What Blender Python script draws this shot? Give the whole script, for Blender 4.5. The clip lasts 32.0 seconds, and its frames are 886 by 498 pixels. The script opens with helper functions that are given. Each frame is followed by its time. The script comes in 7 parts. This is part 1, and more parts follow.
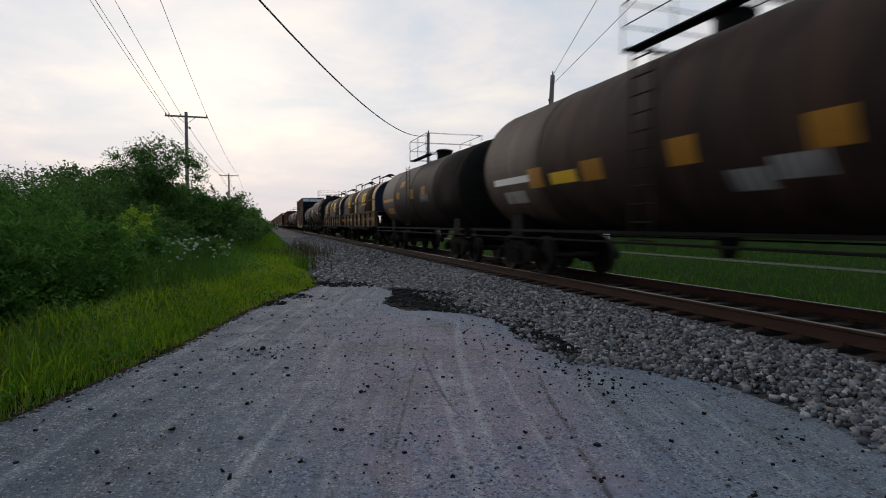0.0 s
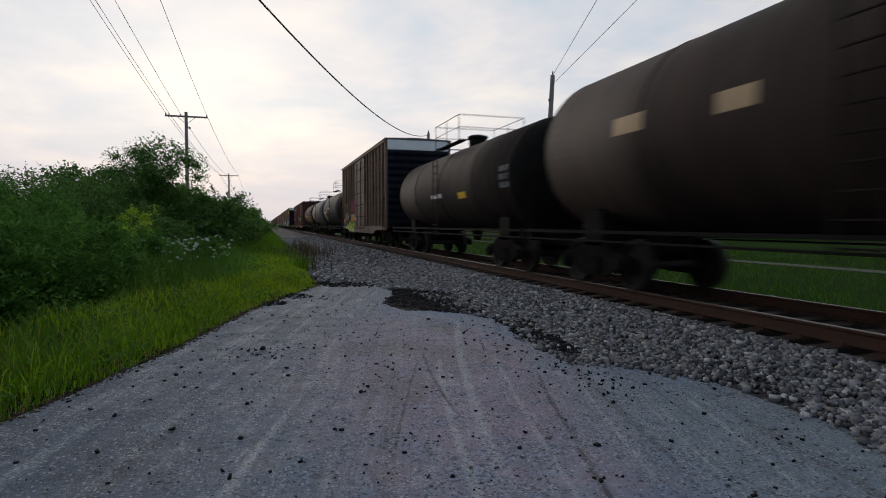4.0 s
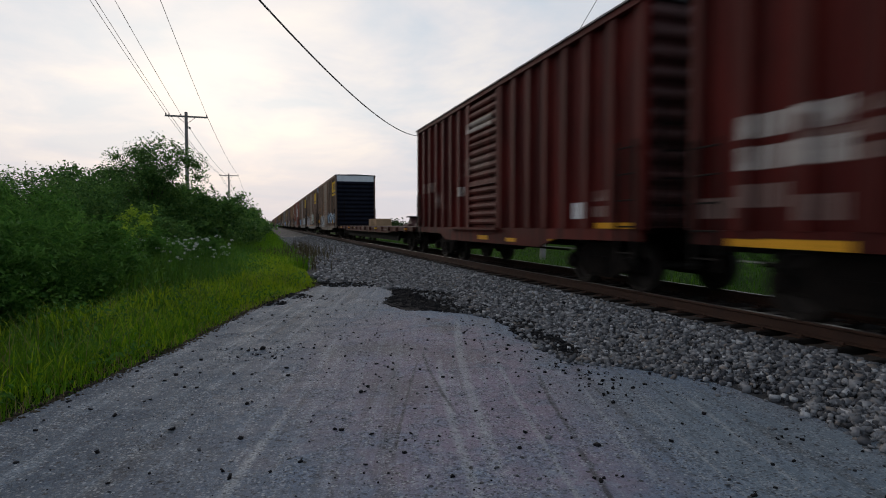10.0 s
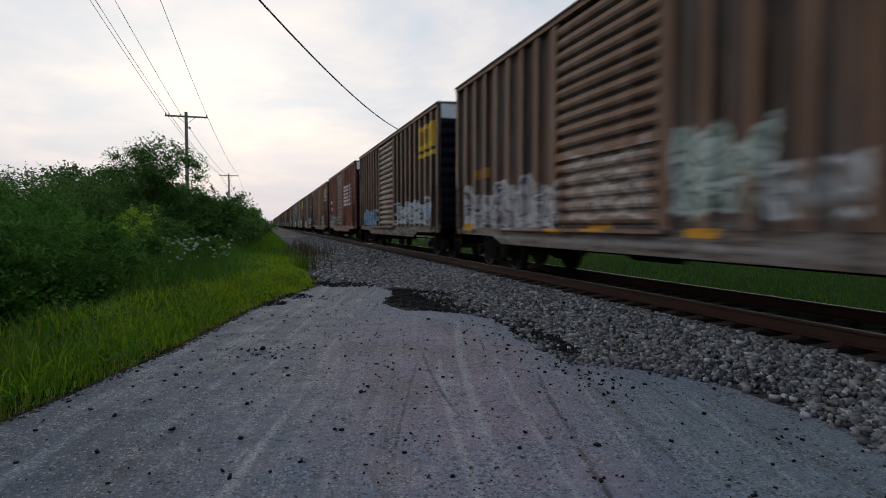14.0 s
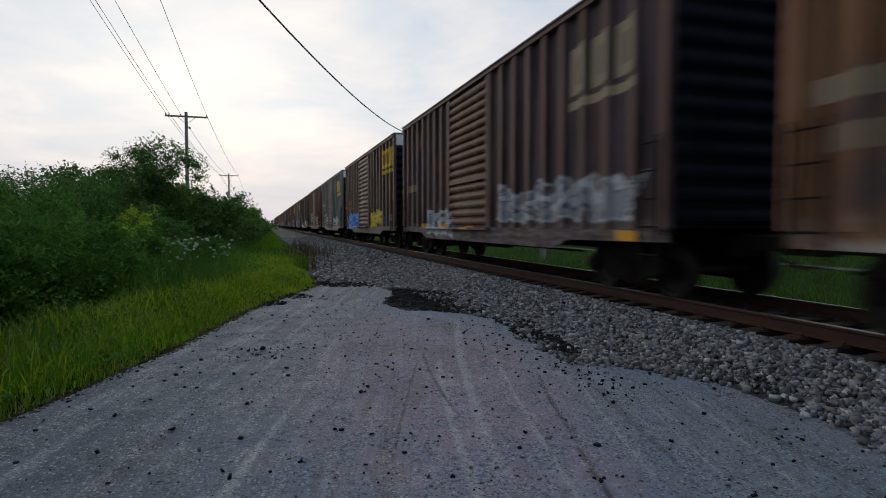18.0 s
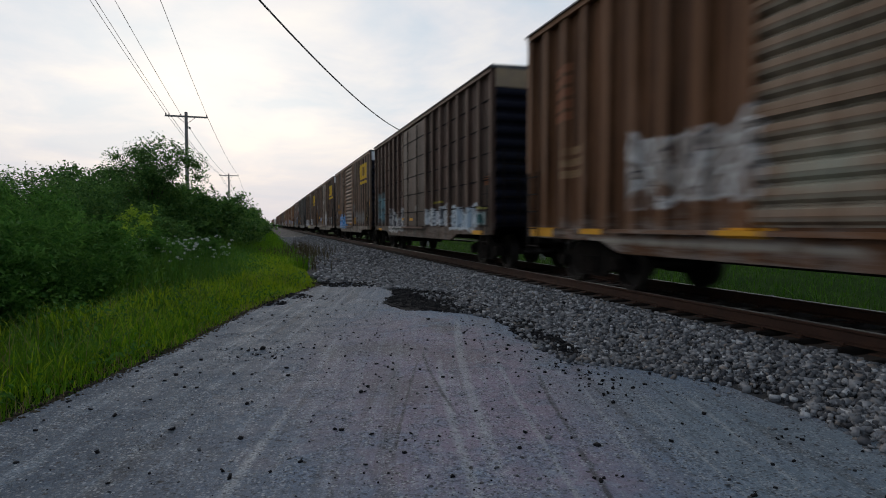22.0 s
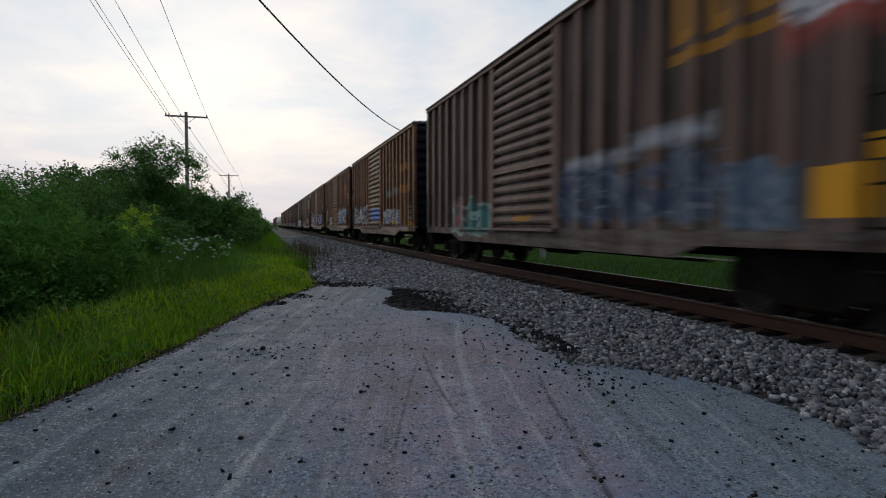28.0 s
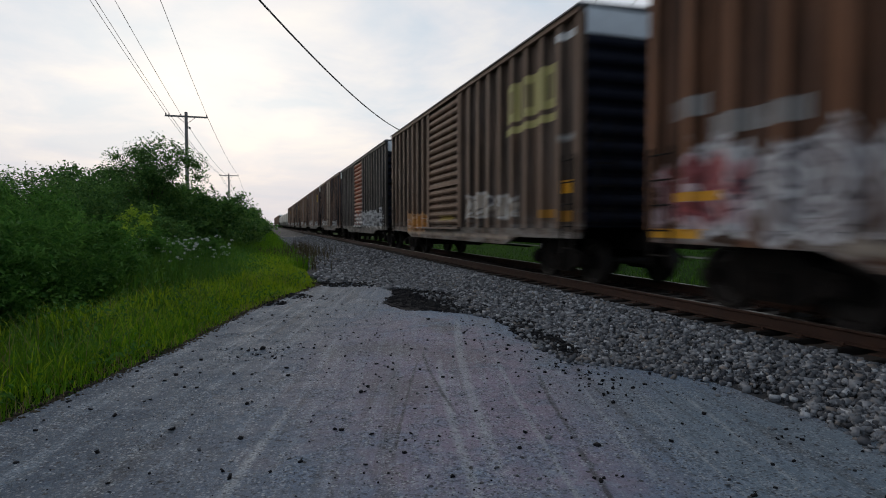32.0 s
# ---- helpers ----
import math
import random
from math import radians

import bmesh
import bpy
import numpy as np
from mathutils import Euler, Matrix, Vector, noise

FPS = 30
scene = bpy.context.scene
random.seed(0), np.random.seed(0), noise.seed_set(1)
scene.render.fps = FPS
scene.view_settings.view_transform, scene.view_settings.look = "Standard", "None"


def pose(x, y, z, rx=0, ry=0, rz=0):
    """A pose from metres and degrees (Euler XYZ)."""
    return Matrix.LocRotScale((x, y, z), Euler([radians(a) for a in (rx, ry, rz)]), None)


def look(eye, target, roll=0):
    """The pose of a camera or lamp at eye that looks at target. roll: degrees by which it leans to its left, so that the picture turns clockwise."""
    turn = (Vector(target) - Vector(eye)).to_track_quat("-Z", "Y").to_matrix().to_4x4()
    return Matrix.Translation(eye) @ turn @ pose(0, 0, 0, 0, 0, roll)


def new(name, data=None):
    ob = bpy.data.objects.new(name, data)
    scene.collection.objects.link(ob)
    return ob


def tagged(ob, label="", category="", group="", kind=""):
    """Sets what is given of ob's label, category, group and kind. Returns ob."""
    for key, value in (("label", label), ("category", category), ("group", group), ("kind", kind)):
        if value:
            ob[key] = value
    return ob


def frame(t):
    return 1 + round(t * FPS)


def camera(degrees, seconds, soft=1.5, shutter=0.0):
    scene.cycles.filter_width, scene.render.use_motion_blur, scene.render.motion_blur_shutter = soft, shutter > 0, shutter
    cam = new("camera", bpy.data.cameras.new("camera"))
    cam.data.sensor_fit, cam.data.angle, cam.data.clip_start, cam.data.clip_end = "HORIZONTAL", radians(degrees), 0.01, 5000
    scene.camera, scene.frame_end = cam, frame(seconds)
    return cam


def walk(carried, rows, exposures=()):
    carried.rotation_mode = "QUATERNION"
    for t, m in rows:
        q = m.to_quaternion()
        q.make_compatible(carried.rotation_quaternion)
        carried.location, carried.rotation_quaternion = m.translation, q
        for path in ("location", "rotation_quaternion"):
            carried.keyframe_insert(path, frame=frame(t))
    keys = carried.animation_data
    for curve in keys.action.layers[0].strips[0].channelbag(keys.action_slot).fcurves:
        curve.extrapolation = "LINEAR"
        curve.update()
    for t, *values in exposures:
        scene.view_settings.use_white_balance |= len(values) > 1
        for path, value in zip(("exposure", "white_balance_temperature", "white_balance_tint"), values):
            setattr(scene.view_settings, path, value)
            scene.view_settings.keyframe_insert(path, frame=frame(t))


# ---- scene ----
cam = camera(76.0, 32.0, soft=1.0, shutter=0.5)
EYE = (0.0, 0.0, 1.55)
TURN = -17.37
view = pose(*EYE, 90 - 2.45, 0, TURN)
walk(cam, [(0.0, view), (32.0, view)], exposures=[(0.0, 0.0, 6400, 10), (10.2, 0.0, 6400, 10), (11.3, -0.1, 6380, 10), (12.0, -0.2, 6360, 10), (12.8, 0.0, 6360, 10), (18.0, 0.02, 6230, 8), (32.0, 0.02, 6230, 8)])

# ---- plan, metres: +y runs along the track, away from the camera ----
TRACK = 6.85        # centre line of the track
RAIL = 0.42         # top of the rails over the pavement
GAUGE = 0.752       # half distance of the rail heads
TIE_TOP = 0.235
SUN_TURN = 5.0      # the sun stands this many degrees left of +y
SUN_UP = 14.0

# ---- world and sun ----
world = bpy.data.worlds.new("sky")
scene.world = world
world.use_nodes = True
wt = world.node_tree
wt.nodes.clear()


def wnode(kind, **sets):
    n = wt.nodes.new(kind)
    for k, v in sets.items():
        if k == "inputs":
            for name, val in v.items():
                n.inputs[name].default_value = val
    return n


w_sky = wt.nodes.new("ShaderNodeTexSky")
w_sky.sky_type = "NISHITA"
w_sky.sun_disc = False
w_sky.sun_elevation = radians(SUN_UP)
w_sky.sun_rotation = radians(-SUN_TURN)
w_sky.dust_density = 2.0
w_co = wt.nodes.new("ShaderNodeTexCoord")
w_sep = wt.nodes.new("ShaderNodeSeparateXYZ")
wt.links.new(w_co.outputs["Generated"], w_sep.inputs[0])
# clouds lie in a flat layer: the direction is divided by its height
w_up = wnode("ShaderNodeMath")
w_up.operation = "ADD"
w_up.inputs[1].default_value = 0.16
wt.links.new(w_sep.outputs["Z"], w_up.inputs[0])
w_max = wt.nodes.new("ShaderNodeMath")
w_max.operation = "MAXIMUM"
w_max.inputs[1].default_value = 0.05
wt.links.new(w_up.outputs[0], w_max.inputs[0])
w_div = wt.nodes.new("ShaderNodeVectorMath")
w_div.operation = "DIVIDE"
w_cmb = wt.nodes.new("ShaderNodeCombineXYZ")
for k in range(3):
    wt.links.new(w_max.outputs[0], w_cmb.inputs[k])
wt.links.new(w_co.outputs["Generated"], w_div.inputs[0])
wt.links.new(w_cmb.outputs[0], w_div.inputs[1])
w_n1 = wnode("ShaderNodeTexNoise", inputs={"Scale": 1.5, "Detail": 8.0, "Roughness": 0.55, "Distortion": 0.3})
w_n2 = wnode("ShaderNodeTexNoise", inputs={"Scale": 0.42, "Detail": 4.0, "Roughness": 0.5})
wt.links.new(w_div.outputs[0], w_n1.inputs["Vector"])
wt.links.new(w_div.outputs[0], w_n2.inputs["Vector"])
w_r1 = wt.nodes.new("ShaderNodeValToRGB")
w_r1.color_ramp.elements[0].position, w_r1.color_ramp.elements[1].position = 0.38, 0.66
w_r1.color_ramp.elements[0].color = (6.2, 6.9, 7.6, 1)
w_r1.color_ramp.elements[1].color = (9.4, 8.85, 8.2, 1)
w_r1.color_ramp.elements.new(0.52).color = (7.7, 7.7, 7.9, 1)
wt.links.new(w_n1.outputs["Fac"], w_r1.inputs["Fac"])


def w_span(v, a, b, lo, hi):
    n = wt.nodes.new("ShaderNodeMapRange")
    wt.links.new(v, n.inputs["Value"])
    for k, x in (("From Min", a), ("From Max", b), ("To Min", lo), ("To Max", hi)):
        n.inputs[k].default_value = x
    return n.outputs[0]


def w_blend(f, a, b, how="MIX"):
    n = wt.nodes.new("ShaderNodeMix")
    n.data_type, n.blend_type = "RGBA", how
    for v, k in ((f, "Factor"), (a, "A"), (b, "B")):
        if isinstance(v, bpy.types.NodeSocket):
            wt.links.new(v, n.inputs[k])
        else:
            n.inputs[k].default_value = v
    return n.outputs["Result"]


# thin places show the clear sky, the haze at the horizon is pinkish
w_c = w_blend(w_span(w_n2.outputs["Fac"], 0.35, 0.7, 0.98, 0.90), w_sky.outputs[0], w_r1.outputs[0])
w_c = w_blend(w_span(w_sep.outputs["Z"], 0.0, 0.20, 0.85, 0.0), w_c, (7.2, 6.7, 6.9, 1))
# dusk: brightest towards the low sun, dimmer and bluer overhead and behind
w_dot = wt.nodes.new("ShaderNodeVectorMath")
w_dot.operation = "DOT_PRODUCT"
wt.links.new(w_co.outputs["Generated"], w_dot.inputs[0])
w_dot.inputs[1].default_value = (-math.sin(radians(SUN_TURN)) * 0.97, math.cos(radians(SUN_TURN)) * 0.97, 0.24)
w_side = w_span(w_dot.outputs["Value"], -0.6, 0.9, 0.0, 1.0)
w_c = w_blend(1.0, w_c, w_blend(w_side, (0.42, 0.51, 0.61, 1), (1.0, 0.985, 0.985, 1)), "MULTIPLY")
w_bg = wnode("ShaderNodeBackground", inputs={"Strength": 0.1})
w_out = wt.nodes.new("ShaderNodeOutputWorld")
wt.links.new(w_c, w_bg.inputs["Color"])
wt.links.new(w_bg.outputs[0], w_out.inputs["Surface"])

sun = new("sun", bpy.data.lights.new("sun", "SUN"))
sun.data.energy, sun.data.angle, sun.data.color = 0.6, radians(25), (1.0, 0.88, 0.76)
sun.matrix_world = look((-math.sin(radians(SUN_TURN)) * 100, math.cos(radians(SUN_TURN)) * 100, 100 * math.tan(radians(SUN_UP))), (0, 0, 0))


# ---- materials ----
class Nodes:
    """A small builder of node materials."""

    def __init__(self, name):
        self.mat = bpy.data.materials.new(name)
        self.mat.use_nodes = True
        self.t = self.mat.node_tree
        self.t.nodes.clear()
        self.out = self.t.nodes.new("ShaderNodeOutputMaterial")
        self.co = self.t.nodes.new("ShaderNodeTexCoord").outputs["Object"]

    def put(self, value, socket):
        if isinstance(value, bpy.types.NodeSocket):
            self.t.links.new(value, socket)
        elif isinstance(value, tuple) and len(value) == 3 and socket.type == "RGBA":
            socket.default_value = (*value, 1)
        else:
            socket.default_value = value

    def math(self, op, a, b=0.0, c=0.0, clamp=False):
        n = self.t.nodes.new("ShaderNodeMath")
        n.operation, n.use_clamp = op, clamp
        self.put(a, n.inputs[0])
        if op not in ("ABSOLUTE", "FRACT", "SQRT"):
            self.put(b, n.inputs[1])
        if op == "MULTIPLY_ADD":
            self.put(c, n.inputs[2])
        return n.outputs[0]

    def scaled(self, vec, s):
        n = self.t.nodes.new("ShaderNodeVectorMath")
        n.operation = "MULTIPLY"
        self.put(vec, n.inputs[0])
        n.inputs[1].default_value = s
        return n.outputs[0]

    def noise(self, scale, detail=4.0, rough=0.55, vec=None, distort=0.0):
        n = self.t.nodes.new("ShaderNodeTexNoise")
        self.put(self.co if vec is None else vec, n.inputs["Vector"])
        n.inputs["Scale"].default_value, n.inputs["Detail"].default_value = scale, detail
        n.inputs["Roughness"].default_value, n.inputs["Distortion"].default_value = rough, distort
        return n.outputs["Fac"]

    def voronoi(self, scale, vec=None, feature="F1"):
        n = self.t.nodes.new("ShaderNodeTexVoronoi")
        n.feature = feature
        self.put(self.co if vec is None else vec, n.inputs["Vector"])
        n.inputs["Scale"].default_value = scale
        return n

    def span(self, v, a, b, lo=0.0, hi=1.0):
        n = self.t.nodes.new("ShaderNodeMapRange")
        self.put(v, n.inputs["Value"])
        for k, x in (("From Min", a), ("From Max", b), ("To Min", lo), ("To Max", hi)):
            if n.inputs[k].default_value != x:
                n.inputs[k].default_value = x
        return n.outputs[0]

    def mix(self, f, a, b, blend="MIX"):
        n = self.t.nodes.new("ShaderNodeMix")
        n.data_type, n.blend_type = "RGBA", blend
        self.put(f, n.inputs["Factor"])
        self.put(a, n.inputs["A"])
        self.put(b, n.inputs["B"])
        return n.outputs["Result"]

    def axes(self):
        n = self.t.nodes.new("ShaderNodeSeparateXYZ")
        self.put(self.co, n.inputs[0])
        return n.outputs

    def chance(self):
        return self.t.nodes.new("ShaderNodeObjectInfo").outputs["Random"]

    def island(self):
        return self.t.nodes.new("ShaderNodeNewGeometry").outputs["Random Per Island"]

    def bump(self, height, strength=0.3, distance=0.02):
        n = self.t.nodes.new("ShaderNodeBump")
        self.put(height, n.inputs["Height"])
        n.inputs["Strength"].default_value, n.inputs["Distance"].default_value = strength, distance
        return n.outputs[0]

    def surface(self, color, rough=0.7, metal=0.0, normal=None, spec=0.5):
        n = self.t.nodes.new("ShaderNodeBsdfPrincipled")
        self.put(color, n.inputs["Base Color"])
        self.put(rough, n.inputs["Roughness"])
        self.put(metal, n.inputs["Metallic"])
        n.inputs["Specular IOR Level"].default_value = spec
        if normal is not None:
            self.put(normal, n.inputs["Normal"])
        self.t.links.new(n.outputs[0], self.out.inputs["Surface"])
        return self.mat

    def leaf(self, color, glow=0.35, rough=0.6):
        a = self.t.nodes.new("ShaderNodeBsdfPrincipled")
        self.put(color, a.inputs["Base Color"])
        a.inputs["Roughness"].default_value = rough
        a.inputs["Specular IOR Level"].default_value = 0.15
        b = self.t.nodes.new("ShaderNodeBsdfTranslucent")
        self.put(color, b.inputs["Color"])
        m = self.t.nodes.new("ShaderNodeMixShader")
        m.inputs[0].default_value = glow
        self.t.links.new(a.outputs[0], m.inputs[1])
        self.t.links.new(b.outputs[0], m.inputs[2])
        self.t.links.new(m.outputs[0], self.out.inputs["Surface"])
        return self.mat


def worn(name, base, second, scale=3.0, rough=0.8, metal=0.0, bump=0.2, fine=40.0, spec=0.4):
    """A plain worn surface: two colours in patches, a fine grain and relief."""
    n = Nodes(name)
    big = n.noise(scale, 5.0, 0.6)
    grain = n.noise(fine, 3.0, 0.6)
    c = n.mix(n.span(big, 0.38, 0.64), base, second)
    c = n.mix(n.span(grain, 0.3, 0.75, 0.0, 0.45), c, tuple(v * 0.45 for v in base))
    return n.surface(c, rough, metal, n.bump(grain, bump, 0.01), spec)


def leafy(name, dark, light, glow=0.35):
    n = Nodes(name)
    r = n.island()
    big = n.noise(0.9, 3.0)
    c = n.mix(r, dark, light)
    c = n.mix(n.span(big, 0.35, 0.7, 0.0, 0.55), c, tuple(0.55 * v for v in dark))
    return n.leaf(c, glow)


def make_pavement():
    n = Nodes("old_pavement")
    at = n.axes()
    coarse = n.noise(24.0, 6.0, 0.8)
    stain = n.noise(0.5, 5.0, 0.6, distort=0.6)
    mid = n.noise(2.2, 7.0, 0.7)
    blot = n.noise(7.5, 6.0, 0.75)
    c = n.mix(n.span(mid, 0.36, 0.64), (0.10, 0.14, 0.21), (0.20, 0.258, 0.36))
    c = n.mix(n.span(stain, 0.46, 0.66, 0.0, 0.6), c, (0.19, 0.165, 0.175))

    def spot(cx, cy, rx, ry, rough=4.0):
        ex = n.math("DIVIDE", n.math("SUBTRACT", at["X"], cx), rx)
        ey = n.math("DIVIDE", n.math("SUBTRACT", at["Y"], cy), ry)
        d = n.math("ADD", n.math("MULTIPLY", ex, ex), n.math("MULTIPLY", ey, ey))
        return n.math("ADD", d, n.math("MULTIPLY", n.math("SUBTRACT", mid, 0.5), rough))

    def stroke(x0, x1, y0, y1, bend, w, ragged=0.07):
        """A tyre mark or crack: a slightly bowed line in the plan."""
        u = n.math("SUBTRACT", at["Y"], (y0 + y1) / 2)
        run_x = n.math("MULTIPLY_ADD", u, (x1 - x0) / (y1 - y0), (x0 + x1) / 2)
        run_x = n.math("ADD", run_x, n.math("MULTIPLY", n.math("MULTIPLY", u, u), bend))
        off = n.math("ADD", n.math("SUBTRACT", at["X"], run_x), n.math("MULTIPLY", n.math("SUBTRACT", blot, 0.5), ragged))
        m = n.span(n.math("ABSOLUTE", off), w, w * 0.35)
        h = (y1 - y0) / 2
        return n.math("MULTIPLY", m, n.span(n.math("ABSOLUTE", u), h, h * 0.7))
    # a broad reddish dusty middle, darker brown stains in it, a darker bluish margin along the meadow
    c = n.mix(n.span(spot(1.55, 6.2, 1.5, 3.6, 5.0), 1.5, 0.2, 0.0, 0.7), c, (0.275, 0.2, 0.265))
    c = n.mix(n.span(spot(3.4, 3.0, 1.0, 1.9), 1.6, 0.2, 0.0, 0.6), c, (0.17, 0.225, 0.26))
    for cx, cy, rx, ry, k in ((1.25, 7.0, 0.75, 0.5, 0.6), (2.55, 8.2, 0.28, 0.8, 0.6), (2.1, 6.3, 0.5, 0.8, 0.4), (1.2, 5.2, 0.4, 0.7, 0.45), (0.6, 8.7, 0.7, 0.5, 0.35)):
        c = n.mix(n.span(spot(cx, cy, rx, ry), 1.2, 0.0, 0.0, k), c, (0.085, 0.068, 0.062))
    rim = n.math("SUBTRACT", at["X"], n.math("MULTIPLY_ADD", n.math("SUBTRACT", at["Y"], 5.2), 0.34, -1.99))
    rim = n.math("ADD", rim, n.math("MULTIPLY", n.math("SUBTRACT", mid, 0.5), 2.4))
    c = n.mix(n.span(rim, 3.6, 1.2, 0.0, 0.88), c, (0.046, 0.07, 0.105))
    # worn wheel paths that fan out towards the way the lorries took
    comb = n.t.nodes.new("ShaderNodeCombineXYZ")
    n.put(n.math("SUBTRACT", at["X"], n.math("MULTIPLY", at["Y"], 0.28)), comb.inputs[0])
    n.put(at["Y"], comb.inputs[1])
    scr = n.noise(1.0, 6.0, 0.7, vec=n.scaled(comb.outputs[0], (7.0, 0.3, 1.0)))
    rut = n.noise(1.0, 4.0, 0.6, vec=n.scaled(comb.outputs[0], (3.1, 0.14, 1.0)))
    worn_path = n.math("MULTIPLY", n.span(scr, 0.50, 0.60), n.span(coarse, 0.44, 0.56))
    c = n.mix(n.math("MULTIPLY", worn_path, 0.5), c, (0.31, 0.37, 0.43))
    c = n.mix(n.math("MULTIPLY", n.span(rut, 0.575, 0.62), n.span(coarse, 0.35, 0.55, 0.1, 0.5)), c, (0.06, 0.058, 0.058))
    for x0, x1, y0, y1, bend, w in ((2.19, 2.92, 2.7, 4.9, 0.02, 0.025), (2.99, 3.68, 2.4, 4.4, -0.03, 0.03), (1.2, 3.0, 2.9, 9.1, 0.012, 0.07), (2.5, 3.3, 2.3, 4.6, 0.02, 0.018), (0.9, 1.9, 2.0, 6.5, 0.015, 0.05), (1.5, 2.6, 2.2, 6.4, 0.01, 0.03), (-0.6, 0.2, 2.2, 5.0, 0.01, 0.05)):
        c = n.mix(n.math("MULTIPLY", stroke(x0, x1, y0, y1, bend, w), n.span(coarse, 0.40, 0.55, 0.15, 0.75)), c, (0.37, 0.40, 0.43))
    for x0, x1, y0, y1, bend, w in ((1.42, 1.80, 4.2, 6.8, 0.03, 0.025), (2.05, 2.70, 3.4, 5.4, 0.04, 0.03), (0.70, 1.65, 3.4, 6.3, 0.01, 0.02), (-0.39, 0.1, 8.1, 9.3, 0.1, 0.035), (1.75, 2.08, 2.4, 3.5, 0.03, 0.035), (-0.3, 0.75, 5.6, 6.3, -0.4, 0.03)):
        c = n.mix(n.math("MULTIPLY", stroke(x0, x1, y0, y1, bend, w), n.span(coarse, 0.36, 0.52, 0.2, 0.85)), c, (0.05, 0.05, 0.055))
    # mottling, grit and pits
    c = n.mix(n.span(blot, 0.53, 0.66, 0.0, 0.42), c, (0.06, 0.066, 0.08))
    c = n.mix(n.span(blot, 0.46, 0.34, 0.0, 0.36), c, (0.28, 0.345, 0.42))
    chip = n.voronoi(85.0)
    tone = n.t.nodes.new("ShaderNodeSeparateColor")
    n.put(chip.outputs["Color"], tone.inputs[0])
    bare = n.math("MULTIPLY", n.span(n.noise(1.3, 5.0, 0.65), 0.36, 0.62, 0.25, 1.0), n.span(scr, 0.40, 0.60, 0.35, 1.0))
    c = n.mix(n.math("MULTIPLY", n.span(tone.outputs[0], 0.72, 0.95), n.math("MULTIPLY", bare, 0.85)), c, (0.44, 0.46, 0.48))
    c = n.mix(n.math("MULTIPLY", n.span(tone.outputs[1], 0.68, 0.9), n.math("MULTIPLY", bare, 0.9)), c, (0.035, 0.036, 0.04))
    grit = n.voronoi(36.0)
    tone3 = n.t.nodes.new("ShaderNodeSeparateColor")
    n.put(grit.outputs["Color"], tone3.inputs[0])
    size3 = n.span(grit.outputs["Distance"], 0.42, 0.3)
    c = n.mix(n.math("MULTIPLY", n.math("MULTIPLY", n.span(tone3.outputs[0], 0.74, 0.8), size3), 0.7), c, (0.38, 0.41, 0.44))
    c = n.mix(n.math("MULTIPLY", n.math("MULTIPLY", n.span(tone3.outputs[1], 0.66, 0.72), size3), 0.75), c, (0.04, 0.042, 0.05))
    pit = n.math("MULTIPLY", n.span(coarse, 0.53, 0.62), n.span(mid, 0.40, 0.58))
    c = n.mix(n.math("MULTIPLY", pit, 0.7), c, (0.05, 0.05, 0.055))
    speck = n.voronoi(13.0)
    tone2 = n.t.nodes.new("ShaderNodeSeparateColor")
    n.put(speck.outputs["Color"], tone2.inputs[0])
    dot = n.math("MULTIPLY", n.span(tone2.outputs[0], 0.86, 0.87), n.span(speck.outputs["Distance"], 0.24, 0.17))
    c = n.mix(n.math("MULTIPLY", dot, 0.9), c, (0.025, 0.025, 0.027))
    h = n.math("ADD", n.math("MULTIPLY", n.math("ADD", mid, blot), 0.5), n.math("SUBTRACT", coarse, n.math("MULTIPLY", pit, 0.6)))
    return n.surface(c, n.span(mid, 0.3, 0.7, 0.62, 0.88), 0.0, n.bump(h, 0.9, 0.025), 0.35)


def make_stone():
    n = Nodes("ballast_stone")
    r = n.island()
    g = n.noise(38.0, 4.0, 0.6)
    c = n.mix(n.span(r, 0.0, 0.8), (0.02, 0.021, 0.026), (0.24, 0.24, 0.25))
    c = n.mix(n.span(r, 0.84, 0.87), c, (0.40, 0.40, 0.41))
    c = n.mix(n.span(r, 0.95, 0.96), c, (0.20, 0.17, 0.15))
    c = n.mix(n.span(g, 0.4, 0.7, 0.0, 0.5), c, (0.09, 0.09, 0.1))
    return n.surface(c, 0.85, 0.0, n.bump(g, 0.4, 0.01), 0.3)


def make_bed():
    n = Nodes("ballast_bed")
    v = n.voronoi(17.0)
    v2 = n.voronoi(17.0, feature="DISTANCE_TO_EDGE")
    big = n.noise(0.5, 4.0)
    c = n.mix(n.span(v.outputs["Color"], 0.0, 1.0), (0.016, 0.016, 0.018), (0.07, 0.07, 0.075))
    c = n.mix(n.span(v2.outputs["Distance"], 0.0, 0.09, 0.85, 0.0), c, (0.035, 0.035, 0.037))
    c = n.mix(n.span(big, 0.4, 0.7, 0.0, 0.4), c, (0.085, 0.075, 0.065))
    return n.surface(c, 0.9, 0.0, n.bump(v2.outputs["Distance"], 0.9, 0.05), 0.2)


def make_soil():
    n = Nodes("meadow_soil")
    big = n.noise(0.16, 5.0, 0.6)
    fine = n.noise(7.0, 6.0, 0.65)
    c = n.mix(n.span(big, 0.35, 0.65), (0.008, 0.026, 0.002), (0.016, 0.04, 0.003))
    c = n.mix(n.span(fine, 0.4, 0.7, 0.0, 0.7), c, (0.010, 0.02, 0.003))
    return n.surface(c, 0.95, 0.0, n.bump(fine, 0.8, 0.06), 0.02)


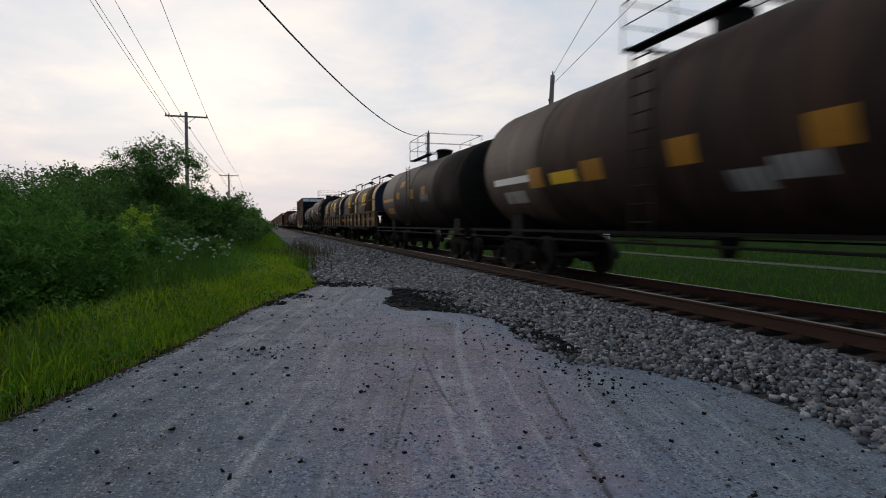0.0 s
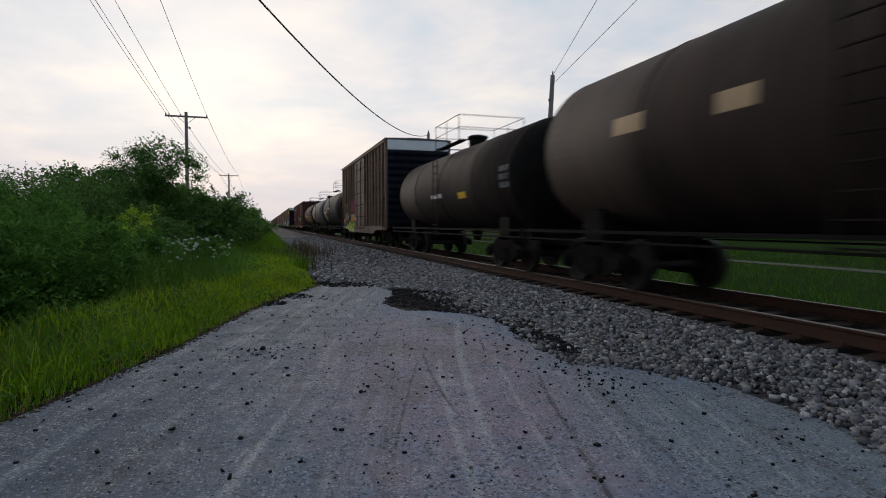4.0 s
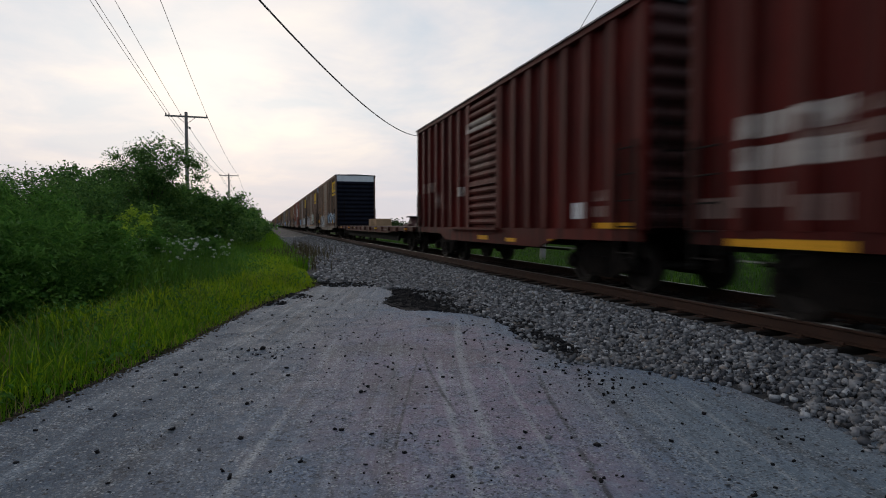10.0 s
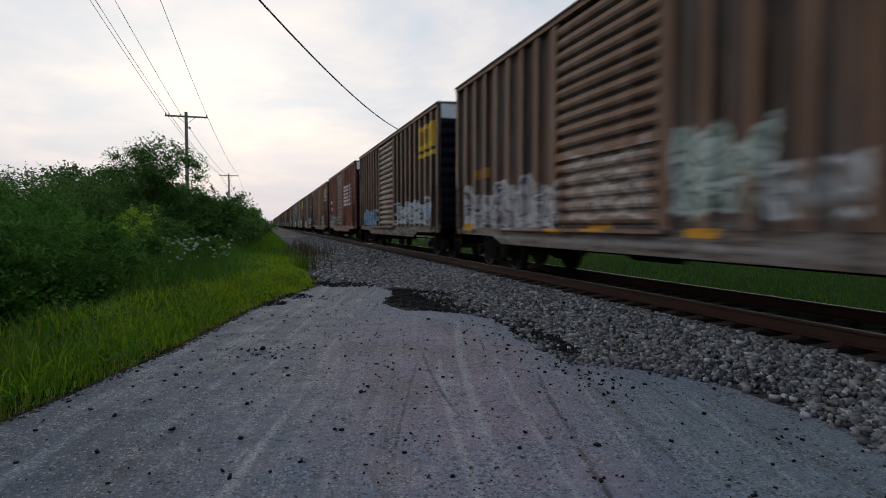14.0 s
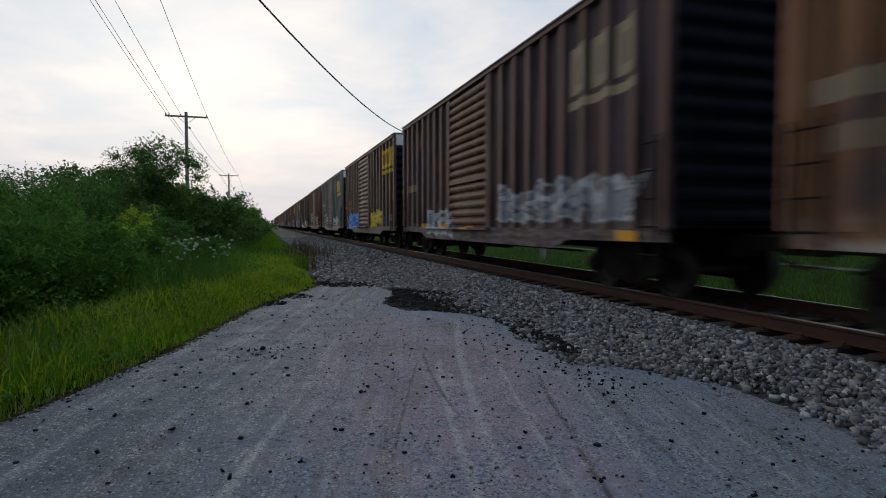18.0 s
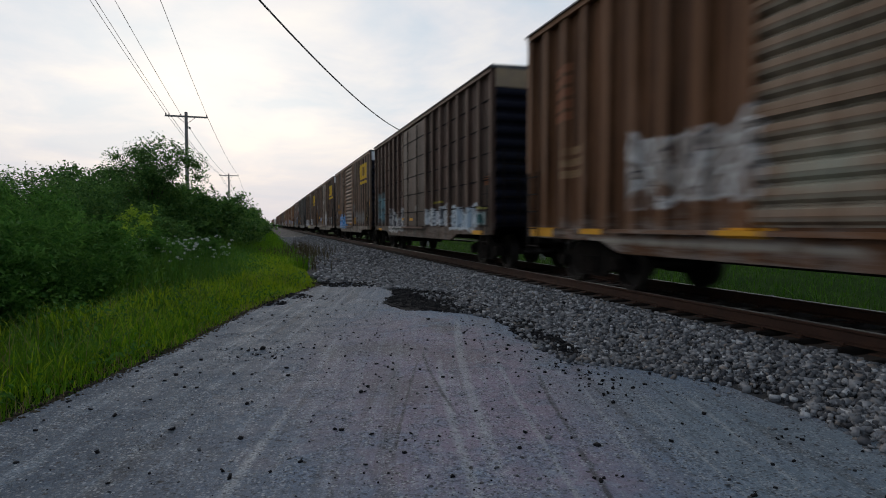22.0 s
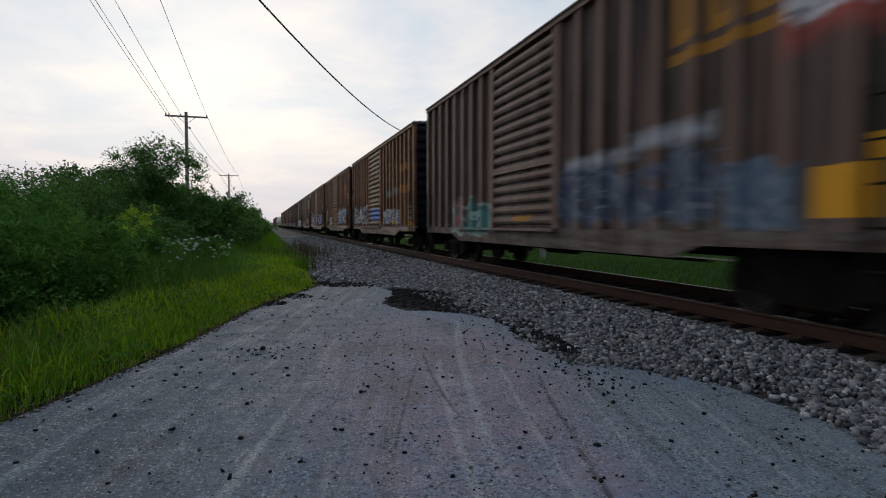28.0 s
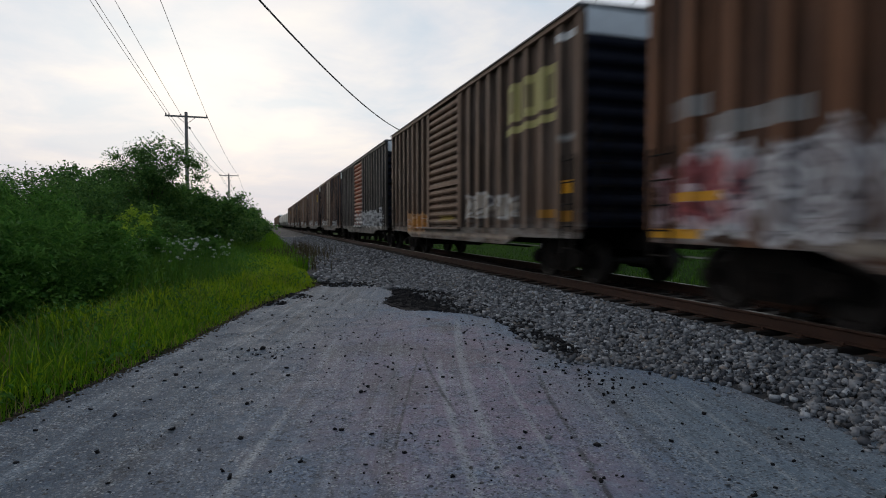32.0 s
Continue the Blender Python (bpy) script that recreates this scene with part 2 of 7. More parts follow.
PAVE, STONE, BED, SOIL = make_pavement(), make_stone(), make_bed(), make_soil()
TAR = worn("broken_tar", (0.012, 0.012, 0.014), (0.026, 0.025, 0.026), 6.0, 0.95, bump=0.6, spec=0.08)
RAIL_SIDE = worn("rusty_rail", (0.062, 0.025, 0.013), (0.042, 0.018, 0.011), 4.0, 0.85, 0.0)
RAIL_HEAD = worn("polished_rail", (0.15, 0.12, 0.105), (0.10, 0.08, 0.07), 9.0, 0.4, 1.0, 0.05)
BLACK_STONE = worn("black_ballast", (0.012, 0.0115, 0.011), (0.03, 0.027, 0.024), 3.0, 0.9, bump=0.8)
TIE = worn("creosoted_wood", (0.03, 0.022, 0.018), (0.05, 0.036, 0.028), 5.0, 0.9, bump=0.5)
POLE = worn("grey_pole_wood", (0.30, 0.275, 0.255), (0.2, 0.18, 0.165), 2.0, 0.9, bump=0.4)
WIRE = worn("wire_metal", (0.03, 0.03, 0.032), (0.05, 0.05, 0.05), 3.0, 0.6)
PORCELAIN = worn("insulator_glaze", (0.12, 0.07, 0.05), (0.09, 0.055, 0.04), 5.0, 0.25)
BARK = worn("bark", (0.09, 0.07, 0.055), (0.055, 0.043, 0.035), 7.0, 0.95, bump=0.7)
GRASS_LIGHT = leafy("meadow_grass", (0.06, 0.18, 0.006), (0.18, 0.33, 0.012), 0.45)
GRASS_DARK = leafy("rank_grass", (0.042, 0.125, 0.012), (0.13, 0.245, 0.028), 0.45)
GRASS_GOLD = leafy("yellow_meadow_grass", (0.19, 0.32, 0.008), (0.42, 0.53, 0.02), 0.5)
GRASS_FIELD = leafy("field_grass", (0.016, 0.062, 0.004), (0.085, 0.20, 0.010), 0.45)
GRASS_DRY = leafy("dry_grass", (0.20, 0.15, 0.06), (0.28, 0.22, 0.10), 0.3)
WEED = leafy("weed_leaves", (0.037, 0.12, 0.019), (0.14, 0.29, 0.052), 0.45)
WEED_DRY = leafy("dry_weeds", (0.05, 0.04, 0.025), (0.10, 0.085, 0.04), 0.3)
EARTH = worn("brown_earth", (0.05, 0.04, 0.03), (0.08, 0.065, 0.045), 6.0, 0.95, spec=0.1)
SHRUB = leafy("shrub_leaves", (0.034, 0.105, 0.024), (0.155, 0.275, 0.06), 0.4)
SHRUB_B = leafy("yellowish_leaves", (0.22, 0.36, 0.03), (0.42, 0.55, 0.06), 0.5)
TREE = leafy("tree_leaves", (0.022, 0.05, 0.014), (0.055, 0.095, 0.025), 0.3)
PETAL = worn("white_petals", (0.75, 0.75, 0.72), (0.65, 0.66, 0.6), 9.0, 0.7)
WHITE = worn("white_paint", (0.72, 0.72, 0.70), (0.6, 0.59, 0.56), 4.0, 0.6)
GRAVEL = worn("pale_gravel", (0.042, 0.05, 0.025), (0.03, 0.038, 0.018), 1.5, 0.95, bump=0.6)


# ---- mesh helpers ----
def mesh_of(name, verts, faces, mat=None, smooth=False):
    me = bpy.data.meshes.new(name)
    me.from_pydata([tuple(v) for v in verts], [], faces)
    if mat is not None:
        for m in (mat if isinstance(mat, (list, tuple)) else [mat]):
            me.materials.append(m)
    if smooth:
        me.polygons.foreach_set("use_smooth", [True] * len(me.polygons))
    me.update()
    return me


def mesh_fast(name, verts, faces, mat, smooth=False):
    """verts (n, 3) and faces (m, k) as arrays: for big sheets of small pieces."""
    me = bpy.data.meshes.new(name)
    n, k = faces.shape
    me.vertices.add(len(verts))
    me.vertices.foreach_set("co", np.ascontiguousarray(verts, dtype=np.float32).ravel())
    me.loops.add(n * k)
    me.loops.foreach_set("vertex_index", np.ascontiguousarray(faces, dtype=np.int32).ravel())
    me.polygons.add(n)
    me.polygons.foreach_set("loop_start", np.arange(n, dtype=np.int32) * k)
    me.materials.append(mat)
    if smooth:
        me.polygons.foreach_set("use_smooth", np.ones(n, dtype=bool))
    me.update(calc_edges=True)
    return me


def part(name, bm, material, parent, label=""):
    """Links a bmesh or a mesh as one object under its thing."""
    if isinstance(bm, bmesh.types.BMesh):
        me = bpy.data.meshes.new(name)
        bm.to_mesh(me)
        bm.free()
        me.materials.append(material)
    else:
        me = bm
    ob = new(name, me)
    ob.parent = parent
    if material is not None and me.materials[0] != material:
        ob.material_slots[0].link = "OBJECT"
        ob.material_slots[0].material = material
    return tagged(ob, label)


class Solid:
    """Collects boxes, bars and swept shapes into one mesh."""

    def __init__(self):
        self.v, self.f = [], []

    def add(self, verts, faces):
        b = len(self.v)
        self.v += [tuple(p) for p in verts]
        self.f += [tuple(b + i for i in q) for q in faces]
        return self

    def box(self, x0, x1, y0, y1, z0, z1):
        return self.add([(x0, y0, z0), (x1, y0, z0), (x1, y1, z0), (x0, y1, z0), (x0, y0, z1), (x1, y0, z1), (x1, y1, z1), (x0, y1, z1)],
                        [(0, 3, 2, 1), (4, 5, 6, 7), (0, 1, 5, 4), (1, 2, 6, 5), (2, 3, 7, 6), (3, 0, 4, 7)])

    def chamfer(self, x0, x1, y0, y1, z0, z1, b=0.01):
        """A box with bevelled upright and upper edges."""
        def ring(i, z):
            return [(x0 + i + b, y0 + i, z), (x1 - i - b, y0 + i, z), (x1 - i, y0 + i + b, z), (x1 - i, y1 - i - b, z),
                    (x1 - i - b, y1 - i, z), (x0 + i + b, y1 - i, z), (x0 + i, y1 - i - b, z), (x0 + i, y0 + i + b, z)]
        vs = ring(0, z0) + ring(0, z1 - b) + ring(b, z1)
        fs = [tuple(range(7, -1, -1)), tuple(range(16, 24))]
        for r in (0, 8):
            fs += [(r + k, r + (k + 1) % 8, r + 8 + (k + 1) % 8, r + 8 + k) for k in range(8)]
        return self.add(vs, fs)

    def tube(self, points, r, n=8, r1=None, cap=True):
        """A round bar along points, r at its start and r1 at its end."""
        pts = [Vector(p) for p in points]
        r1 = r if r1 is None else r1
        vs, fs = [], []
        for k, p in enumerate(pts):
            d = (pts[min(k + 1, len(pts) - 1)] - pts[max(k - 1, 0)]).normalized()
            a = d.orthogonal().normalized() if abs(d.z) > 0.9 else d.cross(Vector((0, 0, 1))).normalized()
            b = d.cross(a)
            rr = r + (r1 - r) * k / (len(pts) - 1)
            vs += [p + rr * (math.cos(q) * a + math.sin(q) * b) for q in (2 * math.pi * j / n for j in range(n))]
        for k in range(len(pts) - 1):
            fs += [(k * n + j, k * n + (j + 1) % n, (k + 1) * n + (j + 1) % n, (k + 1) * n + j) for j in range(n)]
        if cap:
            fs += [tuple(range(n - 1, -1, -1)), tuple(range((len(pts) - 1) * n, len(pts) * n))]
        return self.add(vs, fs)

    def sweep(self, profile, y0, y1, close=True):
        """A profile in x and z, drawn out along y."""
        n = len(profile)
        vs = [(x, y0, z) for x, z in profile] + [(x, y1, z) for x, z in profile]
        fs = [(k, (k + 1) % n, n + (k + 1) % n, n + k) for k in range(n if close else n - 1)]
        if close:
            fs += [tuple(range(n - 1, -1, -1)), tuple(range(n, 2 * n))]
        return self.add(vs, fs)

    def mesh(self, name, mat, smooth=False):
        return mesh_of(name, self.v, self.f, mat, smooth)


def smoothstep(a, b, x):
    t = np.clip((x - a) / (b - a), 0, 1)
    return t * t * (3 - 2 * t)


# ---- ground ----
ROAD = [(-4.6, -9.0), (-3.2, -2.0), (-2.55, 2.0), (-1.99, 5.2), (-1.12, 7.6), (-0.75, 9.0), (-0.29, 10.8), (0.5, 13.0), (1.3, 14.8), (2.15, 15.3),
        (2.7, 13.9), (2.8, 12.9), (2.55, 11.7), (2.16, 11.05), (2.32, 10.3), (2.4, 9.93), (2.85, 9.8), (3.2, 9.45), (3.63, 9.0), (3.72, 8.2), (3.62, 7.6), (3.43, 6.86), (3.33, 6.1), (3.25, 5.66), (3.5, 5.5), (3.92, 5.1), (4.42, 4.2), (4.37, 3.4),
        (4.14, 2.8), (4.2, 0.5), (4.1, -3.0), (4.3, -9.0)]


def ground_z(x, y):
    """Height of the ground: flat by the pavement, the bed of the track, a lower field beyond."""
    x, y = np.asarray(x, float), np.asarray(y, float)
    lift = (0.235 * smoothstep(4.0, 5.25, x) - 0.095 * smoothstep(5.42, 5.72, x) * (1 - smoothstep(7.9, 8.4, x))) * (1 - smoothstep(8.4, 10.2, x))
    field = -0.30 * smoothstep(9.0, 11.5, x)
    left = 0.10 * smoothstep(-2.5, -7.0, x)
    return lift + field + left


xs = np.concatenate([[-3000, -800, -200, -60], np.linspace(-30, -8, 12), np.linspace(-7, 12, 58), np.linspace(14, 40, 10), [80, 200, 800, 3000]])
ys = np.concatenate([[-800, -150, -40], np.linspace(-20, 40, 61), np.linspace(45, 200, 32), [260, 400, 700, 1200, 2500, 4000]])
gx, gy = np.meshgrid(xs, ys)
gz = ground_z(gx, gy) - 0.04
ro = np.random.RandomState(5)
gz = gz + np.where((abs(gx) < 60) & (gx < 1.0), ro.uniform(-0.02, 0.02, gz.shape), 0)
nx, ny = len(xs), len(ys)
ids = np.arange(nx * ny).reshape(ny, nx)
quads = np.stack([ids[:-1, :-1], ids[:-1, 1:], ids[1:, 1:], ids[1:, :-1]], -1).reshape(-1, 4)
ground = tagged(new("ground", mesh_fast("ground", np.stack([gx, gy, gz], -1).reshape(-1, 3), quads, SOIL, True)),
                "flat green meadow ground running to the horizon", "ground", kind="structure")


def outline_slab(name, outline, z0, z1, mat, ragged=0.0, steps=6, seed=1):
    """A slab over an outline in the plan, with a worn, ragged edge."""
    r = random.Random(seed)
    pts = []
    for (ax, ay), (bx, by) in zip(outline, outline[1:] + outline[:1]):
        for k in range(steps):
            f = k / steps
            j = ragged if 0 < k else ragged * 0.5
            pts.append((ax + (bx - ax) * f + r.uniform(-j, j), ay + (by - ay) * f + r.uniform(-j, j)))
    bm = bmesh.new()
    top = [bm.verts.new((x, y, z1)) for x, y in pts]
    low = [bm.verts.new((x, y, z0)) for x, y in pts]
    f = bm.faces.new(top)
    for k in range(len(pts)):
        bm.faces.new((top[k], low[k], low[(k + 1) % len(pts)], top[(k + 1) % len(pts)]))
    bmesh.ops.triangulate(bm, faces=[f])
    bmesh.ops.recalc_face_normals(bm, faces=bm.faces)
    me = bpy.data.meshes.new(name)
    bm.to_mesh(me)
    bm.free()
    me.materials.append(mat)
    return new(name, me)


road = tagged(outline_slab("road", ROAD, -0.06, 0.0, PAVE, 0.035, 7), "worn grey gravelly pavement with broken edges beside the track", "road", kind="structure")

# stone bed: from the field to the shoulder, with a wide gravel strip on the near side further out
bx = np.linspace(1.2, 9.9, 60)
by = np.concatenate([[-540, -300, -120, -60], np.linspace(-25, 40, 120), np.linspace(42, 120, 30), [160, 240, 400, 700, 1200, 2400]])
BX, BY = np.meshgrid(bx, by)
edge = 1.35 + 0.35 * np.sin(BY * 0.9) + 0.2 * np.sin(BY * 2.3)
EX = np.where(BY > 12.5, edge, 2.0)
XX = EX + (BX - 1.2) / 8.7 * (9.9 - EX)
ZZ = ground_z(XX, BY) - 0.014 + ro.uniform(-0.008, 0.004, XX.shape)
ZZ = np.where(BX < 1.3, -0.12, ZZ)
idb = np.arange(BX.size).reshape(BX.shape)
qb = np.stack([idb[:-1, :-1], idb[:-1, 1:], idb[1:, 1:], idb[1:, :-1]], -1).reshape(-1, 4)
ballast_bed = tagged(new("ballast_bed", mesh_fast("ballast_bed", np.stack([XX, BY, ZZ], -1).reshape(-1, 3), qb, BED, True)),
                     "bed of grey crushed stone under the railway track", "ballast", kind="structure")


def inside(px, py, poly):
    hit = np.zeros(len(px), bool)
    n = len(poly)
    for i in range(n):
        (x0, y0), (x1, y1) = poly[i], poly[(i + 1) % n]
        if y0 != y1:
            c = ((y0 > py) != (y1 > py)) & (px < (x1 - x0) * (py - y0) / (y1 - y0) + x0)
            hit ^= c
    return hit


TAR_A = [(2.18, 11.0), (2.42, 11.4), (2.63, 11.7), (2.85, 12.8), (3.3, 13.2), (3.62, 12.6), (3.95, 12.0), (3.9, 11.2), (3.5, 10.6), (3.45, 9.95), (3.66, 9.4), (3.6, 9.02), (3.16, 9.5), (2.83, 9.86), (2.4, 9.93), (2.34, 10.4)]
TAR_B = [(3.72, 8.15), (4.0, 8.3), (4.05, 8.0), (3.83, 7.6), (3.78, 7.0), (3.72, 6.4), (3.56, 5.85), (3.28, 5.66), (3.36, 6.1), (3.45, 6.86), (3.66, 7.6)]


# a lumpy stone: a cube cut at its corners
def stone_shapes(rs):
    v = np.array([(x, y, z) for z in (-0.85, 0.85) for y in (-0.9, 0.9) for x in (-1.0, 1.0)])
    f = np.array([(0, 2, 1), (1, 2, 3), (4, 5, 6), (5, 7, 6), (0, 1, 4), (1, 5, 4), (2, 6, 3), (3, 6, 7), (0, 4, 2), (2, 4, 6), (1, 3, 5), (3, 7, 5)])
    return v, f


def scatter_stones(name, px, py, pz, size, mat, seed, flat=0.7):
    rs = np.random.RandomState(seed)
    v, f = stone_shapes(rs)
    n = len(px)
    jit = v[None] * rs.uniform(0.5, 1.05, (n, len(v), 3))
    sc = size[:, None] * rs.uniform(0.65, 1.25, (n, 3)) * np.array([1, 1, flat])
    p = jit * sc[:, None, :]
    a, b = rs.uniform(0, 6.28, n), rs.uniform(-1.3, 1.3, n)
    ca, sa, cb, sb = np.cos(a), np.sin(a), np.cos(b), np.sin(b)
    y2 = p[:, :, 1] * cb[:, None] - p[:, :, 2] * sb[:, None]
    z2 = p[:, :, 1] * sb[:, None] + p[:, :, 2] * cb[:, None]
    x3 = p[:, :, 0] * ca[:, None] - y2 * sa[:, None]
    y3 = p[:, :, 0] * sa[:, None] + y2 * ca[:, None]
    w = np.stack([x3 + px[:, None], y3 + py[:, None], z2 + pz[:, None]], -1).reshape(-1, 3)
    ff = (f[None] + (np.arange(n) * len(v))[:, None, None]).reshape(-1, 3)
    return new(name, mesh_fast(name, w, ff, mat))


def free_of_track(x, y):
    """Where loose stones may lie: not on the rails, and low between the ties."""
    return (abs(x - TRACK + GAUGE) > 0.10) & (abs(x - TRACK - GAUGE) > 0.10)


def lay(n, x0, x1, y0, y1, seed, power=1.0):
    rs = np.random.RandomState(seed)
    return rs.uniform(x0, x1, n), y0 + (y1 - y0) * rs.uniform(0, 1, n) ** power


px, py = lay(52000, 3.2, 6.1, -0.6, 20.0, 11, 1.3)
qx, qy = lay(16000, 2.2, 9.6, -1.0, 22.0, 19, 1.2)
px, py = np.concatenate([px, qx]), np.concatenate([py, qy])
spill = np.random.RandomState(20).uniform(-0.05, 0.3, len(px)) ** 2 * 3
on_road = inside(px, py, ROAD) & inside(px + spill, py, ROAD)
keep = ~on_road & free_of_track(px, py) & ~((py < 15) & (px < 3.2))
keep &= ~((px > TRACK - 1.28 + 0.08 * np.sin(py * 7.0)) & (px < TRACK + 1.3) & (np.abs(((py + 0.255) % 0.51) - 0.255) < 0.14))
thin = np.random.RandomState(29).uniform(0, 1, len(px)) > 0.12
keep &= ~((inside(px, py, TAR_A) | inside(px, py, TAR_B)) & thin)
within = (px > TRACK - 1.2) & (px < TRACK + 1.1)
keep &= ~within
# stones in the strip between the rails get a near-black material
inner = within & (np.abs(((py + 0.255) % 0.51) - 0.255) >= 0.14) & free_of_track(px, py)
tagged(scatter_stones("black_stones", px[inner], py[inner], ground_z(px[inner], py[inner]) - 0.008, np.full(inner.sum(), 0.036), BLACK_STONE, 17),
       "black ballast stones between the rails", "ballast", kind="stuff")
px, py = px[keep], py[keep]
size = 0.016 + 0.028 * np.random.RandomState(12).uniform(0, 1, len(px)) ** 1.4
tagged(scatter_stones("ballast_stones", px, py, ground_z(px, py) + np.random.RandomState(18).uniform(-0.014, 0.026, len(px)), size, STONE, 13, 0.72),
                     "loose grey crushed ballast stones beside the rails", "ballast", kind="stuff")
px, py = lay(28000, 1.4, 9.4, 13.5, 75.0, 14, 1.6)
keep = ~inside(px, py, ROAD) & free_of_track(px, py) & (px > 1.5 + 0.3 * np.sin(py)) & ~((px > TRACK - 1.3) & (px < TRACK + 1.3))
px, py = px[keep], py[keep]
tagged(scatter_stones("gravel_stones", px, py, ground_z(px, py) - 0.012, np.random.RandomState(15).uniform(0.03, 0.07, len(px)), STONE, 16),
                    "grey gravel spread along the track", "gravel", kind="stuff")
for outline, sd in ((TAR_A, 3), (TAR_B, 4)):
    tagged(outline_slab("tar_patch", outline, -0.05, 0.006, TAR, 0.05, 6, sd), "broken black tar at the ragged edge of the pavement", "tar patch", "broken tar")
# crumbs of black tar in the two broken places, and pebbles strewn on the pavement
rs = np.random.RandomState(21)
cx, cy, cs = [], [], []
for (mx, my, rx, ry, n) in ((2.85, 11.0, 0.55, 1.1, 1000), (3.4, 10.2, 0.6, 0.9, 800), (3.6, 6.9, 0.26, 1.0, 700), (3.78, 8.2, 0.3, 0.5, 260), (3.3, 12.4, 0.6, 0.9, 700), (2.1, 14.6, 0.7, 0.5, 320), (1.9, 15.3, 0.9, 0.35, 260), (0.5, 12.6, 0.5, 0.4, 160), (0.1, 11.6, 0.3, 0.3, 90)):
    a, q = rs.uniform(0, 6.28, n), np.sqrt(rs.uniform(0, 1, n))
    cx.append(mx + rx * q * np.cos(a)), cy.append(my + ry * q * np.sin(a)), cs.append(rs.uniform(0.014, 0.055, n) * rs.uniform(0.4, 1.0, n))
cx, cy, cs = np.concatenate(cx), np.concatenate(cy), np.concatenate(cs)
tagged(scatter_stones("tar_crumbs", cx, cy, np.full(len(cx), 0.0) + ground_z(cx, cy), cs, TAR, 22, 0.55),
       "black crumbs of broken tar at the pavement's edge", "rubble", kind="stuff")
n = 3000
px, py = rs.uniform(-2.4, 4.2, n), 1.5 + 13 * rs.uniform(0, 1, n) ** 1.1
px[:300], py[:300] = rs.normal(2.9, 0.5, 300), rs.normal(6.6, 1.3, 300)
px[300:420], py[300:420] = rs.normal(3.15, 0.2, 120), rs.normal(4.9, 0.35, 120)
px[420:560], py[420:560] = rs.normal(-0.1, 0.35, 140), rs.normal(7.3, 0.4, 140)
keep = inside(px, py, ROAD)
px, py = px[keep], py[keep]
gs = 0.004 + 0.018 * rs.uniform(0, 1, len(px)) ** 4.5
tagged(scatter_stones("pebbles", px, py, gs * 0.3, gs, TAR, 23, 0.6), "small dark pebbles strewn over the grey pavement", "pebbles", kind="stuff")
ey = rs.uniform(3.5, 15, 1500)
ex = np.interp(ey, [2, 5.2, 7.6, 10.8, 14.8], [-2.55, -1.99, -1.12, -0.29, 1.3]) + rs.normal(0.0, 0.05, 1500)
tagged(scatter_stones("soil_crumbs", ex, ey, np.full(1500, 0.0), rs.uniform(0.006, 0.02, 1500), EARTH, 25, 0.6), "brown soil crumbs along the grassy edge of the pavement", "rubble", kind="stuff")
n = 700
px, py = rs.uniform(-0.6, 4.2, n), 1.2 + 9 * rs.uniform(0, 1, n)
keep = inside(px, py, ROAD)
px, py = px[keep], py[keep]
gs = 0.004 + 0.012 * rs.uniform(0, 1, len(px)) ** 3
tagged(scatter_stones("pebbles", px, py, gs * 0.3, gs, STONE, 24, 0.6), "small pale pebbles strewn over the grey pavement", "pebbles", kind="stuff")
# single stones that stand out, in the plan
for k, (sx, sy, s, m) in enumerate(((-0.72, 6.96, 0.035, TAR), (-0.9, 6.33, 0.03, TAR), (-0.89, 6.66, 0.024, TAR), (-0.15, 6.12, 0.022, TAR), (-0.17, 5.12, 0.034, TAR), (-0.23, 5.6, 0.024, TAR), (-1.03, 5.45, 0.02, TAR), (0.32, 4.5, 0.018, TAR), (0.28, 4.09, 0.014, TAR),
                                    (-0.59, 4.96, 0.016, TAR), (-0.05, 7.34, 0.07, TAR), (-0.22, 7.3, 0.03, TAR), (-0.92, 3.78, 0.02, TAR), (-0.85, 3.98, 0.016, TAR), (1.66, 3.53, 0.028, TAR), (1.91, 2.92, 0.022, TAR), (1.94, 3.64, 0.028, STONE), (2.1, 3.59, 0.02, TAR), (3.3, 4.53, 0.028, TAR),
                                    (4.01, 4.27, 0.025, TAR), (3.88, 4.09, 0.028, STONE), (3.78, 4.91, 0.026, TAR), (3.87, 2.78, 0.02, TAR), (3.51, 3.13, 0.022, TAR), (3.62, 3.3, 0.025, STONE), (3.6, 3.5, 0.022, STONE), (2.52, 8.86, 0.045, TAR), (1.16, 6.18, 0.026, TAR), (0.56, 7.21, 0.03, TAR))):
    ob = scatter_stones("stone", np.zeros(1), np.zeros(1), np.zeros(1), np.array([s * 0.75]), m, 60 + k, 0.6)
    ob.matrix_basis = pose(sx, sy, s * 0.25)
    tagged(ob, "dark loose stone lying on the pavement" if m == TAR else "pale loose stone lying on the pavement", "stone", "loose stones")

tagged(new("ballast_strip", Solid().box(TRACK - 1.2, TRACK + 1.1, -540, 900, 0.02, 0.135).mesh("ballast_strip", BLACK_STONE)),
                     "black ballast between the rails", "ballast", kind="structure")
tagged(new("road_far", Solid().box(22.4, 23.7, -60, 260, -0.34, -0.296).mesh("road_far", GRAVEL)),
                     "pale gravel lane across the field beyond the track", "road", kind="structure")

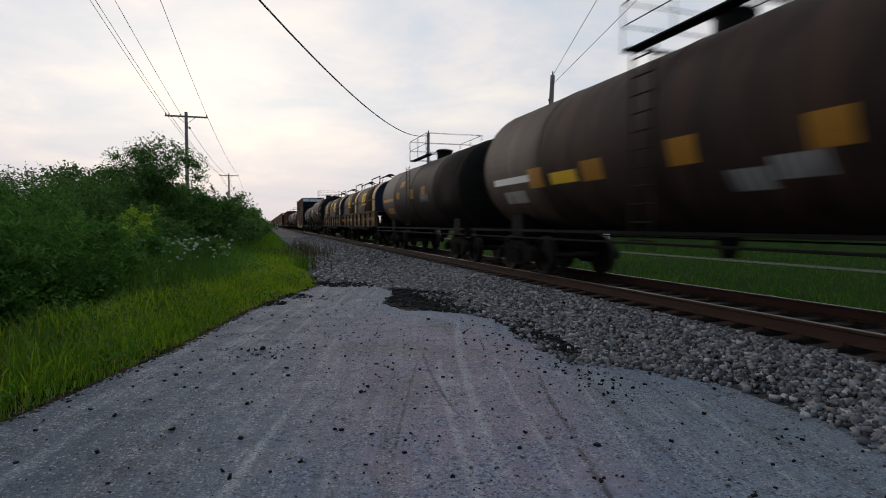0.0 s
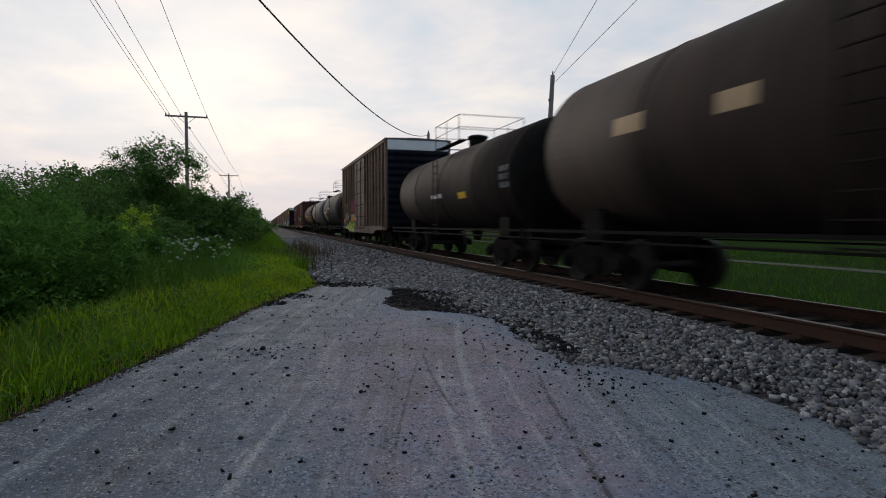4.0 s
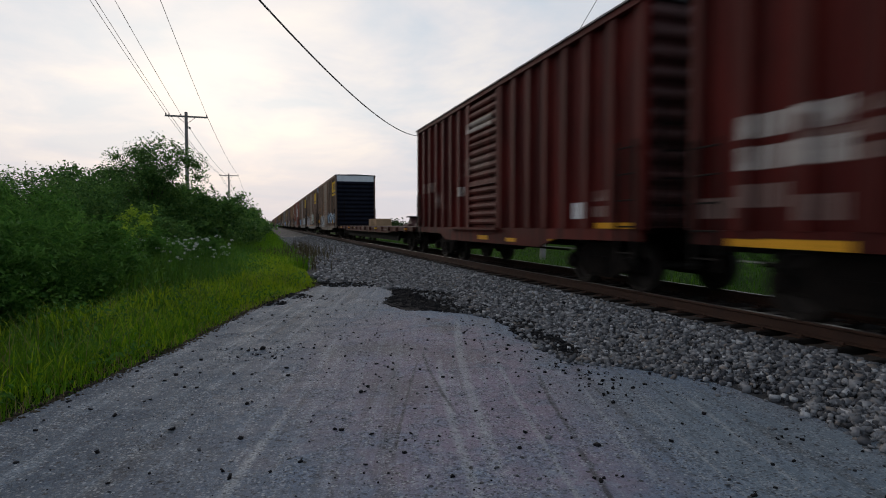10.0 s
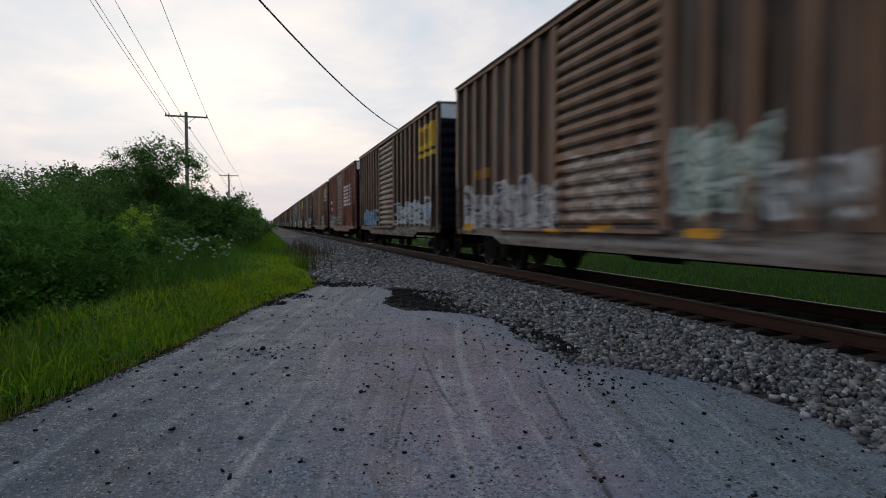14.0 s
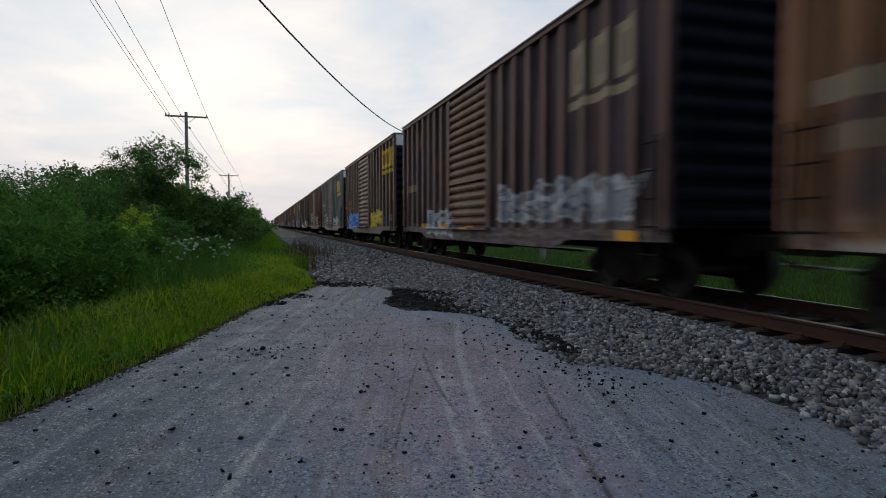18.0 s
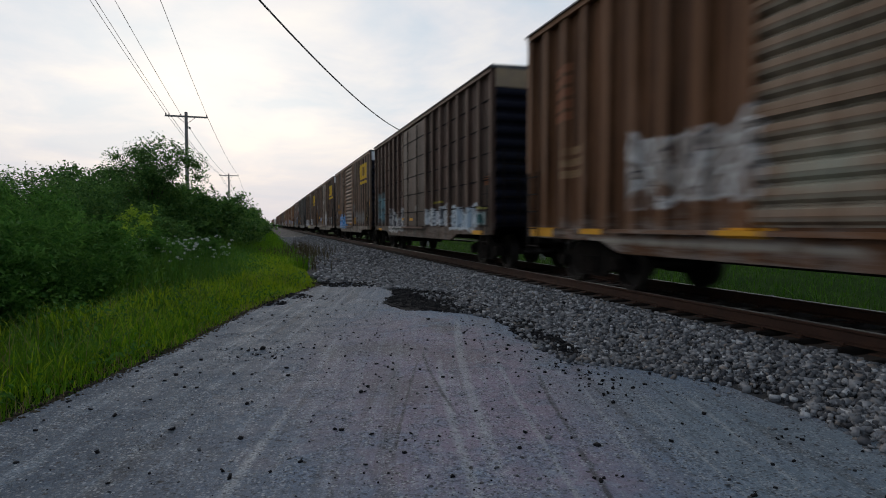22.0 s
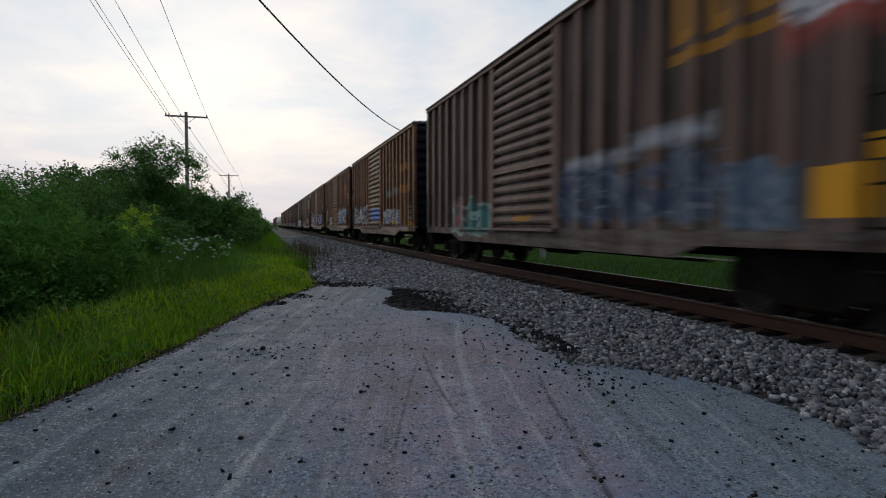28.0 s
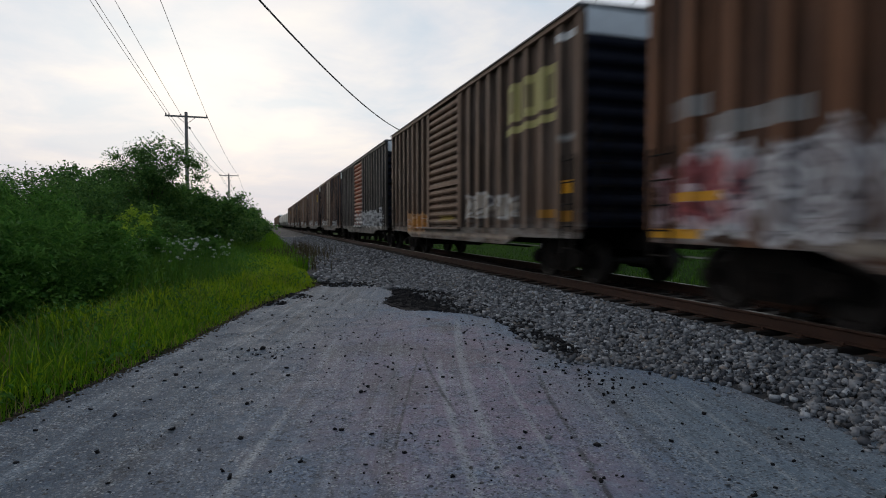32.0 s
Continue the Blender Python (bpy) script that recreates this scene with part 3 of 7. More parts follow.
# ---- the track ----
track = tagged(new("railway_track"), "straight railway track with rusty rails on dark wooden ties", "railway track")
rp = [(-0.07, 0), (0.07, 0), (0.07, 0.012), (0.012, 0.03), (0.01, 0.125), (0.035, 0.138), (0.036, 0.165), (-0.036, 0.165), (-0.035, 0.138), (-0.01, 0.125), (-0.012, 0.03), (-0.07, 0.012)]
head = [(-0.034, 0.1652), (0.034, 0.1652), (0.03, 0.172), (-0.03, 0.172)]
for sx in (-1, 1):
    x = TRACK + sx * (GAUGE + 0.03)
    z = RAIL - 0.172
    r = part("rail", Solid().sweep([(x + a, z + b) for a, b in rp], -540, 1500).mesh("rail", RAIL_SIDE), RAIL_SIDE, track, "rusty steel rail")
    part("rail_head", Solid().sweep([(x + a, z + b) for a, b in head], -540, 1500).mesh("rail_head", RAIL_HEAD), RAIL_HEAD, r, "bright worn running surface")
tie_me = Solid().chamfer(-1.3, 1.3, -0.115, 0.115, -0.16, 0, 0.012).mesh("tie", TIE)
plate_me = Solid().chamfer(-0.17, 0.17, -0.095, 0.095, 0, 0.013, 0.004).box(-0.105, -0.085, -0.07, -0.045, 0.013, 0.04).box(0.085, 0.105, 0.045, 0.07, 0.013, 0.04).mesh("tie_plate", RAIL_SIDE)
rt = random.Random(4)
for k in range(-4, 120):
    t = part("tie", tie_me, TIE, track)
    t.matrix_basis = pose(TRACK + rt.uniform(-0.05, 0.05), k * 0.51 + rt.uniform(-0.03, 0.03), TIE_TOP + rt.uniform(-0.012, 0.0), 0, 0, rt.uniform(-1.2, 1.2))
    if k < 50:
        for sx in (-1, 1):
            p = part("tie_plate", plate_me, RAIL_SIDE, t)
            p.matrix_basis = pose(sx * (GAUGE + 0.03), 0, 0.0)
far_ties = Solid()
for k in range(120, 900):
    far_ties.box(TRACK - 1.3, TRACK + 1.3, k * 0.51 - 0.11, k * 0.51 + 0.11, TIE_TOP - 0.15, TIE_TOP - 0.005)
tagged(part("tie_row", far_ties.mesh("tie_row", TIE), TIE, track), kind="stuff")


# ---- plants ----
def blades(name, px, py, height, width, mat, seed, lean=0.35):
    """Grass: narrow bent blades, each of two quads and a tip."""
    rs = np.random.RandomState(seed)
    n = len(px)
    a = rs.uniform(0, 6.28, n)
    d = np.stack([np.cos(a), np.sin(a)], -1)
    s = np.stack([-np.sin(a), np.cos(a)], -1) * width[:, None] * 0.5
    bend = height * rs.uniform(0.1, lean * 2, n)
    z0 = ground_z(px, py) - 0.04
    base = np.stack([px, py], -1)
    rows = []
    for f, wd in ((0, 1.0), (0.45, 0.85), (0.8, 0.5)):
        c = base + d * (bend * f * f)[:, None]
        z = z0 + height * f * (1 - 0.12 * f)
        rows += [np.concatenate([c + s * wd, z[:, None]], 1), np.concatenate([c - s * wd, z[:, None]], 1)]
    tip = np.concatenate([base + d * bend[:, None], (z0 + height * rs.uniform(0.8, 0.95, n))[:, None]], 1)
    v = np.stack(rows + [tip], 1).reshape(-1, 3)
    o = (np.arange(n) * 7)[:, None]
    tris = np.array([[0, 1, 3], [0, 3, 2], [2, 3, 5], [2, 5, 4], [4, 5, 6]])
    f = (o[:, :, None] + tris[None]).reshape(-1, 3)
    return new(name, mesh_fast(name, v, f, mat, True))


def leaves(points, size, rs, up=0.4, slim=1.0):
    """Pointed leaves, folded along the middle: five corners, three triangles and a keel."""
    n = len(points)
    nrm = rs.normal(size=(n, 3))
    nrm[:, 2] = abs(nrm[:, 2]) + up
    nrm /= np.linalg.norm(nrm, axis=1)[:, None]
    t = np.cross(nrm, rs.normal(size=(n, 3)))
    t /= np.linalg.norm(t, axis=1)[:, None]
    b = np.cross(nrm, t)
    L = size * rs.uniform(0.6, 1.3, n)
    W = L * slim * rs.uniform(0.4, 0.62, n)
    p = points
    k0 = p - t * (L / 2)[:, None]
    k1 = p + t * (L / 2)[:, None] - nrm * (L * 0.12)[:, None]
    m = nrm * (W * 0.22)[:, None]
    l = p + b * (W / 2)[:, None] + m
    r = p - b * (W / 2)[:, None] + m
    v = np.stack([k0, l, k1, r], 1).reshape(-1, 3)
    f = (np.arange(n) * 4)[:, None, None] + np.array([[0, 2, 1], [0, 3, 2]])[None]
    return v, f.reshape(-1, 3)


def in_lobe(rs, n, centre, radius, shell=0.55):
    d = rs.normal(size=(n, 3))
    d /= np.linalg.norm(d, axis=1)[:, None]
    q = shell + (1 - shell) * rs.uniform(0, 1, n)
    return np.asarray(centre) + d * q[:, None] * np.asarray(radius)


def grown(name, x, y, height, spread, count, leaf, mat, seed, label, category, lobes=9, trunk=0.06, bare=0.1, bark=None, group="", tall=1.0, sprout=1.0, slim=1.0):
    """A shrub or tree: a tapered trunk with limbs and a crown of small leaves gathered in uneven clumps."""
    rs = np.random.RandomState(seed)
    z0 = float(ground_z(x, y)) - 0.05
    thing = tagged(new(name), label, category, group)
    thing.matrix_basis = pose(x, y, z0)
    sol = Solid()
    base = height * bare
    mid = Vector((rs.uniform(-0.06, 0.06) * height, rs.uniform(-0.06, 0.06) * height, height * 0.62))
    sol.tube([(0, 0, 0), (mid.x * 0.3, mid.y * 0.3, base + 0.1 * height), mid], trunk, 7, trunk * 0.45)
    pts = []
    for k in range(lobes):
        a = k * 2.4 + rs.uniform(-0.5, 0.5)
        up = (k + 0.5) / lobes
        wide = spread * (0.55 + 0.6 * math.sin(math.pi * min(1, 0.18 + up * 0.86))) * 0.52
        c = np.array([math.cos(a) * wide * rs.uniform(0.35, 1.0), math.sin(a) * wide * rs.uniform(0.35, 1.0), base + (height - base) * (0.12 + 0.74 * up)])
        r = np.array([1, 1, 0.8 * tall]) * spread * rs.uniform(0.24, 0.36)
        r[2] = min(r[2], (height - base) * 0.3)
        if c[2] + r[2] > height:
            c[2] = height - r[2]
        sol.tube([(mid.x * up, mid.y * up, max(0.1, base * 0.8 + mid.z * 0.45 * up)), (c[0] * 0.5, c[1] * 0.5, c[2] * 0.75), tuple(c)], trunk * 0.4, 5, trunk * 0.1)
        for j in range(7):
            q = in_lobe(rs, 1, c, r * 0.95, 0.5)[0]
            pts.append(in_lobe(rs, max(4, count // (lobes * 7)), q, r * rs.uniform(0.4, 0.75), 0.1))
    pts = np.concatenate(pts)
    # sprouts that stand out of the outline
    for k in range(max(2, lobes // 4)):
        a = rs.uniform(0, 6.28)
        c = np.array([math.cos(a) * spread * 0.3, math.sin(a) * spread * 0.3, height * rs.uniform(0.85, 0.95)])
        f = rs.uniform(0, 1, 26)[:, None]
        pts = np.concatenate([pts, c + f * np.array([rs.uniform(-0.2, 0.2), rs.uniform(-0.2, 0.2), height * 0.12 * sprout]) + rs.normal(size=(26, 3)) * leaf * 0.35])
    pts = pts[pts[:, 2] > 0.05]
    part("trunk", sol.mesh("trunk", bark or BARK), bark or BARK, thing)
    v, f = leaves(pts, leaf, rs, 0.4, slim)
    part("crown", mesh_fast("crown", v, f, mat), mat, thing)
    return thing


def meadow(n, x0, x1, y0, y1, seed, power=1.0):
    px, py = lay(n, x0, x1, y0, y1, seed, power)
    return px, py


# yellow-green meadow strip along the pavement
px, py = meadow(90000, -4.6, 1.6, 2.0, 24.0, 31, 1.15)
edge_x = np.interp(py, [2, 5.2, 7.6, 10.8, 14.8, 24], [-2.55, -1.99, -1.12, -0.29, 1.25, 1.4])
keep = (px < edge_x - 0.04) & (px > edge_x - 2.4 - 0.5 * np.sin(py * 0.7))
px, py, ex = px[keep], py[keep], edge_x[keep]
rs = np.random.RandomState(32)
tuft = np.sin(px * 3.1 + 0.7 * py) * np.sin(py * 2.3 - 1.3 * px) + 0.5 * np.sin(px * 7.7 + 2.0) * np.sin(py * 6.1)
tall_h = (0.07 + 0.30 * smoothstep(0.0, 0.9, ex - px)) * rs.uniform(0.45, 1.35, len(px)) * (1 + 0.34 * tuft)
wide = rs.uniform(0.005, 0.011, len(px)) * (1 + py / 14)
# more of the yellower grass in taller tufts and beyond y = 7.5
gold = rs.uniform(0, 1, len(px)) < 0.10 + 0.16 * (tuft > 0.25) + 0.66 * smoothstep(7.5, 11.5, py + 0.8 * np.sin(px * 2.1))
tagged(blades("meadow_grass", px[~gold], py[~gold], tall_h[~gold], wide[~gold], GRASS_LIGHT, 33, 0.5),
       "green meadow grass along the pavement's edge", "grass", kind="stuff")
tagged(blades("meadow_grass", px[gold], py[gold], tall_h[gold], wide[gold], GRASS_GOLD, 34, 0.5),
       "yellow-green meadow grass along the pavement's edge", "grass", kind="stuff")
sx, sy = meadow(900, -4.4, 1.0, 3.0, 15.0, 61)
edge_x = np.interp(sy, [2, 5.2, 7.6, 10.8, 14.8, 24], [-2.55, -1.99, -1.12, -0.29, 1.25, 1.4])
seeding = (sx < edge_x - 0.3) & (sx > edge_x - 2.4)
tagged(blades("seeding_grass", sx[seeding], sy[seeding], rs.uniform(0.45, 0.8, seeding.sum()), np.full(seeding.sum(), 0.005), GRASS_DRY, 62, 0.7),
       "pale seeding stalks standing over the meadow grass", "grass", kind="stuff")
px, py = meadow(14000, -4, 1.6, 2.0, 16.0, 34)
edge_x = np.interp(py, [2, 5.2, 7.6, 10.8, 14.8, 24], [-2.55, -1.99, -1.12, -0.29, 1.25, 1.4])
keep = (px < edge_x + 0.03) & (px > edge_x - 0.35)
px, py = px[keep], py[keep]
tagged(blades("dry_grass", px, py, rs.uniform(0.05, 0.2, len(px)), rs.uniform(0.004, 0.008, len(px)), GRASS_DRY, 35, 0.6), "dry straw-coloured grass fringe", "grass", kind="stuff")
# darker, taller grass behind it
px, py = meadow(46000, -9.5, 1.2, 2.0, 32.0, 36, 1.2)
edge_x = np.interp(py, [2, 5.2, 7.6, 10.8, 14.8, 32], [-2.55, -1.99, -1.12, -0.29, 1.25, 1.0])
keep = (px < edge_x - 0.8) & ~((py < 10.5) & (px < edge_x - 1.7))
px, py, ex = px[keep], py[keep], edge_x[keep]
gh = (0.35 + 0.6 * smoothstep(0.8, 3.0, ex - px)) * rs.uniform(0.5, 1.25, len(px))
tagged(blades("rank_grass", px, py, gh, rs.uniform(0.008, 0.018, len(px)) * (1 + py / 20), GRASS_DARK, 37), "rank dark green grass before the bushes", "grass", kind="stuff")
px, py = meadow(16000, -4.0, 1.5, 20.0, 120.0, 38, 1.6)
keep = px < 1.2 + 0.3 * np.sin(py)
px, py = px[keep], py[keep]
tagged(blades("verge_grass", px, py, rs.uniform(0.25, 0.7, len(px)), rs.uniform(0.014, 0.038, len(px)), GRASS_LIGHT, 39), "light green grass verge along the far track", "grass", kind="stuff")
# grass of the field beyond the track
px, py = meadow(52000, 9.3, 34.0, -2.0, 70.0, 40, 1.25)
keep = ~((px > 22.3) & (px < 23.8))
px, py = px[keep], py[keep]
tagged(blades("field_grass", px, py, rs.uniform(0.08, 0.24, len(px)) * (0.6 + 0.8 * np.sin(px * 1.7 + py * 0.9) ** 2) * (1 + 0.9 * (px < 13)), rs.uniform(0.008, 0.02, len(px)), GRASS_FIELD, 41, 0.6), "green grass of the field beyond the track", "grass", kind="stuff")

# broad-leaved low weeds among the grass
px, py = meadow(26000, -6.0, 1.4, 3.0, 22.0, 42, 1.1)
edge_x = np.interp(py, [2, 5.2, 7.6, 10.8, 14.8, 22], [-2.55, -1.99, -1.12, -0.29, 1.25, 1.2])
clump = np.sin(px * 2.3 + 1.1) * np.sin(py * 1.7 + 0.4 * px) + np.random.RandomState(43).normal(0, 0.5, len(px))
keep = (px < edge_x - 0.15) & (clump > 0.1)
px, py, ex = px[keep], py[keep], edge_x[keep]
rs = np.random.RandomState(44)
hh = ground_z(px, py) + (0.12 + 0.5 * smoothstep(0.1, 2.2, ex - px)) * rs.uniform(0.3, 1.25, len(px))
v, f = leaves(np.stack([px, py, hh], -1), 0.07, rs)
tagged(new("meadow_weeds", mesh_fast("meadow_weeds", v, f, WEED)), "low broad-leaved weeds among the meadow grass", "weeds", kind="stuff")

# tall weeds near the camera
rw = random.Random(8)
k = 0
for (x, y, h, s) in ((-3.9, 9.6, 1.7, 1.9), (-5.2, 9.2, 2.2, 2.2), (-6.6, 9.6, 2.4, 2.4), (-4.6, 11.4, 2.1, 2.2), (-6.0, 11.6, 2.6, 2.5), (-7.8, 11.4, 2.7, 2.6), (-5.1, 7.4, 1.6, 1.8),
                     (-6.5, 7.4, 1.9, 2.0), (-3.6, 13.2, 1.7, 2.2), (-5.0, 14.0, 2.3, 2.4), (-3.1, 15.6, 1.5, 2.2), (-2.5, 17.6, 1.3, 2.2), (-5.6, 16.6, 1.9, 2.2), (-4.3, 7.9, 1.2, 1.6), (-3.2, 11.2, 1.1, 1.6)):
    k += 1
    grown("weed_clump", x, y, h, s, 11000, 0.115, WEED, 100 + k, "dense clump of tall leafy green weeds", "weeds", 11, 0.02, 0.02, WEED, "weeds by the track", 1.4, 1.0, 0.5)
# bushes and small trees behind
k = 0
for (x, y, h, s) in ((-9.6, 14.5, 3.1, 3.6), (-8.4, 17.2, 3.3, 3.6), (-11.5, 17.5, 3.5, 4.0), (-9.8, 20.5, 3.4, 4.0), (-7.4, 20.5, 3.1, 3.6), (-12.5, 22.0, 3.4, 4.4), (-10.6, 25.0, 3.5, 4.2),
                     (-7.3, 25.0, 3.5, 4.0), (-5.4, 22.5, 3.1, 3.2), (-4.2, 21.0, 2.0, 2.8)):
    k += 1
    grown("bush", x, y, h, s, 18000, 0.105, SHRUB, 140 + k, "dense dark green bush", "bush", 12, 0.05, 0.03, None, "bushes by the track")
grown("small_tree", -4.95, 28.0, 5.45, 4.1, 36000, 0.115, SHRUB, 171, "small green tree rising over the bushes", "tree", 18, 0.09, 0.06, None, "", 1.0, 0.4)
grown("bush", -3.35, 17.8, 2.1, 1.2, 2600, 0.1, SHRUB_B, 172, "young yellow-green bush in front of darker ones", "bush", 7, 0.03, 0.03, None, "bushes by the track")
y = 30.0
while y < 330:
    far = y > 110
    for x in ((-4.1, -6.8) if not far else (-4.6,)):
        k += 1
        h = (rw.uniform(3.5, 4.2) if x < -4.5 or far else rw.uniform(2.8, 3.7)) + (0.3 if y < 75 else 0.0)
        grown("bush", x + rw.uniform(-0.6, 0.6), y + rw.uniform(-1, 1), h, 4.6 + 0.012 * y, 12000 if y < 70 else 3500, 0.115 + 0.0024 * y, SHRUB, 200 + k, "dense dark green bush", "bush", 10, 0.06, 0.03, None, "bushes by the track")
    y += 4.2 + 0.035 * y

# dry brown weeds at the edge of the gravel
rs = np.random.RandomState(55)
cx = np.concatenate([rs.normal(m, 0.5, 260) for m in (0.6, 1.3, 2.2, 1.8)])
cy = np.concatenate([rs.normal(m, 1.6, 260) for m in (27, 23, 30, 36)])
tagged(blades("dry_weeds", cx, cy, rs.uniform(0.25, 0.85, len(cx)), rs.uniform(0.012, 0.03, len(cx)), WEED_DRY, 56, 0.25), "dry brownish weeds standing in the gravel", "weeds", kind="stuff")
# white umbels among the weeds
rs = np.random.RandomState(50)
stems, heads, hv = Solid(), [], []
for j in range(260):
    x, y = rs.uniform(-4.6, -0.9), rs.uniform(14.5, 20.5)
    if x > -1.0 - 0.25 * (20 - y) * 0.4:
        continue
    h = rs.uniform(0.6, 1.2)
    stems.tube([(x, y, -0.02), (x + rs.uniform(-0.05, 0.05), y, h)], 0.006, 4, 0.004, False)
    heads.append(in_lobe(rs, 20, (x, y, h), (0.06, 0.06, 0.03), 0.3))
flowers = tagged(new("wildflowers", stems.mesh("wildflowers", WEED)), "white flat-topped wildflowers among green weeds", "flowers", kind="stuff")
v, f = leaves(np.concatenate(heads), 0.045, rs, 0.3)
tagged(part("flower_heads", mesh_fast("flower_heads", v, f, PETAL), PETAL, flowers), kind="stuff")

# ---- trees across the field ----
for j, (x, y, h, s, lobes) in enumerate(((25.0, 66.0, 9.6, 6.0, 14), (30.6, 60.5, 10.4, 6.2, 18), (32.5, 60.0, 8.4, 5.2, 12), (54.5, 79.0, 9.2, 9.0, 16), (61.0, 78.0, 9.8, 8.0, 14), (66.0, 75.1, 14.2, 12.5, 22), (73.1, 68.2, 14.4, 11.5, 20),
                                         (78.7, 61.7, 14.0, 11.5, 20), (50.0, 100.0, 5.6, 5.0, 9), (66.0, 130.0, 8.0, 8.0, 12), (60.0, 133.0, 6.5, 8.0, 10), (75, 125, 7, 9, 10))):
    grown("field_tree", x, y, h, s, 34000 if lobes > 13 else 16000, 0.36 if y < 70 else 0.48, TREE, 400 + j, "dark leafy deciduous tree at the edge of the field", "tree", lobes, 0.2 if h < 12 else 0.32, 0.0 if j else 0.14, None, "field trees", 1.0, 0.1)
for j in range(11):
    q = j / 10
    grown("field_bush", 51 + 29 * q, 79.5 - 18.5 * q + rw.uniform(-1, 1), rw.uniform(2.8, 4.6), 5.5, 5000, 0.42, TREE, 440 + j, "dark bush at the foot of the field trees", "bush", 9, 0.08, 0.0, None, "field bushes", 1.0, 0.1)

# low dark woods on the horizon
rs = np.random.RandomState(70)
cp = []
for j in range(420):
    a = rs.uniform(0, 1)
    x, y = -260 + 1200 * a, 520 - 330 * a + rs.uniform(-20, 20)
    if abs(x - TRACK) < 14:
        continue
    cp.append(in_lobe(rs, 40, (x, y, rs.uniform(0.5, 3.0)), (7, 7, rs.uniform(2, 5.0)), 0.2))
cp = np.concatenate(cp)
v, f = leaves(cp[cp[:, 2] > -0.3], 2.2, rs)
tagged(new("far_woods", mesh_fast("far_woods", v, f, TREE)), "low dark woods along the horizon", "woods", kind="stuff")

# ---- poles and wires ----
def sagging(a, b, sag, n=24):
    a, b = Vector(a), Vector(b)
    return [a.lerp(b, k / n) - Vector((0, 0, 4 * sag * (k / n) * (1 - k / n))) for k in range(n + 1)]


def wire(name, a, b, sag, r, label):
    return tagged(new(name, Solid().tube(sagging(a, b, sag, 40), r, 5).mesh(name, WIRE)), label, "wire", "overhead wires")


POLE_X = -5.6
POLES = [(-9.5, 14.6), (46.9, 9.72), (98.9, 9.55), (143.0, 8.45), (187.0, 9.2), (241.0, 9.4), (295.0, 9.4)]      # place, height of the arm
for y, arm in POLES:
    p = tagged(new("utility_pole"), "grey wooden utility pole with one cross-arm", "utility pole", "line poles")
    p.matrix_basis = pose(POLE_X, y, 0)
    part("shaft", Solid().tube([(0, 0, -0.3), (0, 0, 5), (0, 0, arm + 0.3)], 0.16, 12, 0.11).mesh("shaft", POLE), POLE, p)
    part("crossarm", Solid().chamfer(-1.48, 1.48, 0.11, 0.21, arm - 0.06, arm + 0.06, 0.01).mesh("crossarm", POLE), POLE, p)
    for sx in (-1, 1):
        part("brace", Solid().tube([(sx * 0.62, 0.2, arm - 0.05), (0.03 * sx, 0.14, arm - 0.55)], 0.018, 5).mesh("brace", WIRE), WIRE, p)
    for xi in (-1.42, -1.2, -0.42, 1.42):
        part("insulator", Solid().tube([(xi, 0.16, arm + 0.06), (xi, 0.16, arm + 0.12), (xi, 0.16, arm + 0.2)], 0.045, 8, 0.03).mesh("insulator", PORCELAIN), PORCELAIN, p)
    part("cutout", Solid().box(0.16, 0.3, -0.05, 0.05, arm - 0.95, arm - 0.8).mesh("cutout", WIRE), WIRE, p)
for (a, za), (b, zb) in zip(POLES, POLES[1:]):
    for xi in (-1.42, -1.2, -0.42, 1.42):
        wire("power_line", (POLE_X + xi, a + 0.16, za + 0.2), (POLE_X + xi, b + 0.16, zb + 0.2), 0.5, 0.013 if b < 60 else 0.016, "thin overhead power line between wooden poles")


def plain_pole(x, y, h, r, dx, label):
    p = tagged(new("utility_pole"), label, "utility pole")
    p.matrix_basis = pose(x, y, -0.3)
    part("shaft", Solid().tube([(0, 0, -0.2), (dx * 0.5, 0, h * 0.5), (dx, 0, h)], r, 12, r * 0.7).mesh("shaft", POLE), POLE, p)
    part("cap", Solid().tube([(dx, 0, h), (dx, 0, h + 0.12), (dx + 0.01, 0, h + 0.22)], 0.05, 8, 0.03).mesh("cap", PORCELAIN), PORCELAIN, p)
    part("bracket", Solid().box(dx * 0.85 - 0.16, dx * 0.85, -0.04, 0.04, h * 0.86, h * 0.86 + 0.12).mesh("bracket", WIRE), WIRE, p)
    return p


plain_pole(12.5, 44.2, 9.2, 0.15, 0.1, "slim wooden pole beyond the track")
plain_pole(14.35, 27.8, 9.9, 0.17, 0.55, "leaning weathered wooden pole beyond the track")
plain_pole(-1.8, -22.0, 11.8, 0.17, 0.0, "wooden pole behind the pavement")
plain_pole(3.7, -40.0, 15.4, 0.18, 0.0, "tall wooden pole beside the track")
plain_pole(19.0, 62.0, 6.6, 0.12, 0.0, "slim grey pole in the field")
plain_pole(-11.4, -14.46, 11.6, 0.16, 0.0, "wooden pole behind the pavement")
wire("service_cable", (12.6, 44.2, 8.75), (-11.4, -14.46, 11.23), 3.61, 0.024, "thick black cable slung across the track")
wire("power_line", (14.9, 27.8, 9.6), (-1.8, -22, 11.4), 0.02, 0.012, "thin overhead wire beyond the track")
wire("power_line", (14.82, 27.8, 9.05), (3.7, -40, 15.1), 0.02, 0.012, "thin overhead wire beyond the track")
ubox = tagged(new("utility_box"), "small pale grey utility box in the field", "utility box")
ubox.matrix_basis = pose(40.0, 60.5, -0.34)
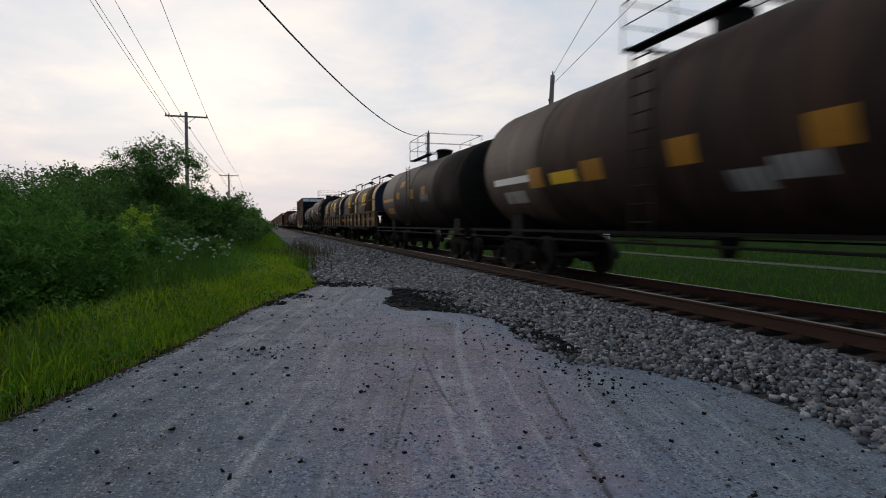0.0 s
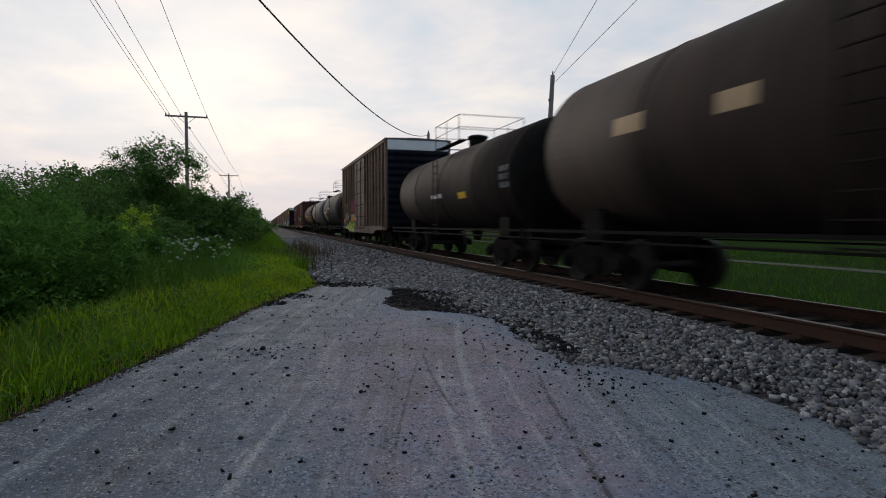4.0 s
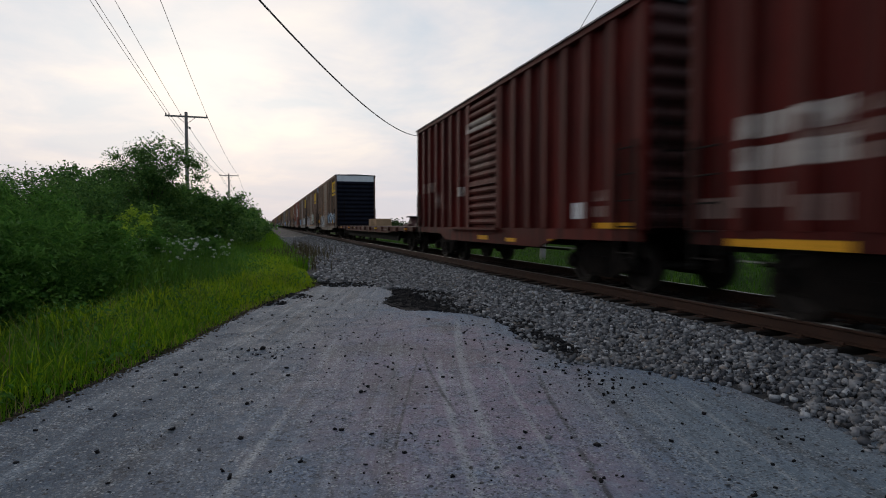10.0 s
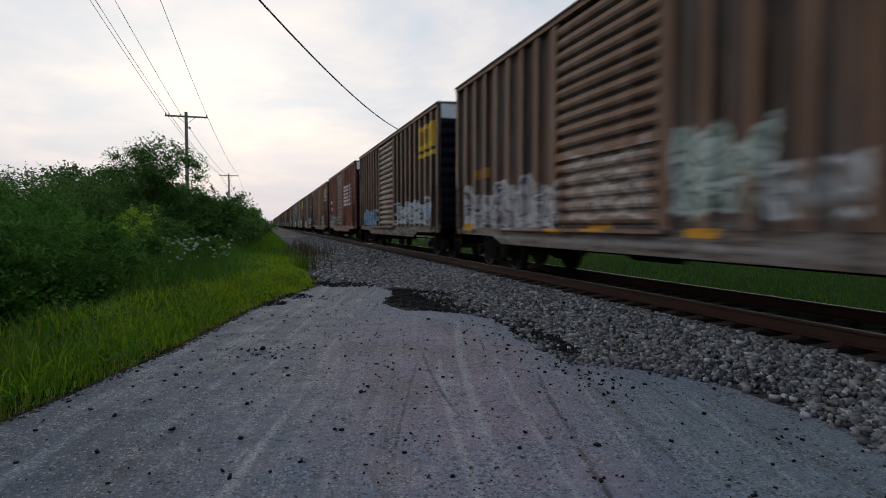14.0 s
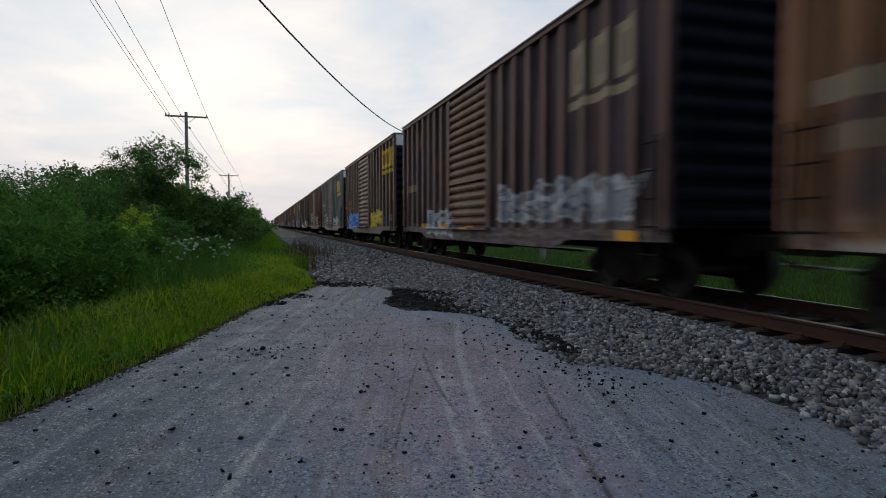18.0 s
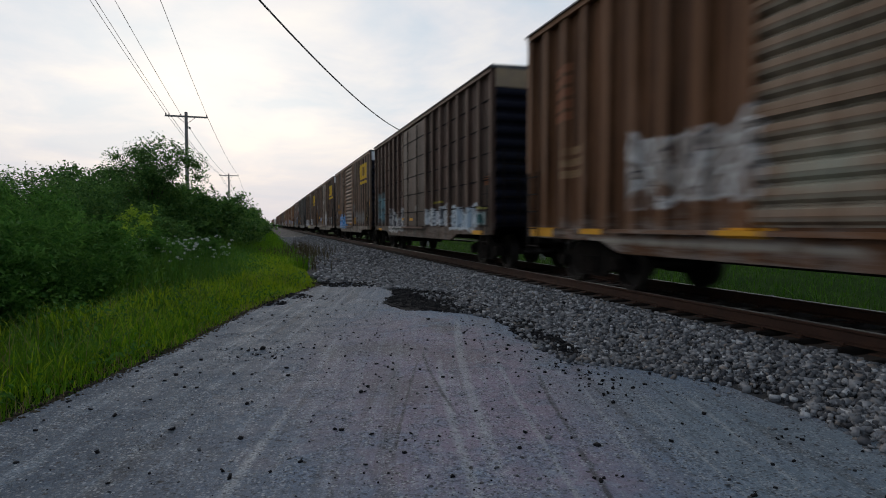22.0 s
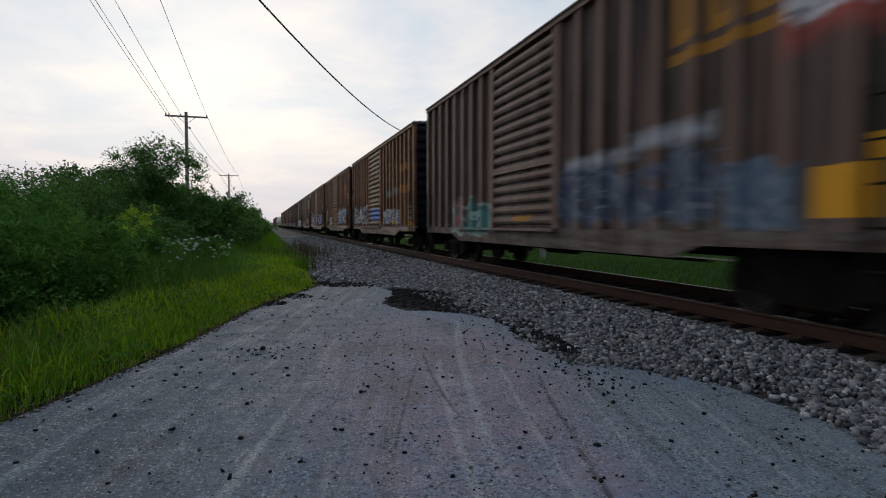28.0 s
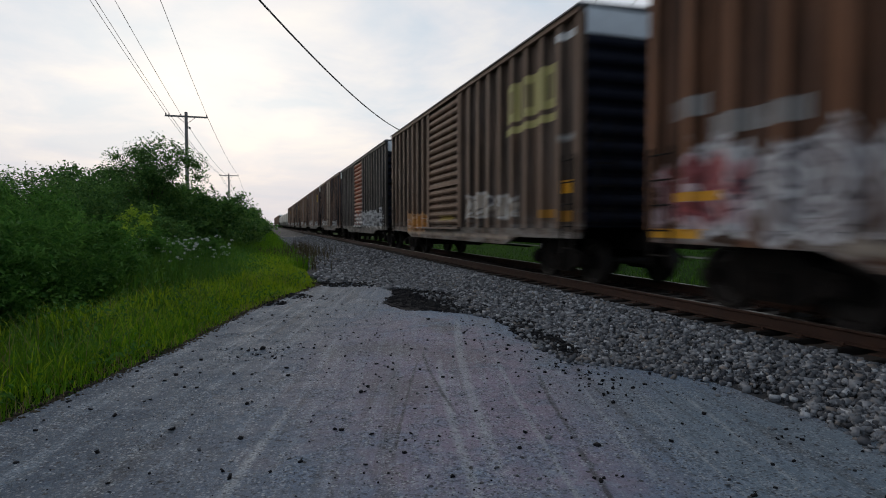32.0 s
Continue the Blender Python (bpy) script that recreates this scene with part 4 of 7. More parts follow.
part("cabinet", Solid().chamfer(-0.35, 0.35, -0.25, 0.25, 0, 0.85, 0.03).mesh("cabinet", WHITE), WHITE, ubox)
part("lid", Solid().chamfer(-0.38, 0.38, -0.28, 0.28, 0.852, 0.92, 0.02).mesh("lid", WHITE), WHITE, ubox)
mile = tagged(new("marker_post"), "small white marker post beside the far track", "marker post")
mile.matrix_basis = pose(4.5, 235, 0)
part("post", Solid().chamfer(-0.16, 0.16, -0.05, 0.05, -0.1, 1.7, 0.02).mesh("post", WHITE), WHITE, mile)

# ---- the train: in a car's own space, y runs along it, its front is at -y, z = 0 is the top of the rail ----
BLACK = worn("underframe_black", (0.008, 0.0075, 0.0075), (0.015, 0.013, 0.011), 3.0, 0.85, spec=0.1)
TRUCK = worn("truck_steel", (0.011, 0.009, 0.008), (0.022, 0.016, 0.013), 5.0, 0.85, spec=0.1)
WHEEL = worn("wheel_steel", (0.035, 0.026, 0.022), (0.02, 0.016, 0.014), 5.0, 0.6, 0.4)
NAVY = worn("navy_end", (0.008, 0.009, 0.017), (0.014, 0.015, 0.024), 2.0, 0.85, spec=0.12)
ENDWHITE = worn("white_end_band", (0.9, 0.91, 0.92), (0.8, 0.8, 0.81), 2.0, 0.6)
ROOF = worn("galvanised_roof", (0.10, 0.10, 0.105), (0.16, 0.155, 0.15), 1.2, 0.6, 0.4)
CRATE = worn("crate_board", (0.42, 0.27, 0.15), (0.34, 0.22, 0.12), 2.0, 0.8)
OXIDE = worn("oxide_red", (0.075, 0.024, 0.018), (0.05, 0.02, 0.016), 1.5, 0.75)

YEL, ORG, WHT, PALE = (0.78, 0.48, 0.03), (0.66, 0.26, 0.02), (0.74, 0.73, 0.72), (0.46, 0.41, 0.37)
SKYB, RED, PURP = (0.30, 0.48, 0.68), (0.42, 0.05, 0.05), (0.22, 0.13, 0.36)
LIME, GRY, TAN = (0.45, 0.58, 0.03), (0.30, 0.29, 0.28), (0.46, 0.33, 0.2)


OXP = (0.20, 0.13, 0.11)
AMB, RFL, TBR = (0.72, 0.34, 0.02), (0.36, 0.165, 0.02), (0.20, 0.14, 0.05)
SEED = [0]


def paint(name, base, rust, marks, length, dusty=0.0, rusty=0.5, gloss=0.66, crest_light=0.5, bands=1.0):
    """Old freight-car paint: streaks of rust and soot over the base, then marks (share of the length from the rear, from, to; height from, to; colour; style).
    Styles: "block" a plain stencil, "bars" unreadable lettering, "logo" three faded blocks over a line, "tag" sprayed letters, "soft" a worn smear."""
    n = Nodes(name)
    ax = n.axes()
    grey_lift = min(0.03, 1.2 * min(base))
    streak = n.noise(1.0, 5.0, 0.6, vec=n.scaled(n.co, (1.0, 3.2, 0.45)))
    big = n.noise(0.55, 4.0, 0.6)
    fine = n.noise(26.0, 3.0, 0.6)
    c = n.mix(n.span(big, 0.36, 0.60, 0.0, 0.75), base, tuple(v * 0.42 for v in base))
    c = n.mix(n.span(streak, 0.44, 0.62, 0.0, rusty), c, rust)
    fade = n.noise(1.0, 4.0, 0.6, vec=n.scaled(n.co, (1.0, 5.5, 0.28)))
    c = n.mix(n.span(fade, 0.50, 0.66, 0.0, 0.5 * bands), c, tuple(min(1.0, v * 1.7 + grey_lift * 0.5) for v in base))
    c = n.mix(n.span(fade, 0.50, 0.38, 0.0, 0.8 * bands), c, tuple(v * 0.32 for v in base))
    # paler colour on the crests of posts and door ribs imitates catching light
    crest = n.span(n.math("ABSOLUTE", ax["X"]), 1.557, 1.570, 0.0, crest_light)
    c = n.mix(crest, c, tuple(min(1.0, v * 1.5 + grey_lift) for v in rust))
    SEED[0] += 1
    off = n.t.nodes.new("ShaderNodeVectorMath")
    n.put(n.co, off.inputs[0])
    off.inputs[1].default_value = (SEED[0] * 3.7, SEED[0] * 5.3, SEED[0] * 1.9)
    here = off.outputs[0]
    wob = n.noise(1.0, 4.0, 0.6, vec=n.scaled(here, (0.2, 1.9, 1.9)))
    let = n.noise(1.0, 1.0, 0.4, vec=n.scaled(here, (0.1, 3.0, 1.7)), distort=1.5)
    let2 = n.noise(1.0, 2.0, 0.5, vec=n.scaled(here, (0.1, 1.7, 2.6)), distort=1.0)
    letters = n.noise(1.0, 1.5, 0.45, vec=n.scaled(here, (0.1, 1.15, 1.0)), distort=1.1)
    letters2 = n.noise(1.0, 1.0, 0.4, vec=n.scaled(here, (0.1, 1.9, 1.25)), distort=0.9)
    skyline = n.noise(1.0, 3.0, 0.6, vec=n.scaled(here, (0.0, 1.3, 0.12)))
    if dusty:
        # road dust and scrapes on the sill and the foot of the wall, thinning upwards
        low = n.math("SUBTRACT", n.math("ADD", 0.85, n.math("MULTIPLY", wob, 0.9)), ax["Z"])
        scrape = n.noise(1.0, 5.0, 0.7, vec=n.scaled(here, (0.2, 0.9, 6.0)))
        c = n.mix(n.math("MULTIPLY", n.span(low, 0.0, 0.35), n.math("MULTIPLY", n.span(scrape, 0.42, 0.60), dusty * 0.85), clamp=True), c, (0.27, 0.245, 0.225))
        run_off = n.noise(1.0, 4.0, 0.6, vec=n.scaled(here, (0.2, 7.0, 0.5)))
        c = n.mix(n.math("MULTIPLY", n.span(run_off, 0.56, 0.68), n.span(ax["Z"], 3.6, 1.2, 0.1, dusty * 0.6)), c, tuple(min(1.0, 1.2 * v + 0.07) for v in rust))
    for (q0, q1, z0, z1, col, style) in marks:
        y0, y1 = length / 2 - q1 * length, length / 2 - q0 * length
        cy, hy, cz, hz = (y0 + y1) / 2, (y1 - y0) / 2, (z0 + z1) / 2, (z1 - z0) / 2
        dy = n.math("SUBTRACT", hy, n.math("ABSOLUTE", n.math("SUBTRACT", ax["Y"], cy)))
        dz = n.math("SUBTRACT", hz, n.math("ABSOLUTE", n.math("SUBTRACT", ax["Z"], cz)))
        if style == "ring":
            ey = n.math("DIVIDE", n.math("SUBTRACT", ax["Y"], cy), hy)
            ez = n.math("DIVIDE", n.math("SUBTRACT", ax["Z"], cz), hz)
            rr = n.math("SQRT", n.math("ADD", n.math("MULTIPLY", ey, ey), n.math("MULTIPLY", ez, ez)))
            m = n.span(n.math("ABSOLUTE", n.math("SUBTRACT", rr, 0.78)), 0.22, 0.14)
            c = n.mix(n.math("MULTIPLY", m, n.span(let, 0.3, 0.6, 0.5, 0.9)), c, col)
            continue
        if style == "logo":
            # three block letters over a thick line; what they spell is not drawn
            ty = n.math("DIVIDE", n.math("SUBTRACT", y1, ax["Y"]), y1 - y0)
            tz = n.math("DIVIDE", n.math("SUBTRACT", ax["Z"], z0), z1 - z0)
            cell = n.math("ABSOLUTE", n.math("SUBTRACT", n.math("FRACT", n.math("MULTIPLY", ty, 3.0)), 0.5))
            up = n.math("ABSOLUTE", n.math("SUBTRACT", tz, 0.62))
            ink = n.math("MULTIPLY", n.span(cell, 0.43, 0.40), n.span(up, 0.39, 0.37))
            hole = n.math("MULTIPLY", n.span(cell, 0.17, 0.13), n.span(up, 0.24, 0.20))
            ink = n.math("MULTIPLY", ink, n.span(hole, 0.0, 1.0, 1.0, 0.35))
            ink = n.math("MAXIMUM", ink, n.span(tz, 0.16, 0.13))
            box = n.span(n.math("MINIMUM", dy, dz), 0.0, 0.015)
            c = n.mix(n.math("MULTIPLY", n.math("MULTIPLY", ink, box), n.span(fine, 0.3, 0.5, 0.65, 0.92)), c, col)
            continue
        if style in ("tag", "soft"):
            dy = n.math("SUBTRACT", dy, n.math("MULTIPLY", n.span(let2, 0.3, 0.7), 0.14 * hy))
            if style == "tag" and hz > 0.3:
                # the upper edge rises and falls from letter to letter
                sunk = n.math("MULTIPLY", n.span(skyline, 0.36, 0.64), 0.62 * hz)
                over = n.math("SUBTRACT", n.math("SUBTRACT", z1 + 0.1 * hz, sunk), ax["Z"])
                dz = n.math("MINIMUM", dz, over)
            dz = n.math("SUBTRACT", dz, n.math("MULTIPLY", n.span(wob, 0.3, 0.65), 0.28 * hz))
        d = n.math("MINIMUM", dy, dz)
        soft = {"block": 0.015, "bars": 0.015, "tag": 0.05, "soft": min(0.3, 0.7 * hz)}[style]
        m = n.span(d, 0.0, soft)
        if style == "bars":
            lines = max(1, round((z1 - z0) / 0.24))
            tz = n.math("FRACT", n.math("MULTIPLY", n.math("SUBTRACT", ax["Z"], z0), lines / (z1 - z0)))
            if lines > 1:
                m = n.math("MULTIPLY", m, n.span(n.math("ABSOLUTE", n.math("SUBTRACT", tz, 0.5)), 0.37, 0.30))
            w = n.math("FRACT", n.math("MULTIPLY", ax["Y"], 1.0 / max(0.11, 0.62 * (z1 - z0) / lines)))
            m = n.math("MULTIPLY", m, n.span(w, 0.16, 0.24, 0.25, 1.0))
            m = n.math("MULTIPLY", m, n.span(letters2, 0.36, 0.46, 0.35, 0.9))
        elif style == "block":
            m = n.math("MULTIPLY", m, n.span(fine, 0.3, 0.5, 0.65, 0.95))
        elif style == "tag":
            # bubbly letters: the levels of a warped noise give their outlines, fills and gaps
            vivid = max(col) - min(col) > 0.3
            bright = sum(col) > 0.5
            line = (0.03, 0.03, 0.045) if bright else (0.22, 0.235, 0.27)
            pale = tuple(min(1.0, 0.85 * v + 0.12) for v in col) if vivid else tuple(min(1.0, 0.5 * v + 0.40) for v in col) if bright else tuple(0.9 * v + 0.05 for v in col)
            deep = tuple(0.42 * v for v in col)
            step = n.math("FRACT", n.math("MULTIPLY", letters, 5.0))
            body = n.mix(n.span(step, 0.66, 0.78, 0.0, 0.9), col, pale)
            body = n.mix(n.span(step, 0.30, 0.16, 0.0, 0.85), body, deep if vivid else tuple(0.55 * v for v in col))
            body = n.mix(n.span(n.math("ABSOLUTE", n.math("SUBTRACT", step, 0.6)), 0.05, 0.02, 0.0, 0.4 if vivid else 0.75), body, line)
            body = n.mix(n.span(n.math("ABSOLUTE", n.math("SUBTRACT", letters2, 0.5)), 0.020, 0.009, 0.0, 0.4 if vivid else 0.8), body, (0.72, 0.73, 0.76) if vivid else line)
            col = n.mix(n.span(d, 0.05, 0.10, 0.6, 0.0), body, pale)
            # gaps between the letters, torn at the upper edge
            gap = n.math("MAXIMUM", n.span(letters2, 0.35, 0.38), n.span(dz, 0.35 * hz, 0.65 * hz))
            m = n.math("MULTIPLY", m, n.span(gap, 0.0, 1.0, 0.15, 1.0))
            m = n.math("MULTIPLY", m, n.span(fine, 0.3, 0.55, 0.8, 0.96))
        else:
            m = n.math("MULTIPLY", m, n.span(let, 0.3, 0.6, 0.25, 0.85))
        c = n.mix(m, c, col)
    c = n.mix(n.span(fine, 0.5, 0.8, 0.0, 0.35), c, tuple(v * 0.4 for v in base))
    return n.surface(c, gloss, 0.0, n.bump(n.math("ADD", fine, streak), 0.18, 0.01), 0.14)


CACHE = {}


def cached(key, make):
    if key not in CACHE:
        CACHE[key] = make()
    return CACHE[key]


def ring_profile(pts, y, n=28):
    """Rings of a body of revolution about an axis along y: pts are (y, radius)."""
    vs, fs = [], []
    for yy, r in pts:
        vs += [(r * math.cos(2 * math.pi * k / n), yy, r * math.sin(2 * math.pi * k / n)) for k in range(n)]
    for j in range(len(pts) - 1):
        fs += [(j * n + k, (j + 1) * n + k, (j + 1) * n + (k + 1) % n, j * n + (k + 1) % n) for k in range(n)]
    fs += [tuple(range(n)), tuple(range(len(pts) * n - 1, (len(pts) - 1) * n - 1, -1))]
    return vs, fs


def wheelset_mesh():
    s = Solid()
    prof = [(0.66, 0.10), (0.665, 0.15), (0.70, 0.16), (0.70, 0.34), (0.675, 0.36), (0.675, 0.455), (0.705, 0.455), (0.712, 0.432), (0.83, 0.4325), (0.833, 0.36), (0.775, 0.34), (0.77, 0.17), (0.80, 0.15), (0.81, 0.08)]
    for sx in (-1, 1):
        vs, fs = ring_profile(prof, 0, 28)
        s.add([(sx * y, x, z) for x, y, z in vs], fs)
    vs, fs = ring_profile([(-1.0, 0.075), (1.0, 0.075)], 0, 12)
    s.add([(y, x, z) for x, y, z in vs], fs)
    return s.mesh("wheelset", WHEEL)


def side_frame_mesh(sx):
    s = Solid()
    x0, x1 = (sx * 0.93, sx * 1.05) if sx > 0 else (sx * 1.05, sx * 0.93)
    top = [(-1.12, 0.52), (-0.95, 0.60), (-0.6, 0.66), (-0.36, 0.82), (0.36, 0.82), (0.6, 0.66), (0.95, 0.60), (1.12, 0.52)]
    low = [(1.12, 0.36), (0.72, 0.36), (0.42, 0.2), (-0.42, 0.2), (-0.72, 0.36), (-1.12, 0.36)]
    ring = top + low
    n = len(ring)
    s.add([(x0, y, z) for y, z in ring] + [(x1, y, z) for y, z in ring],
          [tuple(range(n - 1, -1, -1)), tuple(range(n, 2 * n))] + [(k, (k + 1) % n, n + (k + 1) % n, n + k) for k in range(n)])
    for y in (-0.89, 0.89):      # bearing ends
        vs, fs = ring_profile([(0.0, 0.13), (0.1, 0.13), (0.14, 0.08)], 0, 12)
        s.add([(sx * (1.03 + b), y + a, 0.44 + c) for a, b, c in vs], fs)
    for y in (-0.2, -0.07, 0.07, 0.2):     # springs
        vs, fs = ring_profile([(0.26, 0.055), (0.34, 0.065), (0.42, 0.055), (0.5, 0.065), (0.56, 0.055)], 0, 8)
        s.add([(sx * 1.085 + a * 0.5, y + c * 0.9, b) for a, b, c in vs], fs)
    return s.mesh("side_frame", TRUCK)


WHEELS = []      # (wheelset, place along the train of its axle)


def add_truck(car, y, along):
    t = part("truck", cached("bolster", lambda: Solid().chamfer(-1.0, 1.0, -0.2, 0.2, 0.42, 0.72, 0.03).chamfer(-0.3, 0.3, -0.3, 0.3, 0.6, 0.86, 0.03).mesh("truck", TRUCK)), TRUCK, car, "cast steel truck")
    t.matrix_basis = pose(0, y, 0)
    for sx in (-1, 1):
        part("side_frame", cached(("side_frame", sx), lambda: side_frame_mesh(sx)), TRUCK, t)
    for dy in (-0.89, 0.89):
        w = part("wheelset", cached("wheelset", wheelset_mesh), WHEEL, t, "rusty steel wheels with shiny treads")
        w.matrix_basis = pose(0, dy, 0.43)
        WHEELS.append((w, dy, along + y + dy))


def coupler_mesh(sy, reach):
    s = Solid().chamfer(-0.1, 0.1, -reach if sy < 0 else 0, 0 if sy < 0 else reach, 0.76, 0.98, 0.02)
    e = sy * reach
    s.chamfer(-0.16, 0.14, min(e, e - sy * 0.25), max(e, e - sy * 0.25), 0.72, 1.02, 0.03)
    return s.mesh("coupler", TRUCK)


def add_ends(car, half, sill, mat=None):
    for sy in (-1, 1):
        reach = sill
        c = part("coupler", cached(("coupler", sy, round(reach, 2)), lambda: coupler_mesh(sy, reach)), TRUCK, car, "dark steel knuckle coupler")
        c.matrix_basis = pose(0, sy * half, 0)
        h = part("air_hose", cached(("hose", sy), lambda: Solid().tube([(0.35, 0, 0.85), (0.36, sy * 0.3, 0.6), (0.3, sy * 0.62, 0.5)], 0.025, 6).mesh("air_hose", BLACK)), BLACK, car)
        h.matrix_basis = pose(0, sy * half, 0)


def ladder_mesh(x, y0, y1, z0, z1, rungs):
    s = Solid()
    for y in (y0, y1):
        s.box(x - 0.012, x + 0.012, y - 0.02, y + 0.02, z0, z1)
    for k in range(rungs):
        z = z0 + 0.15 + (z1 - z0 - 0.25) * k / (rungs - 1)
        s.tube([(x, y0, z), (x, y1, z)], 0.014, 5)
    return s.mesh("ladder", TRUCK)


def flat_poly(xa, xb, ring):
    """A plate between two x, from an outline in y and z."""
    n = len(ring)
    return ([(xa, y, z) for y, z in ring] + [(xb, y, z) for y, z in ring],
            [tuple(range(n - 1, -1, -1)), tuple(range(n, 2 * n))] + [(k, (k + 1) % n, n + (k + 1) % n, n + k) for k in range(n)])


def boxcar(u0, u1, eave, base, rust, marks, door, kind="post", cap=True, end=None, label="", dusty=0.5, rusty=0.5, cap_col=None, door_at=0.0):
    """A boxcar whose front is at u0 and rear at u1 along the train at the start of the clip."""
    half = (u1 - u0) / 2
    half = round(half * 10) / 10
    L = 2 * half
    car = tagged(new("boxcar"), label, "boxcar", "freight cars")
    mid = (u0 + u1) / 2
    # the door lies near the middle and bears only the marks that reach it
    reach = [m for m in marks if (0.5 - m[1]) * L < 3.9 and (0.5 - m[0]) * L > -3.9]
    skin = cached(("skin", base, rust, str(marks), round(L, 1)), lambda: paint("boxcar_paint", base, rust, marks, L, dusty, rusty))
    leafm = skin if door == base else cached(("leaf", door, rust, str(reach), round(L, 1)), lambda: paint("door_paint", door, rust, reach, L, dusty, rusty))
    endm = end or NAVY
    key = (half, eave, kind, round(door_at, 1))
    dw = 1.53 if L > 14 else 1.0
    dc = door_at
    for sx in (-1, 1):
        xa, xb = (-1.47, -1.41) if sx < 0 else (1.41, 1.47)
        part("side_wall", cached((key, "side", sx), lambda: Solid().box(xa, xb, -half, half, 1.0, eave).mesh("side_wall", BLACK)), skin, car)
        q = half - 2.7
        ring = [(-half, 1.06), (-half, 0.88), (-q, 0.86), (-q + 0.55, 0.68), (q - 0.55, 0.68), (q, 0.86), (half, 0.88), (half, 1.06)][::-1]
        part("side_sill", cached((key, "sill", sx), lambda: Solid().add(*flat_poly(*sorted((sx * 1.475, sx * 1.55)), ring)).mesh("side_sill", BLACK)), skin, car)
        xp = sorted((sx * 1.472, sx * 1.55))
        spots = []
        if kind == "post":
            for lo, hi in ((-half + 0.05, dc - dw - 0.12), (dc + dw + 0.12, half - 0.05)):
                cnt = max(3, round((hi - lo) / 0.74))
                spots += [(lo + (hi - lo) * j / cnt, 0.09) for j in range(cnt + 1)]
        else:
            for lo, hi in ((-half + 0.06, dc - dw - 0.15), (dc + dw + 0.15, half - 0.06)):
                cnt = max(3, round((hi - lo) / 0.8))
                spots += [(lo + (hi - lo) * j / cnt, 0.055) for j in range(cnt + 1)]
        for j, (yy, w) in enumerate(spots):
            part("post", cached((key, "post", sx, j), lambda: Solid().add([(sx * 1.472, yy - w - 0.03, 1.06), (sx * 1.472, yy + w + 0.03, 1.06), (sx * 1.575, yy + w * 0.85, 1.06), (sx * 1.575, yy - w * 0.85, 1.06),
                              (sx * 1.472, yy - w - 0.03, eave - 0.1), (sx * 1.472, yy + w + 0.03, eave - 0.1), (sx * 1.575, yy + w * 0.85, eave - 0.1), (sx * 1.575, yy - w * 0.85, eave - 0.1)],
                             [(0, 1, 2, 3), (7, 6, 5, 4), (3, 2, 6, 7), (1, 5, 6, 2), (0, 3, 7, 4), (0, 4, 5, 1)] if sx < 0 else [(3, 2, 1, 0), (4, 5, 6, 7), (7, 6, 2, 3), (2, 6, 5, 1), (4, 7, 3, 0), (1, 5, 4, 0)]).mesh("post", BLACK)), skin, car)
        part("top_chord", cached((key, "chord", sx), lambda: Solid().box(*sorted((sx * 1.473, sx * 1.6)), -half, half, eave - 0.1, eave).mesh("top_chord", BLACK)), skin, car)
        if kind == "plug":
            for j, zz in enumerate(np.linspace(1.6, eave - 0.7, 5)):
                for lo, hi, tag in ((-half + 0.05, dc - dw - 0.1, 0), (dc + dw + 0.1, half - 0.05, 1)):
                    part("belt_seam", cached((key, "belt", sx, j, tag), lambda: Solid().box(*sorted((sx * 1.474, sx * 1.5)), lo, hi, zz - 0.016, zz + 0.016).mesh("belt_seam", BLACK)), BLACK, car)

        def door_mesh():
            s = Solid()
            y0, y1 = dc - dw, dc + dw
            if kind == "post":
                z0, z1 = 1.1, eave - 0.16
                rows = 16
                prof = []
                for r in range(rows):
                    a, b = z0 + (z1 - z0) * r / rows, z0 + (z1 - z0) * (r + 1) / rows
                    h = b - a
                    prof += [(1.475, a), (1.475, a + h * 0.10), (1.548, a + h * 0.26), (1.572, a + h * 0.5), (1.566, a + h * 0.82), (1.475, b - 0.001)]
                n = len(prof)
                vs = [(sx * x, y0, z) for x, z in prof] + [(sx * x, y1, z) for x, z in prof]
                s.add(vs, [(k, k + 1, n + k + 1, n + k) if sx > 0 else (n + k, n + k + 1, k + 1, k) for k in range(n - 1)])
            else:
                s.box(*sorted((sx * 1.476, sx * 1.56)), y0, y1, 1.1, eave - 0.16)
            return s.mesh("door", BLACK)
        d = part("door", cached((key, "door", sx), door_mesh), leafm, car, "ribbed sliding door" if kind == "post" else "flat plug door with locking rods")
        if kind == "post":
            for yy in (dc - dw, dc + dw):
                part("door_edge", cached((key, "door_edge", sx, round(yy, 2)), lambda: Solid().box(*sorted((sx * 1.478, sx * 1.59)), yy - 0.05, yy + 0.05, 1.07, eave - 0.13).mesh("door_edge", BLACK)), skin, d)
            for zz in (1.1 + (eave - 1.26) / 3, 1.1 + 2 * (eave - 1.26) / 3):
                part("door_rail", cached((key, "door_rail", sx, round(zz, 2)), lambda: Solid().box(*sorted((sx * 1.49, sx * 1.58)), dc - dw + 0.055, dc + dw - 0.055, zz - 0.03, zz + 0.03).mesh("door_rail", BLACK)), leafm, d)
        part("door_track", cached((key, "track", sx), lambda: Solid().box(*sorted((sx * 1.552, sx * 1.66)), dc - dw - 0.1, dc + dw * 2.7, 1.0, 1.06).mesh("door_track", BLACK)), skin, car)
